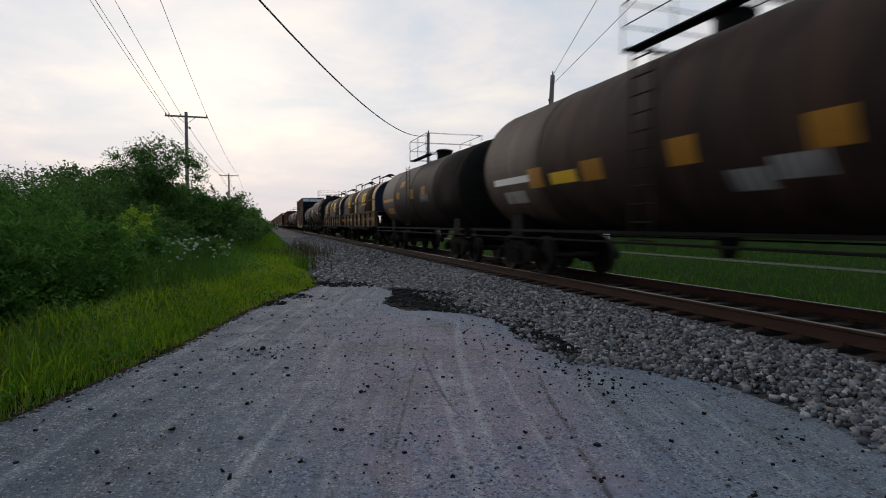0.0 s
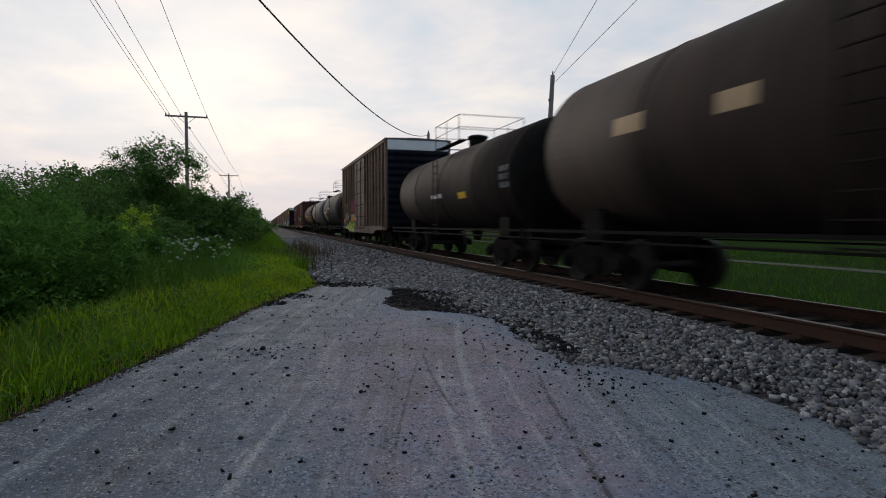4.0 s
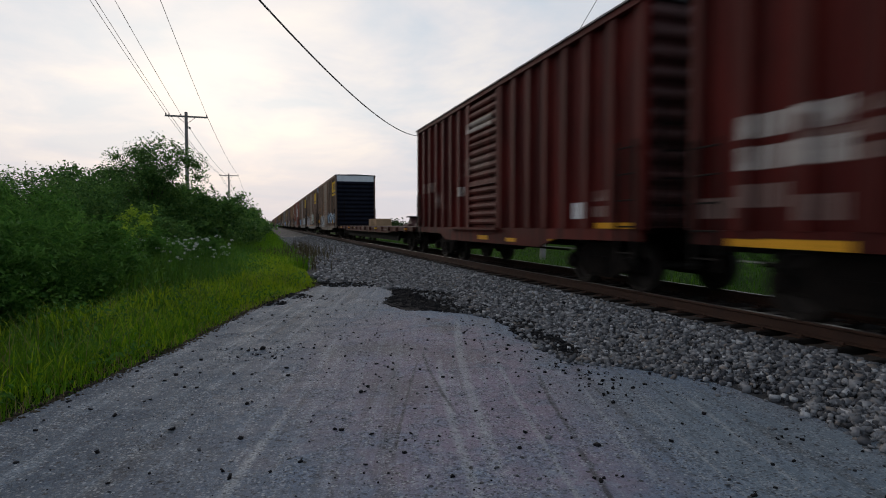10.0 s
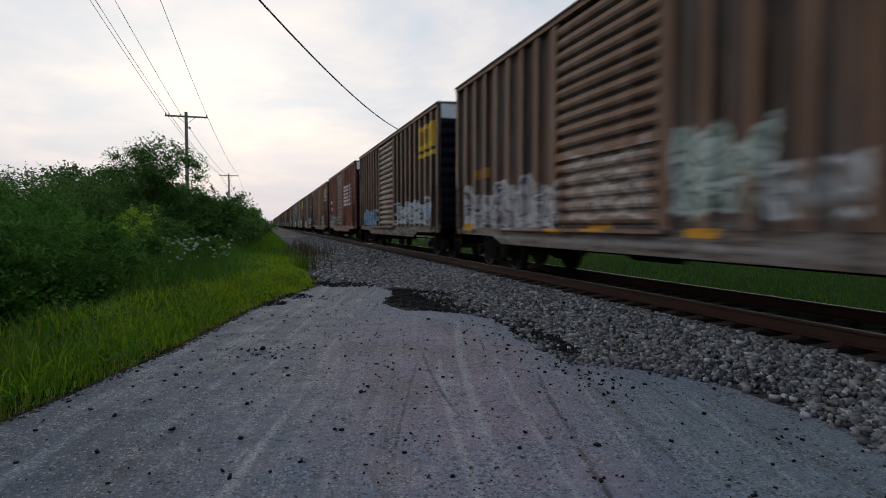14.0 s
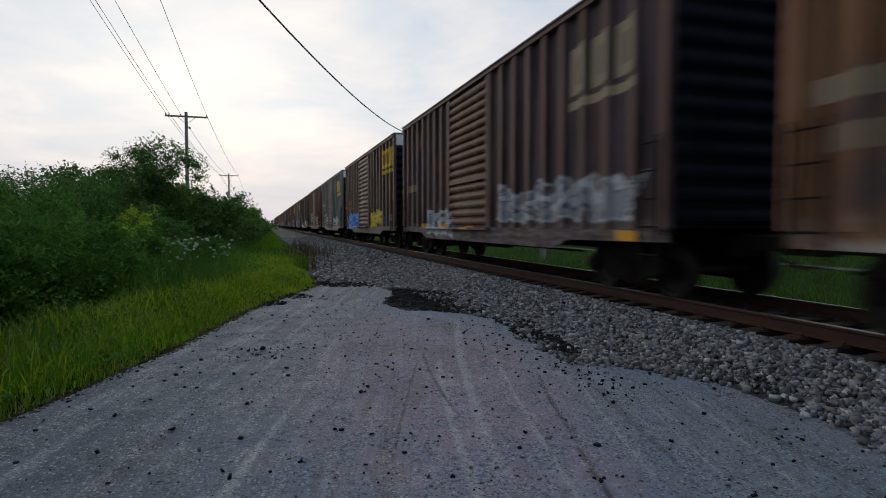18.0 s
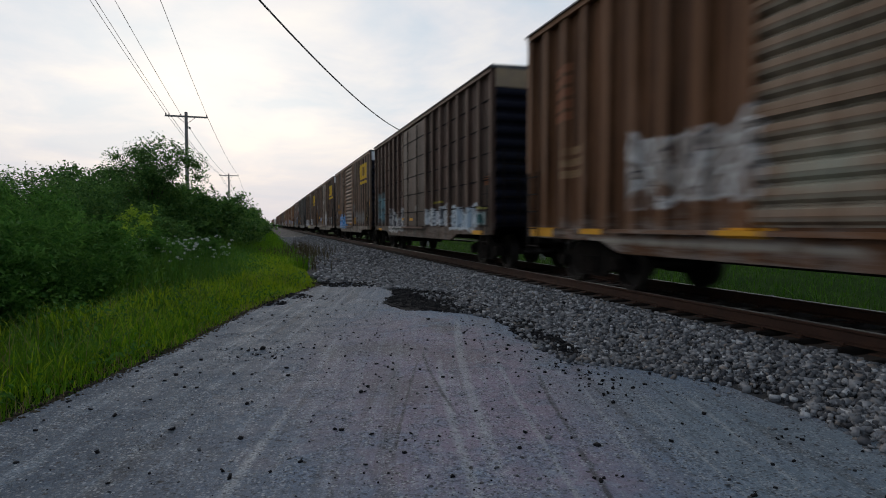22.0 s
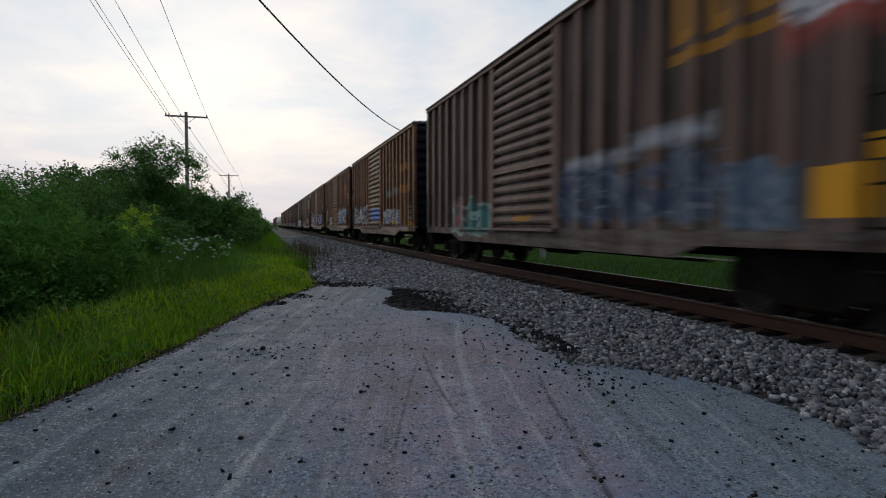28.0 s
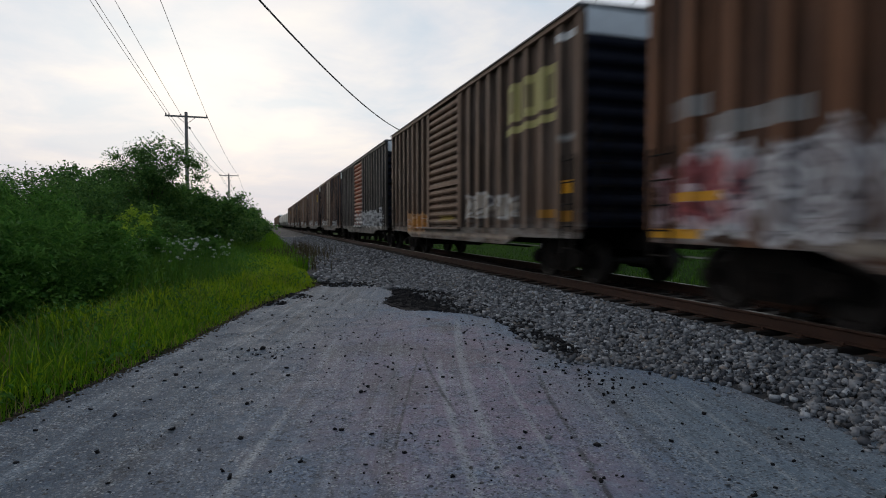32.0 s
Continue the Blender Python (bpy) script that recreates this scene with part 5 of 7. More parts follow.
        if kind == "plug":
            for zz in np.linspace(1.6, eave - 0.7, 5):
                part("door_seam", cached((key, "door_seam", sx, round(zz, 2)), lambda: Solid().box(*sorted((sx * 1.56, sx * 1.575)), dc - dw + 0.06, dc + dw - 0.06, zz - 0.018, zz + 0.018).mesh("door_seam", BLACK)), BLACK, d)
            for yy in (dc - dw * 0.45, dc + dw * 0.45):
                part("lock_rod", cached((key, "rod", sx, round(yy, 2)), lambda: Solid().tube([(sx * 1.6, yy, 1.05), (sx * 1.6, yy, eave - 0.25)], 0.022, 6).mesh("lock_rod", TRUCK)), TRUCK, d)
        for sy in (-1, 1):
            ya, yb = sorted((sy * (half - 0.09), sy * (half - 0.52)))
            top = 2.2 if sy > 0 else 2.4
            part("ladder", cached((key, "ladder", sx, sy), lambda: ladder_mesh(sx * 1.61, ya, yb, 0.55, top, 5)), TRUCK, car)
    for sy in (-1, 1):
        topz = eave - (0.45 if cap else 0.1)

        def end_mesh():
            rows, prof = 11, [(0.0, 1.0)]
            for r in range(rows):
                a, b = 1.05 + (topz - 1.05) * r / rows, 1.05 + (topz - 1.05) * (r + 1) / rows
                h = b - a
                prof += [(0.0, a), (0.0, a + h * 0.2), (0.075, a + h * 0.42), (0.085, a + h * 0.6), (0.075, a + h * 0.75), (0.0, b - 0.002)]
            prof += [(-0.05, topz), (-0.05, 1.0)]
            s, n = Solid(), len(prof)
            vs = [(-1.46, sy * (half + d), z) for d, z in prof] + [(1.46, sy * (half + d), z) for d, z in prof]
            s.add(vs, [(k, (k + 1) % n, n + (k + 1) % n, n + k) if sy > 0 else (n + k, n + (k + 1) % n, (k + 1) % n, k) for k in range(n)])
            return s.mesh("end_wall", NAVY)
        e = part("end_wall", cached((key, "end", sy, cap), end_mesh), endm, car, "ribbed steel end")
        if cap:
            part("end_band", cached((key, "cap", sy), lambda: Solid().box(-1.46, 1.46, *sorted((sy * (half - 0.05), sy * (half + 0.03))), topz + 0.002, eave + 0.02).mesh("end_band", ENDWHITE)), cap_col or ENDWHITE, e, "pale painted band at the top of the end")
        part("ladder", cached((key, "end_ladder", sy), lambda: Solid().tube([(-1.3, sy * (half + 0.16), 1.1), (-1.3, sy * (half + 0.16), 3.0)], 0.02, 5).tube([(-0.9, sy * (half + 0.16), 1.1), (-0.9, sy * (half + 0.16), 3.0)], 0.02, 5)
             .box(-1.3, -0.9, *sorted((sy * (half + 0.15), sy * (half + 0.17))), 1.4, 1.43).box(-1.3, -0.9, *sorted((sy * (half + 0.15), sy * (half + 0.17))), 1.8, 1.83)
             .box(-1.3, -0.9, *sorted((sy * (half + 0.15), sy * (half + 0.17))), 2.2, 2.23).box(-1.3, -0.9, *sorted((sy * (half + 0.15), sy * (half + 0.17))), 2.6, 2.63).mesh("ladder", TRUCK)), TRUCK, car)

    def roof_mesh():
        s = Solid().sweep([(-1.63, eave), (-1.63, eave + 0.03), (0, eave + 0.09), (1.63, eave + 0.03), (1.63, eave)], -half - 0.04, half + 0.04)
        for y in np.linspace(-half, half, 13):
            s.sweep([(-1.59, eave + 0.031), (-1.59, eave + 0.07), (0, eave + 0.12), (1.59, eave + 0.07), (1.59, eave + 0.031), (0, eave + 0.091)], y - 0.03, y + 0.03)
        return s.mesh("roof", ROOF)
    part("roof", cached((key, "roof"), roof_mesh), ROOF, car, "galvanised ribbed roof")

    def under_mesh():
        s = Solid().box(-1.4, 1.4, -half, half, 1.0, 1.08).box(-0.22, 0.22, -half, half, 0.66, 1.0)
        for y in (-half + 4.4, -half + 6.6, half - 6.0, half - 4.2):
            s.box(-1.4, 1.4, y - 0.08, y + 0.08, 0.74, 1.0)
        s.tube([(-0.9, -half + 3.2, 0.62), (-0.9, half - 3.2, 0.62)], 0.025, 6)
        return s.mesh("underframe", BLACK)
    part("underframe", cached((key, "under"), under_mesh), BLACK, car)
    part("air_reservoir", cached("reservoir", lambda: Solid().tube([(-0.7, -0.6, 0.68), (-0.7, 0.6, 0.68)], 0.17, 12).mesh("air_reservoir", BLACK)), BLACK, car)
    part("brake_wheel", cached((key, "brake"), lambda: Solid().tube([(0.55 + 0.28 * math.cos(a), half + 0.18, 2.6 + 0.28 * math.sin(a)) for a in np.linspace(0, 6.28, 17)], 0.016, 5).tube([(0.55, half + 0.05, 2.6), (0.55, half + 0.2, 2.6)], 0.03, 6).mesh("brake_wheel", TRUCK)), TRUCK, car)
    tc = half - 1.55 - (0.05 if L > 14 else 0.3)
    for y in (-tc, tc):
        add_truck(car, y, mid)
    add_ends(car, half, 0.86)
    CARS.append((car, mid))
    return car


def tank_car(u0, u1, radius, zc, base, rust, marks, head=None, band=None, label="", dome=True, rusty=0.5):
    """A tank car whose cylinder runs from u0 to u1 along the train."""
    cyl = (u1 - u0) / 2
    half = cyl + 1.0
    shell = cyl + 0.55
    L = 2 * half
    car = tagged(new("tank_car"), label, "tank car", "freight cars")
    mid = (u0 + u1) / 2
    skin = paint("tank_paint", base, rust, marks, L, 0.0, rusty * 0.8, 0.72, 0.0, 0.3)

    def lift(vs, fs, z=zc):
        return [(x, y, zz + z) for x, y, zz in vs], fs
    prof = [(-cyl, radius), (-cyl * 0.5, radius), (0, radius), (cyl * 0.5, radius), (cyl, radius)]
    vs, fs = ring_profile(prof, 0, 56)
    body = part("tank", Solid().add(*lift(vs, fs)).mesh("tank", BLACK, True), skin, car, "weathered cylindrical steel tank")
    for sy in (-1, 1):
        hp = [(sy * cyl, radius + 0.004)] + [(sy * (cyl + 0.55 * math.sin(a)), radius * math.cos(a) ** 0.75 + 0.003) for a in np.linspace(0.06, 1.5, 12)]
        vs, fs = ring_profile(hp if sy > 0 else hp[::-1], 0, 56)
        part("tank_head", Solid().add(*lift(vs, fs)).mesh("tank_head", BLACK, True), (head or BLACK) if sy < 0 else skin, car, "dark domed tank head")
    for yy in (-cyl * 0.55, 0, cyl * 0.55):
        vs, fs = ring_profile([(yy - 0.03, radius + 0.002), (yy - 0.028, radius + 0.012), (yy + 0.028, radius + 0.012), (yy + 0.03, radius + 0.002)], 0, 56)
        part("weld_band", Solid().add(*lift(vs, fs)).mesh("weld_band", BLACK, True), skin, body)
    if band is not None:
        vs, fs = ring_profile([(-cyl + 0.02, radius + 0.004), (-cyl + 0.02, radius + 0.008), (-cyl + 0.2, radius + 0.008), (-cyl + 0.2, radius + 0.004)], 0, 56)
        part("painted_band", Solid().add(*lift(vs, fs)).mesh("painted_band", BLACK, True), band, body)
    # top: dome, platform and rails
    top = zc + radius
    dome_s = Solid()
    vs, fs = ring_profile([(-0.15, 0.29), (0.26, 0.29), (0.28, 0.34), (0.34, 0.34), (0.38, 0.24), (0.40, 0.08)], 0, 18)
    dome_s.add([(x, z + 0.0, top + y) for x, y, z in vs], fs)
    part("dome", dome_s.mesh("dome", BLACK), BLACK, car, "dark fittings dome")
    plat = Solid()
    for sx in (-1, 1):
        plat.box(*sorted((sx * 0.86, sx * 1.1)), -1.25, 1.25, top - 0.01, top + 0.02)
    for sy in (-1, 1):
        plat.box(-1.1, 1.1, *sorted((sy * 1.1, sy * 1.25)), top + 0.032, top + 0.05)
    part("platform", plat.mesh("platform", BLACK), BLACK, car)
    for sx in (-1, 1):
        side = part("railing", Solid().tube([(sx * 1.1, -1.25, top + 0.8), (sx * 1.1, 1.25, top + 0.8)], 0.012, 5).mesh("railing", BLACK), BLACK, car, "thin dark top railing")
        part("rail_bar", Solid().tube([(sx * 1.1, -1.25, top + 0.42), (sx * 1.1, 1.25, top + 0.42)], 0.01, 5).mesh("rail_bar", BLACK), BLACK, side)
        for yy in (-1.25, 0, 1.25):
            part("rail_post", Solid().tube([(sx * 1.1, yy, top), (sx * 1.1, yy, top + 0.8)], 0.012, 5).mesh("rail_post", BLACK), BLACK, side)
    for yy in (-1.25, 1.25):
        for zz in (0.42, 0.8):
            part("rail_bar", Solid().tube([(-1.1, yy, top + zz), (1.1, yy, top + zz)], 0.012, 5).mesh("rail_bar", BLACK), BLACK, car)
    for sx in (-1, 1):
        part("ladder", ladder_mesh(sx * (radius + 0.12), -0.25, 0.25, 0.75, top - 0.35, 11), TRUCK, car)
        part("walkway", Solid().box(*sorted((sx * 1.28, sx * 1.52)), -half, half, 0.98, 1.03).tube([(sx * 1.5, -half, 0.85), (sx * 1.5, half, 0.85)], 0.02, 5).mesh("walkway", BLACK), BLACK, car)
    for sy in (-1, 1):
        part("saddle", Solid().box(-1.05, 1.05, sy * (shell - 1.5) - 0.3, sy * (shell - 1.5) + 0.3, 0.75, zc - radius * 0.75).mesh("saddle", BLACK), BLACK, car)
        part("stub_sill", Solid().box(-1.45, 1.45, *sorted((sy * (half - 0.18), sy * half)), 0.8, 1.05).box(-0.22, 0.22, *sorted((sy * (half - 3.0), sy * half)), 0.66, 1.0).mesh("stub_sill", BLACK), BLACK, car)
        er = Solid().tube([(-1.35, sy * (half - 0.05), 1.03), (-1.35, sy * (half - 0.05), 1.85), (1.35, sy * (half - 0.05), 1.85), (1.35, sy * (half - 0.05), 1.03)], 0.02, 6)
        part("end_railing", er.mesh("end_railing", BLACK), BLACK, car)
    part("outlet", Solid().tube([(0, 0, zc - radius + 0.05), (0, 0, 0.62)], 0.22, 12, 0.12).mesh("outlet", BLACK), BLACK, car)
    for y in (-half + 1.95, half - 1.95):
        add_truck(car, y, mid)
    add_ends(car, half, 0.45)
    CARS.append((car, mid))
    return car


def coil_car(u0, u1, base, marks, trough_marks, band, front, label):
    """A trough car for steel coils under two arched hoods with lifting frames."""
    half = (u1 - u0) / 2 - 0.45
    car = tagged(new("coil_car"), label, "coil car", "freight cars")
    mid = (u0 + u1) / 2
    L = 2 * half
    skin = paint("hood_paint", base, (0.15, 0.08, 0.035), marks, L, 0.0, 0.6, 0.82)
    low = paint("trough_paint", (0.05, 0.026, 0.013), (0.12, 0.05, 0.016), trough_marks, L, 0.0, 0.6)
    z0, z1, w = 1.85, 3.5, 1.42
    arch = [(-w, z0), (-w, z0 + 0.62)] + [(-w * math.cos(a) ** 0.8, z0 + 0.62 + (z1 - z0 - 0.62) * math.sin(a)) for a in np.linspace(0.12, math.pi / 2, 9)]
    arch += [(-x, z) for x, z in arch[-2::-1]]
    hl = half - 0.42
    for i, (ya, yb) in enumerate(((-hl, -0.03), (0.03, hl))):
        hood = part("hood", Solid().sweep(arch, ya, yb).mesh("hood", BLACK, True), skin, car, "arched steel coil hood")
        rim = Solid()
        for y in (ya + 0.22, (ya + yb) / 2, yb - 0.22):
            rim.sweep([(x * 1.012, z0 + (z - z0) * 1.012) for x, z in arch], y - 0.03, y + 0.03)
        rim.box(-w - 0.03, -w + 0.01, ya, yb, z0 + 0.58, z0 + 0.63)
        rim.box(-w - 0.05, w + 0.05, ya, yb, z0 - 0.06, z0 + 0.02)
        part("hood_rib", rim.mesh("hood_rib", BLACK), skin, hood)
        for y in (ya,):
            part("corner_band", Solid().sweep([(x * 1.008, z0 + 0.02 + (z - z0) * 1.006) for x, z in arch], y + 0.03, y + 0.72).mesh("corner_band", BLACK), band, hood, "yellowish painted end band")
        if i == 0:
            part("hood_end", Solid().sweep([(x * 0.985, z0 + 0.03 + (z - z0) * 0.97) for x, z in arch], ya - 0.02, ya + 0.01).mesh("hood_end", BLACK), front, hood, "dark painted hood end")
        ym = (ya + yb) / 2
        fr = Solid()
        for y in (ym - 0.45, ym + 0.45):
            fr.tube([(-0.55, y, z1 - 0.05), (-0.45, y, z1 + 0.32), (0, y, z1 + 0.46), (0.45, y, z1 + 0.32), (0.55, y, z1 - 0.05)], 0.035, 6)
        fr.box(-0.12, 0.12, ym - 0.5, ym + 0.5, z1 + 0.42, z1 + 0.5)
        fr.tube([(-0.8, ym - 1.3, z1 + 0.3), (-0.8, ym + 1.3, z1 + 0.3)], 0.03, 6)
        for y in (ym - 1.2, ym + 1.2):
            fr.tube([(-0.8, y, z1 - 0.22), (-0.8, y, z1 + 0.3)], 0.025, 5)
        part("lifting_frame", fr.mesh("lifting_frame", BLACK), BLACK, hood, "dark steel lifting frame")
    for sx in (-1, 1):
        ring = [(-half, 1.78), (-half, 1.05), (-half + 2.2, 1.0), (-half + 3.0, 0.86), (half - 3.0, 0.86), (half - 2.2, 1.0), (half, 1.05), (half, 1.78)][::-1]
        part("trough_side", Solid().add(*flat_poly(*sorted((sx * 1.34, sx * 1.42)), ring)).mesh("trough_side", BLACK), low, car, "stained trough side")
        for y in np.linspace(-half + 0.2, half - 0.2, 9):
            part("stake", Solid().box(*sorted((sx * 1.422, sx * 1.5)), y - 0.06, y + 0.06, 1.05, 1.75).mesh("stake", BLACK), low, car)
        part("walkway", Solid().box(*sorted((sx * 1.42, sx * 1.62)), -half, half, 1.0, 1.045).mesh("walkway", TRUCK), TRUCK, car)
    part("floor", Solid().box(-1.34, 1.34, -half, half, 0.95, 1.2).box(-0.3, 0.3, -half, half, 0.6, 0.95).mesh("floor", BLACK), BLACK, car)
    for y in (-half + 1.75, half - 1.75):
        add_truck(car, y, mid)
    add_ends(car, half, 0.45)
    CARS.append((car, mid))


def flat_car(u0, u1):
    half = (u1 - u0) / 2
    car = tagged(new("flat_car"), "long rusty red flat car with a worn deck", "flat car", "freight cars")
    mid = (u0 + u1) / 2
    low = paint("flat_paint", (0.085, 0.024, 0.015), (0.05, 0.02, 0.014), [(0.0555, 0.0996, 0.9, 1.0, ORG, "block"), (0.236, 0.266, 0.91, 1.0, ORG, "block"), (0.342, 0.362, 0.92, 1.0, (0.34, 0.2, 0.04), "block"), (0.655, 0.682, 0.91, 1.0, YEL, "block"), (0.74, 0.787, 0.86, 0.95, OXP, "bars"), (0.945, 0.962, 0.91, 1.0, ORG, "block")], 2 * half)
    deck = part("deck", Solid().box(-1.4, 1.4, -half, half, 0.96, 1.06).mesh("deck", BLACK), OXIDE, car, "worn dark deck")
    for sx in (-1, 1):
        ring = [(-half, 1.04), (-half, 0.88), (-half + 3.4, 0.86), (-half + 4.6, 0.76), (half - 4.6, 0.76), (half - 3.4, 0.86), (half, 0.88), (half, 1.04)][::-1]
        part("side_sill", Solid().add(*flat_poly(*sorted((sx * 1.402, sx * 1.5)), ring)).mesh("side_sill", BLACK), low, car)
        for y in np.linspace(-half + 1, half - 1, 14):
            part("stake_pocket", Solid().box(*sorted((sx * 1.502, sx * 1.58)), y - 0.07, y + 0.07, 0.84, 1.03).mesh("stake_pocket", BLACK), low, car)
    for sx in (-1, 1):
        gird = [(-half + 3.2, 0.95), (-half + 3.8, 0.42), (half - 3.8, 0.42), (half - 3.2, 0.95)][::-1]
        part("girder", Solid().add(*flat_poly(*sorted((sx * 1.1, sx * 1.2)), gird)).mesh("girder", BLACK), BLACK, car)
    part("center_sill", Solid().box(-0.3, 0.3, -half, half, 0.44, 0.96).mesh("center_sill", BLACK), BLACK, car)
    for y in (-half + 2.0, half - 2.0):
        add_truck(car, y, mid)
    add_ends(car, half, 0.8)
    CARS.append((car, mid))
    # what it carries, each fixed to the deck and riding along
    for (ua, ub, h, m, name, label) in ((187.7, 188.7, 0.42, CRATE, "crate", "light brown board crate lashed on the flat car"), (189.68, 190.4, 0.42, CRATE, "crate", "light brown board crate lashed on the flat car")):
        y = (ua + ub) / 2 - mid
        c = tagged(new(name), label, "crate", "crates on the flat car")
        hl = (ub - ua) / 2
        part("case", Solid().chamfer(-0.45, 0.45, -hl, hl, 0.001, h, 0.02).mesh("case", m), m, c)
        st = Solid()
        for yy in (-hl * 0.7, hl * 0.7):
            st.box(-0.475, -0.45, yy - 0.05, yy + 0.05, 0.0, h).box(-0.45, 0.45, yy - 0.05, yy + 0.05, h, h + 0.02)
        part("batten", st.mesh("batten", m), m, c)
        RIDERS.append((c, ua / 2 + ub / 2, 1.06))
    for (ua, h) in ((180.5, 0.42), (178.4, 0.4)):
        c = tagged(new("hitch_stand"), "folded dark red trailer hitch on the flat car", "trailer hitch", "hitches on the flat car")
        part("base", Solid().chamfer(-0.4, 0.4, -0.5, 0.5, 0.0, 0.12, 0.03).mesh("base", OXIDE), OXIDE, c)
        part("arm", Solid().add([(-0.22, -0.4, 0.12), (0.22, -0.4, 0.12), (0.22, 0.3, 0.12), (-0.22, 0.3, 0.12), (-0.16, -0.15, h), (0.16, -0.15, h), (0.16, 0.2, h), (-0.16, 0.2, h)],
                                [(0, 3, 2, 1), (4, 5, 6, 7), (0, 1, 5, 4), (1, 2, 6, 5), (2, 3, 7, 6), (3, 0, 4, 7)]).mesh("arm", OXIDE), OXIDE, c)
        part("plate", Solid().chamfer(-0.3, 0.3, -0.32, 0.32, h + 0.001, h + 0.06, 0.02).mesh("plate", BLACK), BLACK, c)
        RIDERS.append((c, ua, 1.06))


def hopper_car(u0, u1):
    """A pale covered hopper, far down the train."""
    half = (u1 - u0) / 2 - 0.5
    car = tagged(new("covered_hopper"), "dirty white covered hopper car", "hopper car", "freight cars")
    mid = (u0 + u1) / 2
    skin = cached("hopper_skin", lambda: paint("hopper_paint", (0.50, 0.47, 0.42), (0.3, 0.24, 0.19), [(0.559, 0.74, 2.4, 3.0, GRY, "bars")], 2 * half, 0.3))
    prof = [(-0.9, 1.3), (-1.5, 1.9), (-1.56, 2.6), (-1.5, 3.9), (-1.1, 4.35), (1.1, 4.35), (1.5, 3.9), (1.56, 2.6), (1.5, 1.9), (0.9, 1.3)]
    part("body", cached("hopper_body", lambda: Solid().sweep(prof, -half + 0.9, half - 0.9).mesh("body", BLACK)), skin, car)
    for y in np.linspace(-half + 2.2, half - 2.2, 4):
        part("bay", cached(("bay", round(y, 1)), lambda: Solid().add([(-1.2, y - 1.7, 1.4), (1.2, y - 1.7, 1.4), (1.2, y + 1.7, 1.4), (-1.2, y + 1.7, 1.4), (-0.5, y - 0.5, 0.55), (0.5, y - 0.5, 0.55), (0.5, y + 0.5, 0.55), (-0.5, y + 0.5, 0.55)],
             [(0, 1, 2, 3), (7, 6, 5, 4), (4, 5, 1, 0), (5, 6, 2, 1), (6, 7, 3, 2), (7, 4, 0, 3)]).mesh("bay", BLACK)), skin, car)
    part("walk", cached("hopper_walk", lambda: Solid().box(-0.9, 0.9, -half + 0.6, half - 0.6, 4.4, 4.46).box(-0.2, 0.2, -half + 1, half - 1, 4.35, 4.4).mesh("walk", BLACK)), ROOF, car)
    part("sill", cached("hopper_sill", lambda: Solid().box(-1.45, -1.3, -half, half, 0.85, 1.1).box(1.3, 1.45, -half, half, 0.85, 1.1).box(-0.25, 0.25, -half, half, 0.7, 1.05).mesh("sill", BLACK)), BLACK, car)
    for sy in (-1, 1):
        part("end_frame", cached(("hopper_end", sy), lambda: Solid().tube([(-1.3, sy * (half - 0.1), 1.0), (-1.3, sy * (half - 0.9), 4.2)], 0.05, 6).tube([(1.3, sy * (half - 0.1), 1.0), (1.3, sy * (half - 0.9), 4.2)], 0.05, 6).box(-1.4, 1.4, *sorted((sy * (half - 0.2), sy * half)), 0.85, 1.1).mesh("end_frame", BLACK)), skin, car)
    for y in (-half + 1.9, half - 1.9):
        add_truck(car, y, mid)
    add_ends(car, half, 0.5)
    CARS.append((car, mid))


CARS, RIDERS = [], []

# ---- the cars in their order ----
BROWN, DARKB = (0.108, 0.077, 0.06), (0.055, 0.043, 0.038)
RST = (0.20, 0.098, 0.05)
GREYDOOR = (0.175, 0.138, 0.11)
BLUEHEAD = worn("blue_head", (0.022, 0.05, 0.078), (0.03, 0.06, 0.09), 2.0, 0.7, spec=0.15)
NAVYHEAD = worn("navy_head", (0.014, 0.019, 0.045), (0.02, 0.027, 0.055), 2.0, 0.7, spec=0.15)
YBAND = worn("yellowed_band", (0.44, 0.25, 0.05), (0.30, 0.17, 0.045), 2.0, 0.6)
PBAND = worn("tan_band", (0.45, 0.27, 0.09), (0.34, 0.2, 0.08), 2.0, 0.6)
BLUECAP = worn("blue_end_band", (0.22, 0.36, 0.58), (0.4, 0.48, 0.58), 2.0, 0.6)
TANCAP = worn("tan_end_band", (0.40, 0.28, 0.16), (0.3, 0.22, 0.15), 2.0, 0.6)
OXEND = worn("oxide_end", (0.075, 0.02, 0.016), (0.055, 0.018, 0.015), 2.0, 0.7)

TBRN = (0.031, 0.019, 0.0145)
tank_car(0.6, 13.5, 1.5, 2.52, TBRN, (0.10, 0.05, 0.03), [
        (0.1, 0.232, 2.05, 2.21, WHT, "block"), (0.124, 0.2, 1.62, 1.90, GRY, "bars"), (0.224, 0.268, 1.90, 2.32, RFL, "block"), (0.289, 0.355, 1.92, 2.16, YEL, "block"),
        (0.368, 0.412, 1.90, 2.27, RFL, "block"), (0.522, 0.56, 1.94, 2.33, RFL, "block"), (0.667, 0.702, 1.91, 2.30, RFL, "block"), (0.584, 0.629, 1.54, 1.82, GRY, "bars"),
        (0.631, 0.678, 1.64, 1.92, GRY, "bars")], label="brown-black tank car with orange reflector squares")
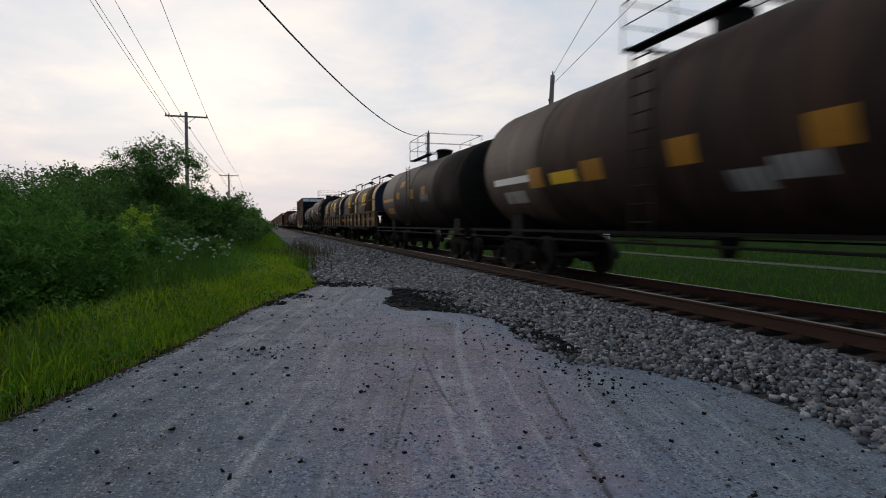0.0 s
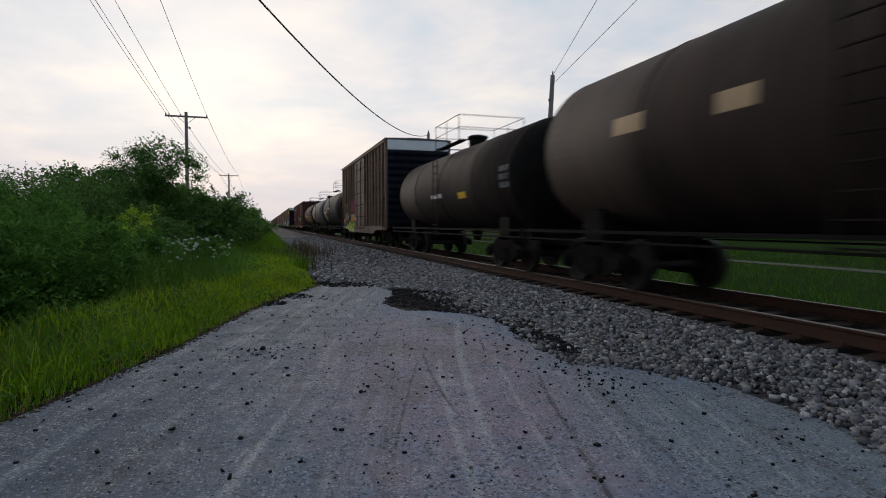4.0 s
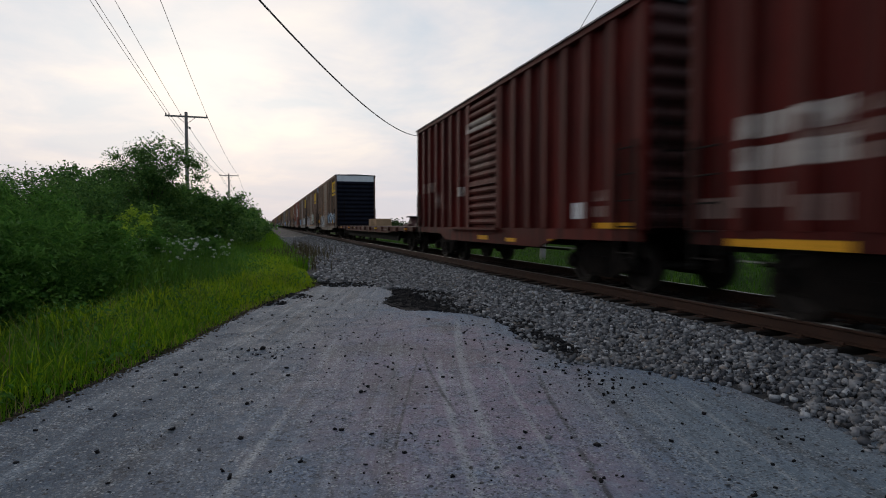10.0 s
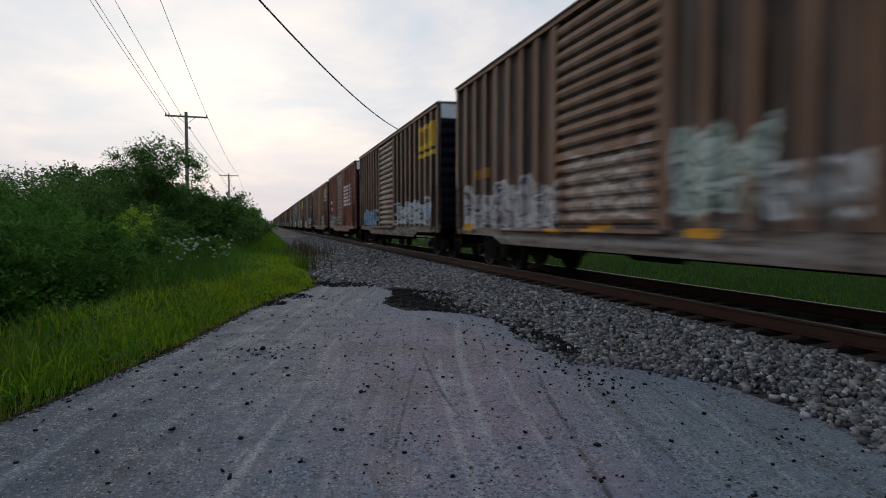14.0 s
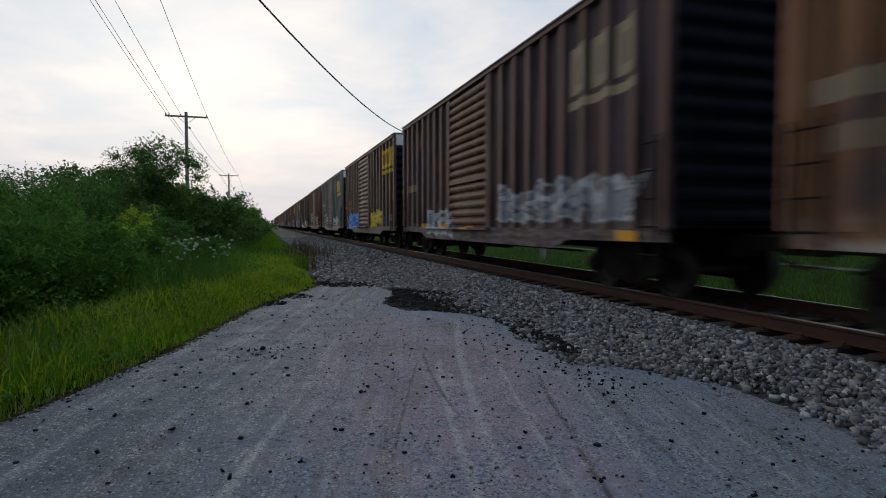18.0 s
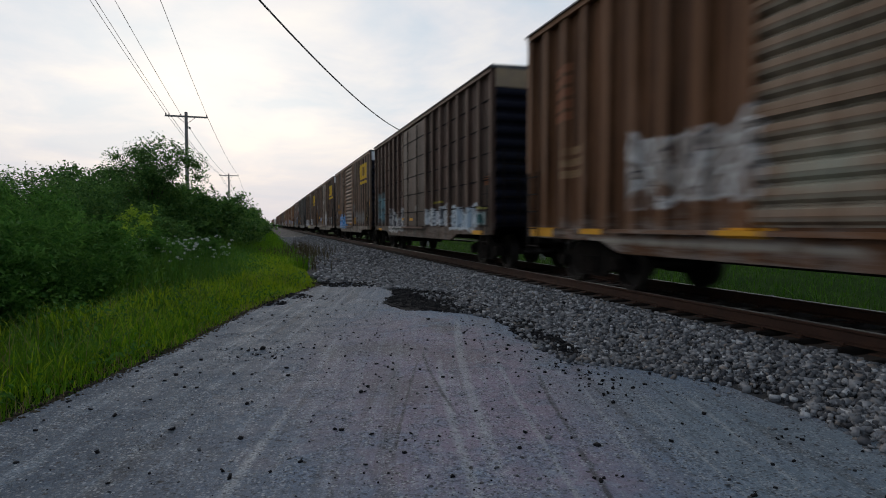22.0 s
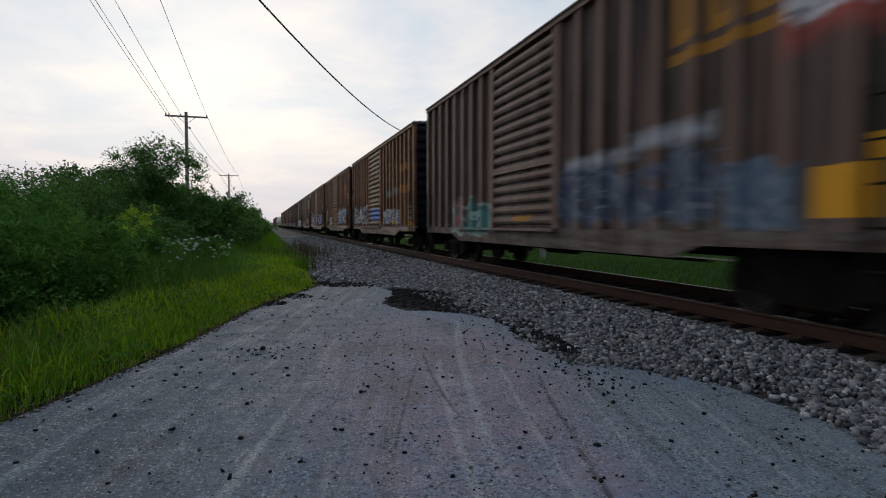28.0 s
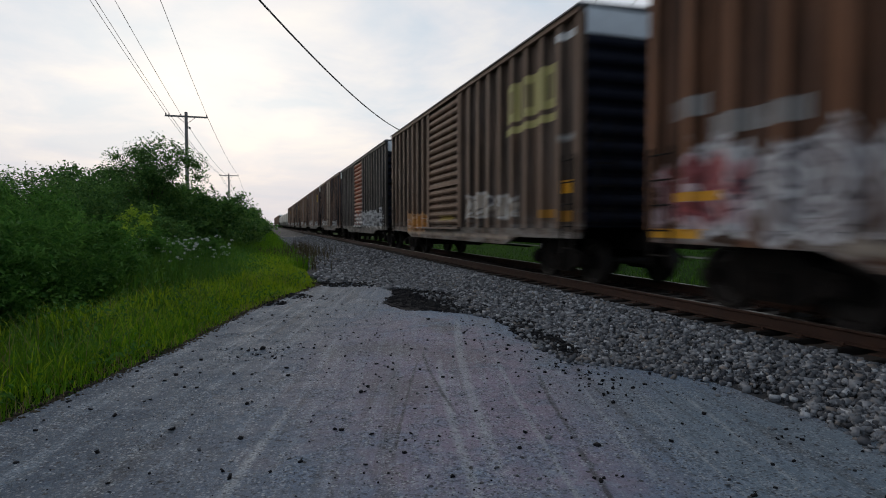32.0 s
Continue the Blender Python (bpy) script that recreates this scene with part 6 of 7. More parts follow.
tank_car(16.1, 27.3, 1.38, 2.36, (0.019, 0.0135, 0.0115), (0.036, 0.021, 0.015), [
        (0.0898, 0.253, 2.16, 2.32, RFL, "block"), (0.135, 0.231, 1.62, 1.90, RFL, "bars"), (0.304, 0.343, 2.22, 2.52, RFL, "block"), (0.342, 0.397, 2.68, 2.96, RFL, "bars"),
        (0.482, 0.523, 2.14, 2.53, RFL, "block"), (0.61, 0.649, 2.21, 2.53, RFL, "block"), (0.586, 0.683, 1.90, 2.34, (0.2, 0.2, 0.2), "soft")],
         label="dark brown tank car with a yellow placard and grey stencils")
coil_car(28.3, 42.2, (0.062, 0.042, 0.026), [(0.186, 0.29, 2.25, 2.95, YEL, "logo"), (0.64, 0.745, 2.25, 2.95, YEL, "logo"), (0.42, 0.50, 1.95, 2.4, GRY, "soft"), (0.0, 0.45, 2.5, 3.3, (0.11, 0.07, 0.036), "soft")],
         [(0.014, 0.075, 1.36, 1.54, ORG, "block"), (0.128, 0.212, 1.36, 1.54, RFL, "block"), (0.235, 0.355, 1.36, 1.54, AMB, "block"), (0.434, 0.478, 1.36, 1.52, AMB, "block"), (0.54, 0.62, 1.36, 1.52, AMB, "block"), (0.7, 0.78, 1.36, 1.52, RFL, "block"), (0.86, 0.93, 1.36, 1.54, ORG, "block"),
          (0.0, 1.0, 1.1, 1.7, (0.13, 0.06, 0.02), "soft")], YBAND, NAVYHEAD,
         "brown hooded coil car with yellow bands and an orange-stained trough")
coil_car(42.5, 56.3, (0.064, 0.046, 0.036), [(0.166, 0.262, 2.2, 2.92, YEL, "logo"), (0.62, 0.72, 2.2, 2.92, YEL, "logo"), (0.30, 0.36, 1.95, 2.3, (0.28, 0.34, 0.25), "soft")],
         [(0.02, 0.42, 1.2, 1.75, (0.34, 0.15, 0.02), "soft"), (0.3, 0.42, 1.35, 1.55, (0.02, 0.018, 0.016), "block"), (0.5, 0.95, 1.15, 1.7, (0.14, 0.065, 0.022), "soft"), (0.80, 0.87, 1.25, 1.6, GRY, "bars")], PBAND, NAVYHEAD, "dusky brown hooded coil car with tan bands and a navy end")
tank_car(58.8, 71.5, 1.52, 2.55, (0.033, 0.022, 0.018), (0.06, 0.036, 0.027), [
        (0.87, 0.917, 2.60, 3.01, TAN, "block"), (0.656, 0.723, 2.27, 2.53, YEL, "block"), (0.546, 0.579, 2.50, 2.75, TAN, "block"), (0.369, 0.411, 2.49, 2.77, TAN, "block"),
        (0.221, 0.271, 2.53, 2.82, TAN, "block"), (0.723, 0.758, 2.58, 2.78, TAN, "block"), (0.858, 0.902, 1.35, 1.56, RED, "block"), (0.813, 0.935, 2.06, 2.44, GRY, "bars")], label="black tank car with tan reflector squares and a yellow placard")
tank_car(73.7, 84.9, 1.38, 2.36, (0.03, 0.021, 0.018), (0.06, 0.036, 0.028), [(0.425, 0.517, 2.0, 2.15, WHT, "block"), (0.637, 0.69, 1.9, 2.1, YEL, "block"), (0.884, 0.956, 2.0, 2.6, GRY, "bars")], label="dark brown tank car with faded grey stencils")
boxcar(87.1, 102.3, 5.05, BROWN, RST, [
        (0.084, 0.178, 2.08, 2.66, (0.36, 0.18, 0.04), "soft"), (0.225, 0.365, 1.62, 2.95, (0.36, 0.085, 0.15), "soft"), (0.084, 0.192, 1.28, 2.0, (0.42, 0.39, 0.40), "soft"), (0.19, 0.24, 1.3, 1.85, (0.02, 0.02, 0.022), "soft"), (0.357, 0.42, 0.95, 1.42, PURP, "soft"), (0.362, 0.42, 0.70, 0.98, (0.12, 0.20, 0.36), "soft"), (0.045, 0.11, 0.88, 1.62, PURP, "soft"),
        (0.241, 0.358, 1.24, 1.80, (0.75, 0.36, 0.05), "tag"), (0.242, 0.36, 1.62, 1.86, (0.66, 0.60, 0.55), "soft"), (0.104, 0.364, 0.64, 1.40, LIME, "tag"), (0.357, 0.415, 1.36, 1.62, WHT, "soft"), (0.0292, 0.0786, 1.29, 1.56, AMB, "block"),
        (0.411, 0.428, 1.66, 1.91, RFL, "block")], BROWN, "plug", label="grey-brown boxcar with lime, pink and white sprayed paint", dusty=0.2)
tank_car(104.3, 117.0, 1.5, 2.5, (0.015, 0.0125, 0.0115), (0.035, 0.023, 0.018), [
        (0.0986, 0.242, 2.22, 2.33, AMB, "block"), (0.0435, 0.0871, 2.27, 2.85, RFL, "block"), (0.122, 0.177, 1.91, 2.19, RFL, "bars"), (0.128, 0.202, 1.71, 1.99, RFL, "bars"),
        (0.134, 0.206, 1.55, 1.83, RFL, "bars"), (0.217, 0.253, 2.40, 2.61, RFL, "block"), (0.393, 0.428, 2.24, 2.62, RFL, "block"), (0.314, 0.36, 2.52, 2.66, (0.45, 0.42, 0.05), "block"),
        (0.359, 0.394, 2.49, 2.63, (0.30, 0.33, 0.42), "block"), (0.253, 0.292, 2.27, 2.55, TAN, "bars")], label="brown-black tank car with orange lettering bars and tan squares")
tank_car(119.2, 130.9, 1.47, 2.48, (0.165, 0.15, 0.13), (0.13, 0.105, 0.08), [
        (0.112, 0.227, 1.95, 2.07, RFL, "block"), (0.205, 0.243, 2.23, 2.59, TBR, "block"), (0.135, 0.218, 1.40, 1.68, TBR, "bars"), (0.355, 0.381, 2.25, 2.57, TBR, "block"),
        (0.334, 0.361, 2.60, 2.88, TBR, "bars")], BLUEHEAD, BLUEHEAD, "dirty grey-white tank car with a blue painted end", rusty=0.35)
tank_car(133.4, 144.7, 1.45, 2.45, (0.066, 0.030, 0.019), (0.095, 0.045, 0.026), [
        (0.905, 0.969, 1.68, 2.47, AMB, "block"), (0.84, 0.92, 2.07, 2.50, PALE, "bars"), (0.718, 0.771, 1.89, 2.27, AMB, "block"), (0.588, 0.642, 1.86, 2.26, AMB, "block"),
        (0.431, 0.485, 1.83, 2.31, AMB, "block"), (0.234, 0.294, 1.80, 2.30, AMB, "block"), (0.565, 0.642, 1.55, 1.83, PALE, "bars"), (0.711, 0.772, 1.65, 1.93, PALE, "bars"),
        (0.826, 0.903, 1.55, 1.83, PALE, "bars")], label="rust-brown tank car with orange reflector squares")
boxcar(147.0, 160.0, 4.48, (0.09, 0.0065, 0.0035), (0.06, 0.0075, 0.0045), [
        (0.421, 0.484, 1.91, 2.14, (0.62, 0.72, 0.03), "block"), (0.866, 0.923, 1.49, 1.85, PALE, "bars"), (0.828, 0.876, 1.20, 1.48, OXP, "bars"), (0.877, 0.921, 0.83, 1.11, OXP, "bars"),
        (0.92, 0.999, 0.87, 1.02, AMB, "block"), (0.751, 0.797, 0.78, 0.91, AMB, "block"), (0.284, 0.356, 0.78, 0.95, AMB, "block"), (0.0859, 0.165, 0.83, 0.98, AMB, "block"),
        (0.48, 0.551, 3.45, 3.73, OXP, "bars"), (0.48, 0.578, 1.42, 3.11, OXP, "bars"), (0.118, 0.206, 1.71, 2.36, OXP, "bars"), (0.927, 0.974, 1.84, 2.12, OXP, "bars"),
        (0.369, 0.421, 2.32, 3.11, OXP, "bars"), (0.0474, 0.157, 2.11, 2.39, PALE, "bars"), (0.0518, 0.159, 1.75, 2.03, PALE, "bars"), (0.0542, 0.105, 1.32, 1.60, OXP, "bars"),
        (0.116, 0.156, 1.17, 1.45, OXP, "bars"), (0.0103, 0.052, 1.20, 1.47, OXP, "block"), (0.0466, 0.127, 0.83, 0.97, AMB, "block")], (0.125, 0.024, 0.018), "post", False, OXEND, "oxide red boxcar with pale stencils and a ribbed door", 0.0, 0.5)
boxcar(161.1, 173.8, 4.48, (0.085, 0.0065, 0.004), (0.055, 0.0075, 0.0045), [
        (0.394, 0.546, 3.58, 3.86, PALE, "bars"), (0.835, 0.883, 1.23, 1.53, WHT, "bars"), (0.888, 0.934, 1.22, 1.75, OXP, "bars"), (0.895, 0.989, 1.06, 1.17, AMB, "block"),
        (0.776, 0.822, 0.76, 0.86, AMB, "block"), (0.613, 0.656, 0.74, 0.84, AMB, "block"), (0.472, 0.527, 0.75, 0.87, AMB, "block"), (0.326, 0.378, 1.93, 2.21, PALE, "bars"),
        (0.142, 0.25, 1.55, 2.27, OXP, "soft"), (0.0428, 0.165, 2.20, 2.54, OXP, "bars"), (0.361, 0.552, 2.36, 3.06, OXP, "soft")], (0.115, 0.022, 0.017), "post", False, OXEND, "oxide red boxcar with pale stencils and a ribbed door", 0.0, 0.5)
flat_car(174.9, 197.9)
LOGO = [(0.844, 0.933, 3.75, 4.3, YEL, "bars"), (0.844, 0.933, 3.58, 3.68, YEL, "block")]
boxcar(199.06, 214.3, 5.0, BROWN, RST, [
        (0.082, 0.165, 2.47, 2.75, RFL, "bars"), (0.0924, 0.213, 1.86, 2.14, RFL, "bars"), (0, 0.0624, 1.33, 1.63, AMB, "block"), (0.402, 0.585, 1.33, 2.11, (0.34, 0.29, 0.23), "soft"),
        (0.22, 0.404, 0.77, 2.13, (0.56, 0.58, 0.62), "tag"), (0.579, 0.667, 1.11, 2.20, (0.20, 0.36, 0.50), "soft"), (0.836, 0.973, 3.48, 4.60, YEL, "logo"), (0.585, 0.979, 1.23, 2.27, (0.30, 0.40, 0.52), "tag"),
        (0.136, 0.357, 1.03, 2.18, GRY, "soft"), (0.83, 0.885, 1.21, 1.58, RFL, "block")], GREYDOOR, label="grey-brown boxcar with pale blue sprayed paint and a light door", door_at=0.35)
boxcar(216.16, 231.6, 5.0, (0.105, 0.082, 0.068), RST, [
        (0.783, 0.923, 3.46, 4.58, YEL, "logo"), (0.0697, 0.153, 2.30, 2.58, RFL, "bars"), (0.0241, 0.399, 0.94, 2.32, (0.42, 0.38, 0.40), "tag"), (0.402, 0.563, 1.10, 2.66, (0.40, 0.31, 0.25), "tag"),
        (0.584, 0.698, 1.10, 2.71, (0.42, 0.50, 0.42), "tag"), (0.678, 0.767, 1.11, 1.98, (0.40, 0.40, 0.39), "tag"), (0.0302, 0.768, 0.76, 0.92, (0.34, 0.32, 0.31), "soft"), (0.0357, 0.0781, 0.97, 1.17, AMB, "block"),
        (0.36, 0.396, 0.95, 1.06, AMB, "block"), (0.446, 0.492, 1.01, 1.12, AMB, "block"), (0.606, 0.644, 0.95, 1.09, AMB, "block")], GREYDOOR, cap_col=BLUECAP, label="grey-brown boxcar with white sprayed letters and a blue end band", door_at=0.35, dusty=0.8)
boxcar(233.5, 249.1, 5.0, DARKB, RST, [
        (0.847, 0.966, 3.47, 4.59, YEL, "logo"), (0.575, 0.958, 1.02, 2.20, (0.50, 0.52, 0.55), "tag"), (0.0549, 0.344, 1.01, 2.08, (0.22, 0.36, 0.52), "tag"), (0.877, 0.958, 1.22, 1.91, SKYB, "soft")], (0.30, 0.29, 0.27), label="dark brown boxcar with a pale door and blue-white sprayed paint", door_at=0.35, dusty=0.8)
boxcar(251.0, 265.9, 5.0, (0.23, 0.055, 0.03), (0.15, 0.05, 0.032), [
        (0.619, 0.866, 2.40, 3.85, WHT, "bars"), (0, 0.354, 0.92, 2.06, (0.20, 0.195, 0.19), "tag"), (0.352, 0.485, 1.11, 2.04, (0.22, 0.21, 0.20), "soft"), (0.0106, 0.348, 1.19, 1.93, (0.17, 0.165, 0.16), "soft"),
        (0.0808, 0.155, 2.81, 3.09, WHT, "bars"), (0.0681, 0.203, 2.25, 2.53, (0.42, 0.28, 0.25), "bars"), (0, 0.408, 0.72, 0.86, (0.24, 0.23, 0.23), "soft")], (0.20, 0.18, 0.165), label="faded orange-red boxcar with a grey painted-over lower half", door_at=0.2, dusty=0.8)
boxcar(267.93, 283.2, 4.95, (0.17, 0.085, 0.04), (0.22, 0.10, 0.045), [
        (0.845, 0.965, 3.31, 4.43, PALE, "logo"), (0.603, 1, 0.93, 2.83, (0.065, 0.055, 0.065), "soft"), (0.0176, 0.387, 0.93, 2.98, (0.075, 0.06, 0.065), "soft"), (0.635, 0.834, 0.93, 2.19, (0.30, 0.24, 0.20), "tag"),
        (0.166, 0.373, 1.06, 1.89, (0.25, 0.2, 0.18), "soft"), (0.924, 0.983, 0.89, 1.00, AMB, "block"), (0.0166, 0.4, 0.79, 1.04, (0.36, 0.32, 0.28), "soft"), (0.302, 0.351, 1.65, 2.05, (0.03, 0.03, 0.03), "block"),
        (0.0142, 0.0665, 2.33, 2.61, (0.26, 0.21, 0.14), "bars"), (0.0227, 0.0674, 1.84, 2.12, (0.24, 0.18, 0.12), "bars")], (0.16, 0.07, 0.05), label="rusty orange-brown boxcar with faded pale lettering", door_at=0.35, cap_col=NAVY)
boxcar(285.1, 300.6, 4.95, (0.07, 0.05, 0.057), (0.125, 0.06, 0.04), [
        (0.821, 0.956, 3.20, 4.32, (0.36, 0.29, 0.18), "logo"), (0.598, 0.971, 1.09, 2.17, (0.30, 0.31, 0.33), "tag"), (0.926, 0.96, 0.87, 1.05, AMB, "block"), (0.204, 0.404, 0.71, 1.75, (0.45, 0.50, 0.55), "tag"),
        (0.0497, 0.121, 2.35, 2.63, (0.30, 0.22, 0.12), "bars"), (0.179, 0.215, 1.04, 1.18, AMB, "block"), (0.306, 0.357, 1.04, 1.18, AMB, "block"), (0.457, 0.496, 1.00, 1.10, AMB, "block"),
        (0.103, 0.177, 3.57, 4.59, (0.17, 0.075, 0.035), "soft"), (0.248, 0.347, 2.61, 3.57, (0.17, 0.075, 0.035), "soft"), (0.402, 0.575, 1.17, 2.15, (0.22, 0.17, 0.12), "soft")], (0.17, 0.10, 0.07), label="dull purple-grey boxcar with faded white lettering", door_at=0.35)
boxcar(302.42, 317.6, 5.0, (0.088, 0.075, 0.066), RST, [
        (0.828, 0.963, 3.47, 4.59, YEL, "logo"), (0.962, 1, 2.16, 2.42, AMB, "block"), (0.0783, 0.346, 0.75, 2.12, (0.14, 0.38, 0.92), "tag"), (0.612, 0.829, 0.95, 2.10, (0.80, 0.60, 0.02), "tag"),
        (0.828, 0.873, 1.13, 1.55, (0.07, 0.10, 0.26), "tag"), (0.928, 0.97, 1.31, 1.59, GRY, "bars"), (0.602, 0.644, 1.07, 1.73, (0.5, 0.2, 0.1), "soft"), (0.0663, 0.157, 2.40, 2.68, RFL, "bars"),
        (0.0809, 0.217, 2.02, 2.30, RFL, "bars"), (0, 0.0253, 2.15, 2.36, RFL, "block"), (0.0219, 0.0653, 1.25, 1.53, (0.34, 0.22, 0.11), "block")], (0.26, 0.22, 0.19), label="grey-brown boxcar with bright blue and yellow sprayed letters", door_at=0.35, dusty=0.4)
boxcar(319.6, 335.0, 5.0, (0.17, 0.165, 0.16), (0.11, 0.1, 0.095), [
        (0.779, 0.914, 3.33, 4.45, YEL, "logo"), (0.961, 1, 1.64, 2.06, RFL, "block"), (0.932, 0.968, 1.19, 1.39, AMB, "block"), (0.583, 0.833, 1.01, 1.88, (0.60, 0.58, 0.57), "tag"),
        (0.176, 0.378, 0.72, 1.23, RED, "tag"), (0.583, 0.861, 0.73, 1.03, (0.36, 0.08, 0.08), "tag"), (0.832, 0.959, 0.88, 1.80, (0.19, 0.21, 0.18), "soft"), (0.0385, 0.206, 2.79, 3.07, GRY, "bars"),
        (0.0853, 0.158, 2.42, 2.70, (0.26, 0.19, 0.06), "bars"), (0.0956, 0.174, 1.87, 2.15, (0.26, 0.19, 0.06), "bars"), (0.0388, 0.0828, 1.18, 1.41, AMB, "block"), (0.158, 0.36, 1.11, 2.26, (0.26, 0.30, 0.25), "tag"),
        (0.242, 0.353, 1.42, 1.89, (0.42, 0.40, 0.40), "tag"), (0.167, 0.381, 0.75, 1.37, RED, "tag")], GREYDOOR, label="grey boxcar with red and white sprayed paint", door_at=0.35, dusty=0.3)
boxcar(336.87, 352.1, 5.0, (0.105, 0.046, 0.02), (0.135, 0.056, 0.02), [
        (0.596, 0.824, 1.13, 2.24, (0.40, 0.36, 0.32), "tag"), (0.858, 0.944, 1.84, 4.12, (0.28, 0.13, 0.045), "ring"), (0.914, 0.973, 1.68, 2.05, GRY, "bars"), (0.925, 0.973, 1.23, 1.51, YEL, "bars"),
        (0.935, 0.986, 0.91, 1.07, AMB, "block"), (0.217, 0.396, 1.25, 2.67, (0.34, 0.30, 0.27), "tag"), (0.00675, 0.0689, 0.89, 1.08, AMB, "block"), (0.134, 0.179, 0.96, 1.07, AMB, "block"),
        (0.348, 0.394, 0.96, 1.10, AMB, "block"), (0.398, 0.475, 1.27, 2.11, (0.34, 0.36, 0.29), "soft"), (0.0677, 0.107, 3.02, 4.12, (0.24, 0.09, 0.045), "bars"), (0.076, 0.142, 1.95, 2.58, (0.24, 0.15, 0.08), "bars"),
        (0.143, 0.476, 0.79, 0.96, (0.36, 0.33, 0.28), "soft")], (0.30, 0.26, 0.2), cap_col=TANCAP, label="rusty brown boxcar with white sprayed letters and a pale door", door_at=0.35, dusty=0.7)
boxcar(354.16, 369.5, 4.95, (0.074, 0.047, 0.036), (0.11, 0.055, 0.036), [
        (0.602, 0.769, 1.02, 1.90, (0.55, 0.57, 0.60), "tag"), (0.775, 0.931, 0.87, 1.79, (0.46, 0.54, 0.62), "tag"), (0.918, 0.96, 1.06, 1.52, (0.10, 0.26, 0.27), "tag"), (0.926, 0.968, 1.51, 1.62, (0.55, 0.48, 0.04), "tag"),
        (0.665, 0.728, 1.79, 1.92, (0.55, 0.48, 0.04), "soft"), (0.909, 0.963, 0.85, 0.99, AMB, "block"), (0.96, 0.987, 2.13, 2.37, (0.30, 0.10, 0.03), "block"), (0.0443, 0.155, 0.98, 2.75, (0.20, 0.34, 0.38), "soft"),
        (0.199, 0.409, 0.72, 1.98, (0.38, 0.36, 0.36), "tag"), (0.36, 0.402, 1.30, 1.41, AMB, "block"), (0.0566, 0.102, 0.84, 0.98, AMB, "block"), (0.462, 0.495, 1.28, 1.39, AMB, "block"),
        (0.513, 0.546, 1.59, 1.88, (0.3, 0.31, 0.31), "soft")], DARKB, "plug", cap_col=TANCAP, label="dark brown plug-door boxcar with pale blue sprayed letters", dusty=0.3)
boxcar(371.04, 386.2, 5.0, (0.098, 0.078, 0.064), RST, [
        (0.606, 0.905, 1.06, 2.12, (0.25, 0.24, 0.24), "soft"), (0.953, 1, 2.11, 2.47, AMB, "block"), (0.911, 0.948, 1.38, 1.60, YEL, "block"), (0.784, 0.911, 3.45, 4.57, YEL, "logo"),
        (0.147, 0.395, 0.78, 2.02, (0.09, 0.33, 0.72), "tag"), (0.0741, 0.164, 2.34, 2.62, RFL, "bars"), (0.0745, 0.203, 1.90, 2.18, RFL, "bars"), (0.384, 0.582, 1.10, 2.16, (0.26, 0.25, 0.24), "soft"),
        (0.584, 0.648, 1.75, 2.49, (0.27, 0.28, 0.28), "soft"), (0.611, 0.646, 1.16, 1.59, RFL, "block"), (0.488, 0.53, 1.10, 1.21, AMB, "block"), (0.0222, 0.0751, 1.45, 2.24, GRY, "soft")], (0.20, 0.165, 0.14), label="grey-brown boxcar with blue sprayed letters by the door", door_at=0.35)
boxcar(388.0, 403.5, 5.0, (0.088, 0.072, 0.064), RST, [
        (0.778, 0.953, 3.31, 4.43, YEL, "logo"), (0.565, 0.667, 0.95, 2.30, WHT, "soft"), (0.778, 0.836, 1.22, 1.90, GRY, "soft"), (0.889, 0.954, 1.06, 1.83, GRY, "tag"),
        (0.582, 0.664, 0.94, 1.97, (0.55, 0.58, 0.62), "soft"), (0.593, 0.645, 2.15, 2.36, (0.45, 0.46, 0.48), "soft"), (0.441, 0.493, 3.07, 3.35, GRY, "bars"), (0.5, 0.566, 3.14, 3.42, GRY, "bars"),
        (0.666, 0.709, 1.44, 1.72, GRY, "bars"), (0.173, 0.215, 1.73, 1.96, AMB, "block"), (0.235, 0.387, 1.41, 1.89, (0.34, 0.33, 0.40), "tag"), (0.0523, 0.42, 0.78, 1.58, (0.30, 0.24, 0.19), "soft"),
        (0.386, 0.421, 1.18, 1.65, RFL, "block"), (0, 0.04, 1.21, 2.43, RFL, "block"), (0.0454, 0.0928, 2.77, 3.10, (0.24, 0.23, 0.22), "bars"), (0.108, 0.156, 2.26, 2.54, (0.27, 0.25, 0.23), "bars")], (0.10, 0.082, 0.075), "plug", label="grey-brown plug-door boxcar with yellow lettering bars", dusty=0.4)
boxcar(405.0, 420.5, 5.0, (0.088, 0.072, 0.062), RST, [
        (0.783, 0.948, 3.28, 4.40, YEL, "logo"), (0.0185, 0.409, 0.87, 1.85, (0.48, 0.46, 0.46), "tag"), (0.221, 0.409, 0.70, 1.03, (0.45, 0.42, 0.08), "soft"), (0.785, 0.828, 1.52, 1.83, GRY, "soft"),
        (0.848, 0.895, 1.31, 1.78, GRY, "soft"), (0.58, 0.725, 1.07, 1.94, (0.28, 0.27, 0.28), "tag"), (0.903, 0.95, 1.30, 1.90, TAN, "soft"), (0.918, 0.96, 0.87, 1.05, AMB, "block"),
        (0.957, 0.99, 1.74, 1.98, AMB, "block")], (0.09, 0.078, 0.072), "plug", label="dark grey-brown plug-door boxcar with white paint patches", dusty=0.3)
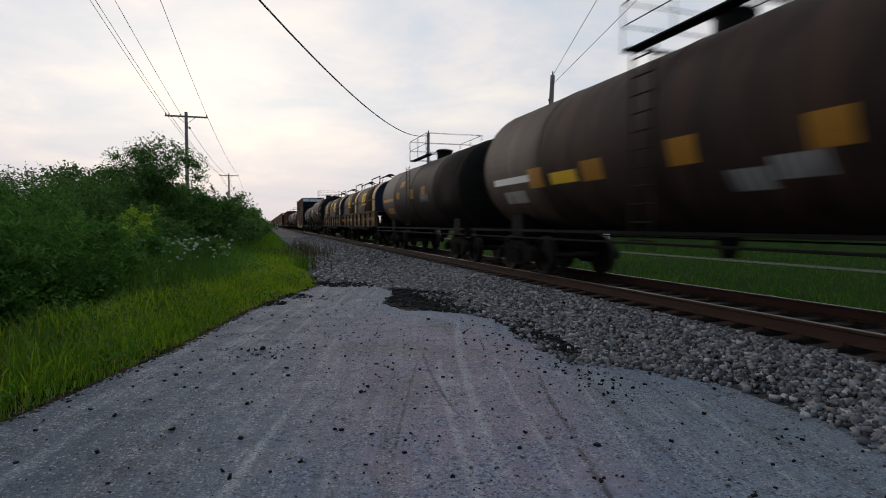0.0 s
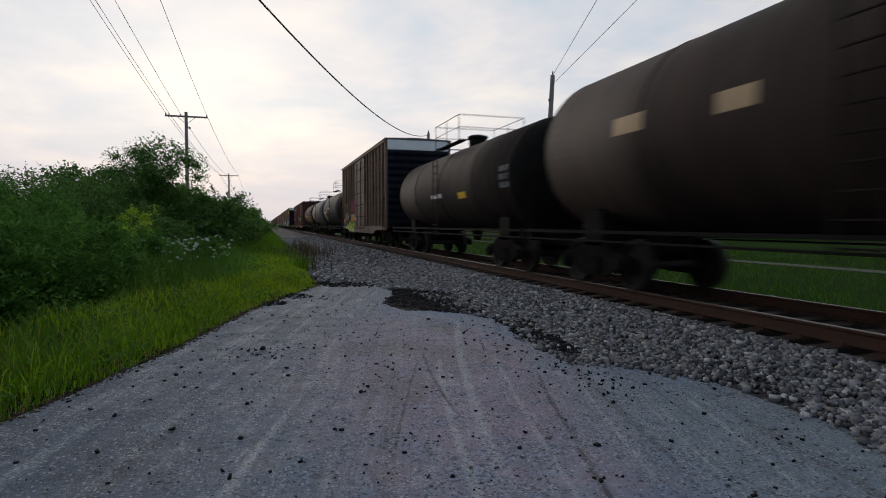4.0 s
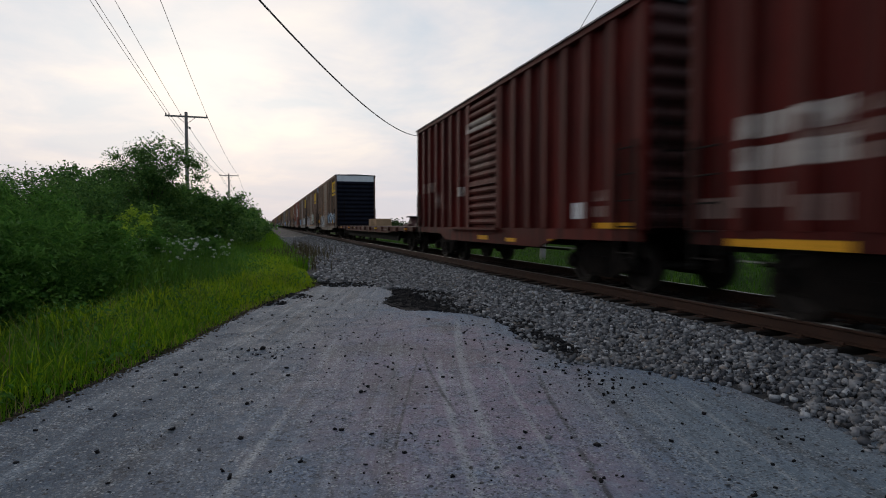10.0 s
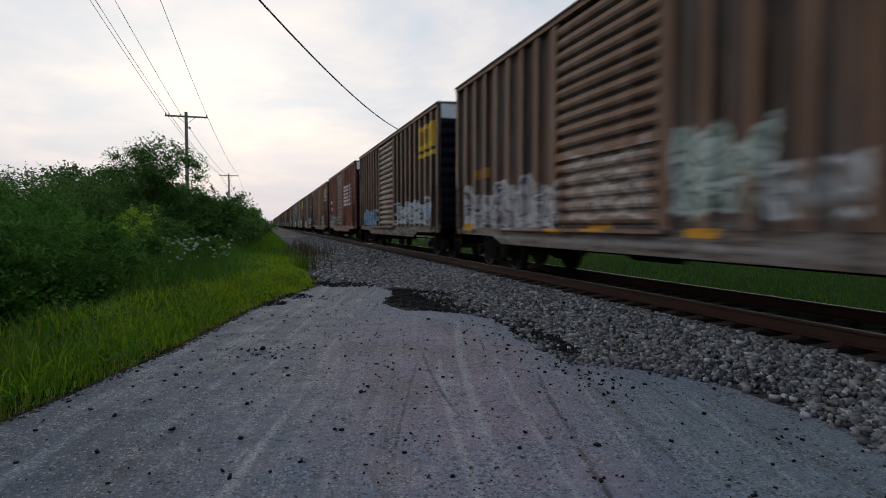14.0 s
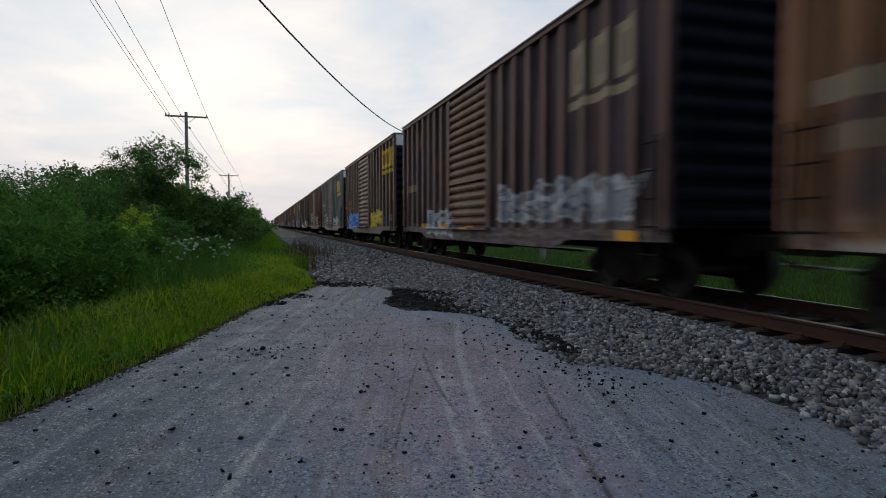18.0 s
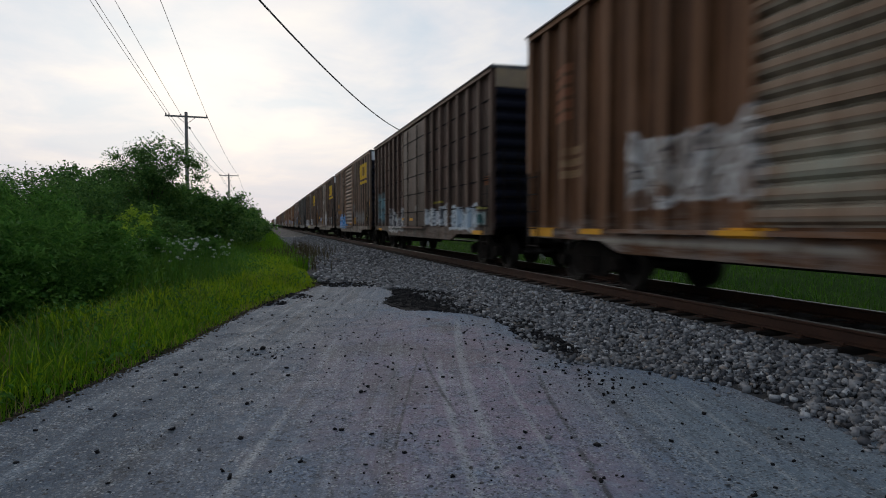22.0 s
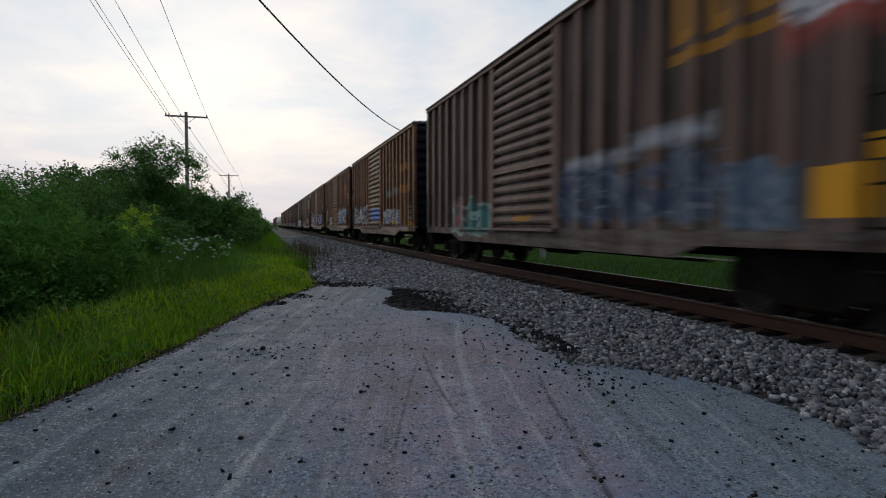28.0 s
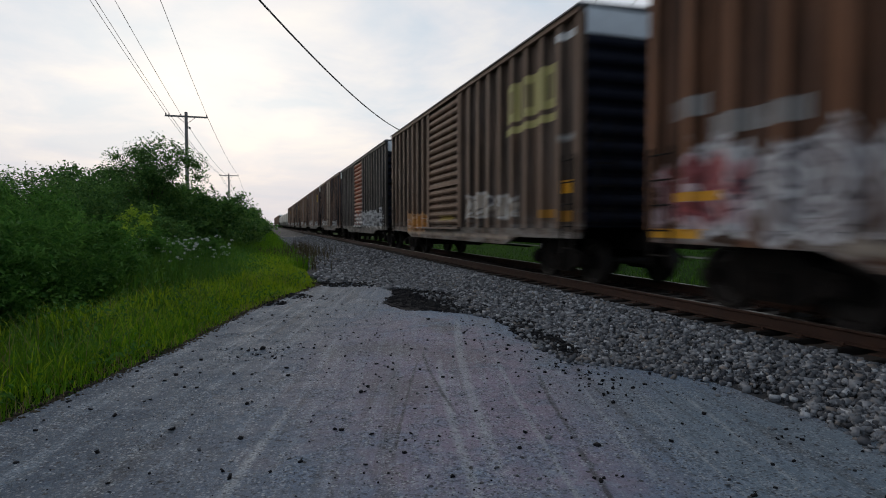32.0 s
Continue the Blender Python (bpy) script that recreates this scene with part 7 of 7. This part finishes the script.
boxcar(422.49, 437.4, 5.0, (0.07, 0.07, 0.072), (0.11, 0.08, 0.06), [
        (0.0851, 0.189, 2.46, 2.74, RFL, "bars"), (0.0893, 0.242, 1.99, 2.27, RFL, "bars"), (0.00527, 0.0401, 1.73, 1.97, AMB, "block"), (0.0416, 0.0875, 1.56, 1.71, AMB, "block"),
        (0.107, 0.182, 1.35, 1.63, RFL, "bars"), (0.2, 0.247, 1.33, 1.47, AMB, "block"), (0.242, 0.281, 1.46, 1.87, (0.4, 0.42, 0.44), "soft")], (0.075, 0.075, 0.076), "plug", label="dark grey plug-door boxcar with a white panel along the sill", dusty=0.2)
boxcar(439.2, 454.5, 5.0, (0.092, 0.066, 0.055), (0.14, 0.075, 0.05), [
        (0.779, 0.904, 3.29, 4.41, RFL, "logo"), (0.89, 0.995, 2.7, 4.4, (0.42, 0.09, 0.07), "soft"), (0.90, 0.99, 3.1, 4.4, (0.66, 0.65, 0.66), "tag"), (0.922, 0.97, 1.19, 1.73, AMB, "block"),
        (0.958, 0.996, 1.74, 2.00, AMB, "block"), (0.579, 0.853, 1.04, 2.35, (0.07, 0.09, 0.14), "tag"), (0.588, 0.74, 2.02, 2.42, (0.40, 0.42, 0.46), "soft"), (0.72, 0.842, 2.15, 2.62, (0.45, 0.46, 0.50), "soft"), (0.31, 0.366, 0.72, 1.42, (0.45, 0.22, 0.18), "soft"), (0.846, 0.919, 0.95, 2.02, (0.11, 0.16, 0.22), "tag"),
        (0.157, 0.377, 0.76, 2.10, (0.10, 0.26, 0.24), "tag"), (0.173, 0.245, 0.78, 2.08, (0.42, 0.16, 0.14), "soft"), (0.453, 0.511, 1.19, 1.34, RFL, "block")], (0.15, 0.125, 0.11), label="grey-brown boxcar with navy, teal and white sprayed letters", door_at=0.35, dusty=0.4)
boxcar(456.44, 471.8, 4.9, (0.125, 0.056, 0.026), (0.19, 0.08, 0.03), [
        (0.837, 0.943, 2.32, 3.71, (0.36, 0.15, 0.04), "ring"), (0.401, 0.554, 1.33, 1.95, (0.12, 0.22, 0.55), "block"), (0.0222, 0.364, 1.07, 2.33, (0.36, 0.33, 0.33), "tag"), (0.594, 0.86, 1.10, 1.98, (0.42, 0.40, 0.42), "tag"),
        (0.637, 0.866, 2.24, 2.85, (0.26, 0.22, 0.20), "soft"), (0.916, 0.964, 1.29, 1.98, (0.32, 0.28, 0.22), "bars"), (0.92, 0.965, 1.07, 1.27, AMB, "block"), (0.603, 0.632, 1.17, 1.31, AMB, "block"),
        (0.737, 0.778, 1.16, 1.30, AMB, "block"), (0.0439, 0.991, 0.88, 1.05, (0.30, 0.24, 0.19), "soft")], (0.26, 0.22, 0.18), cap=False, label="rusty brown boxcar with a blue patch on its pale door", door_at=0.35, dusty=0.8)
boxcar(473.66, 489.0, 4.9, (0.098, 0.042, 0.022), (0.19, 0.07, 0.026), [
        (0.584, 0.917, 1.09, 2.64, (0.36, 0.37, 0.40), "tag"), (0.711, 0.924, 1.65, 2.24, (0.28, 0.42, 0.56), "soft"), (0.915, 0.986, 1.78, 2.20, (0.36, 0.31, 0.27), "bars"), (0.0377, 0.152, 1.05, 2.42, (0.35, 0.31, 0.27), "soft"),
        (0.206, 0.367, 1.06, 1.85, (0.45, 0.43, 0.42), "tag"), (0.925, 0.99, 2.84, 3.27, (0.27, 0.25, 0.23), "bars"), (0.846, 0.93, 2.78, 4.17, (0.30, 0.12, 0.04), "soft"), (0.0616, 0.993, 0.90, 1.13, (0.40, 0.31, 0.24), "soft"),
        (0.451, 0.493, 1.00, 1.17, YEL, "block"), (0.0649, 0.118, 2.17, 2.45, (0.36, 0.33, 0.30), "bars"), (0.0316, 0.0657, 1.16, 1.87, RFL, "soft")], (0.15, 0.075, 0.05), cap=False, label="rust-brown boxcar with pale blue sprayed letters", door_at=0.35, dusty=0.9)
boxcar(490.93, 506.4, 4.95, (0.09, 0.044, 0.026), (0.19, 0.075, 0.03), [
        (0.593, 0.939, 1.13, 2.43, (0.30, 0.30, 0.48), "tag"), (0.725, 0.895, 1.64, 2.30, (0.42, 0.18, 0.18), "soft"), (0.0356, 0.38, 0.82, 2.49, (0.42, 0.38, 0.38), "tag"), (0.397, 0.57, 1.21, 2.22, (0.42, 0.40, 0.38), "soft"),
        (0.911, 0.967, 1.66, 1.79, AMB, "block"), (0.912, 0.977, 0.95, 1.05, AMB, "block"), (0.743, 0.791, 0.72, 0.86, AMB, "block"), (0.862, 0.947, 2.69, 4.10, (0.32, 0.14, 0.05), "ring"),
        (0.951, 0.996, 2.69, 2.99, (0.3, 0.28, 0.27), "bars"), (0.155, 0.896, 0.77, 1.04, (0.34, 0.28, 0.22), "soft"), (0.00544, 0.117, 0.99, 2.20, (0.36, 0.09, 0.09), "tag"), (0.0272, 0.0812, 1.43, 1.57, AMB, "block"),
        (0, 0.0653, 0.94, 1.08, AMB, "block"), (0.0217, 0.0684, 2.53, 2.81, GRY, "bars"), (0.0681, 0.16, 2.22, 2.50, GRY, "bars")], (0.20, 0.15, 0.12), cap_col=NAVY, label="rust-brown boxcar with violet and red sprayed letters", door_at=0.35, dusty=0.8)
boxcar(508.3, 523.7, 4.95, (0.088, 0.062, 0.048), (0.15, 0.08, 0.045), [
        (0.783, 0.948, 3.15, 4.27, (0.48, 0.42, 0.17), "logo"), (0.591, 0.835, 1.21, 2.06, (0.44, 0.36, 0.29), "tag"), (0.172, 0.351, 0.70, 1.79, (0.50, 0.22, 0.05), "tag"), (0.437, 0.544, 1.22, 1.45, (0.42, 0.32, 0.06), "soft"),
        (0.956, 0.993, 1.71, 1.97, AMB, "block"), (0.901, 0.947, 1.26, 1.44, RFL, "block"), (0.955, 0.994, 1.18, 1.40, RFL, "block"), (0.944, 0.992, 2.62, 2.88, GRY, "soft"),
        (0.935, 0.984, 4.54, 4.70, WHT, "block"), (0.0856, 0.844, 0.75, 0.93, (0.36, 0.28, 0.22), "soft")], (0.13, 0.075, 0.05), label="dark brown boxcar with tan and orange sprayed letters", door_at=0.35, dusty=0.7)
boxcar(525.1, 540.7, 4.95, (0.045, 0.043, 0.042), (0.075, 0.055, 0.045), [
        (0.372, 0.974, 0.90, 2.10, (0.5, 0.47, 0.46), "tag")], (0.48, 0.13, 0.06), cap=True, label="black boxcar with an orange-red door", door_at=0.35, dusty=0.6)
# base colours dimmed and tinted blue to put distance haze and shade into them
FARS = [(0.6 * r, 0.58 * g, 0.66 * b) for r, g, b in ((0.042, 0.045, 0.055), (0.04, 0.042, 0.055), (0.075, 0.06, 0.05), (0.06, 0.05, 0.05), (0.09, 0.075, 0.06), (0.045, 0.045, 0.05), (0.10, 0.07, 0.05), (0.07, 0.06, 0.055), (0.12, 0.06, 0.045), (0.06, 0.055, 0.05))]
u = 542.1
for k in range(6):
    boxcar(u, u + 15.4, 5.0, FARS[k], RST, [(0.0909, 0.449, 1.0, 1.7, PALE, "tag"), (0.655, 0.884, 1.0, 1.6, GRY, "tag")] + (LOGO if k % 2 else []), GREYDOOR if k in (0, 4) else FARS[k], "post" if k % 3 else "plug", label="dark weathered boxcar with faded sprayed paint", door_at=0.35)
    u += 17.3
for k in range(5):
    hopper_car(u, u + 18.0)
    u += 18.0
u += 1.0
for k in range(8):
    boxcar(u, u + 15.4, 5.0, FARS[(k + 3) % 10], RST, [(0.0909, 0.449, 1.0, 1.7, PALE, "tag")], FARS[(k + 3) % 10], "post", label="dark weathered boxcar with a ribbed door", door_at=0.35)
    u += 17.3


def run(t):
    """How far the train has gone after t seconds."""
    return 15.292 * t + 0.00983 * t * t


def motions():
    times = [0, 4, 8, 12, 16, 20, 24, 28, 32]
    for car, u in CARS:
        walk(car, [(t, pose(TRACK, u - run(t), RAIL)) for t in times])
    for thing, u, z in RIDERS:
        walk(thing, [(t, pose(TRACK, u - run(t), RAIL + z)) for t in times])
    # wheels roll while their car is near
    for w, dy, u in WHEELS:
        ts = [k / 30 for k in range(961) if 1.5 < u - run(k / 30) < 20]
        if len(ts) < 2:
            continue
        def turned(t):
            return pose(0, dy, 0.43, math.degrees(run(t) / 0.43) % 360)
        rows = [(t, turned(t)) for t in ts]
        if ts[0] > 0:
            rows.insert(0, (0.0, turned(ts[0])))
        if ts[-1] < 31.99:
            rows.append((32.0, turned(ts[-1])))
        walk(w, rows)


motions()
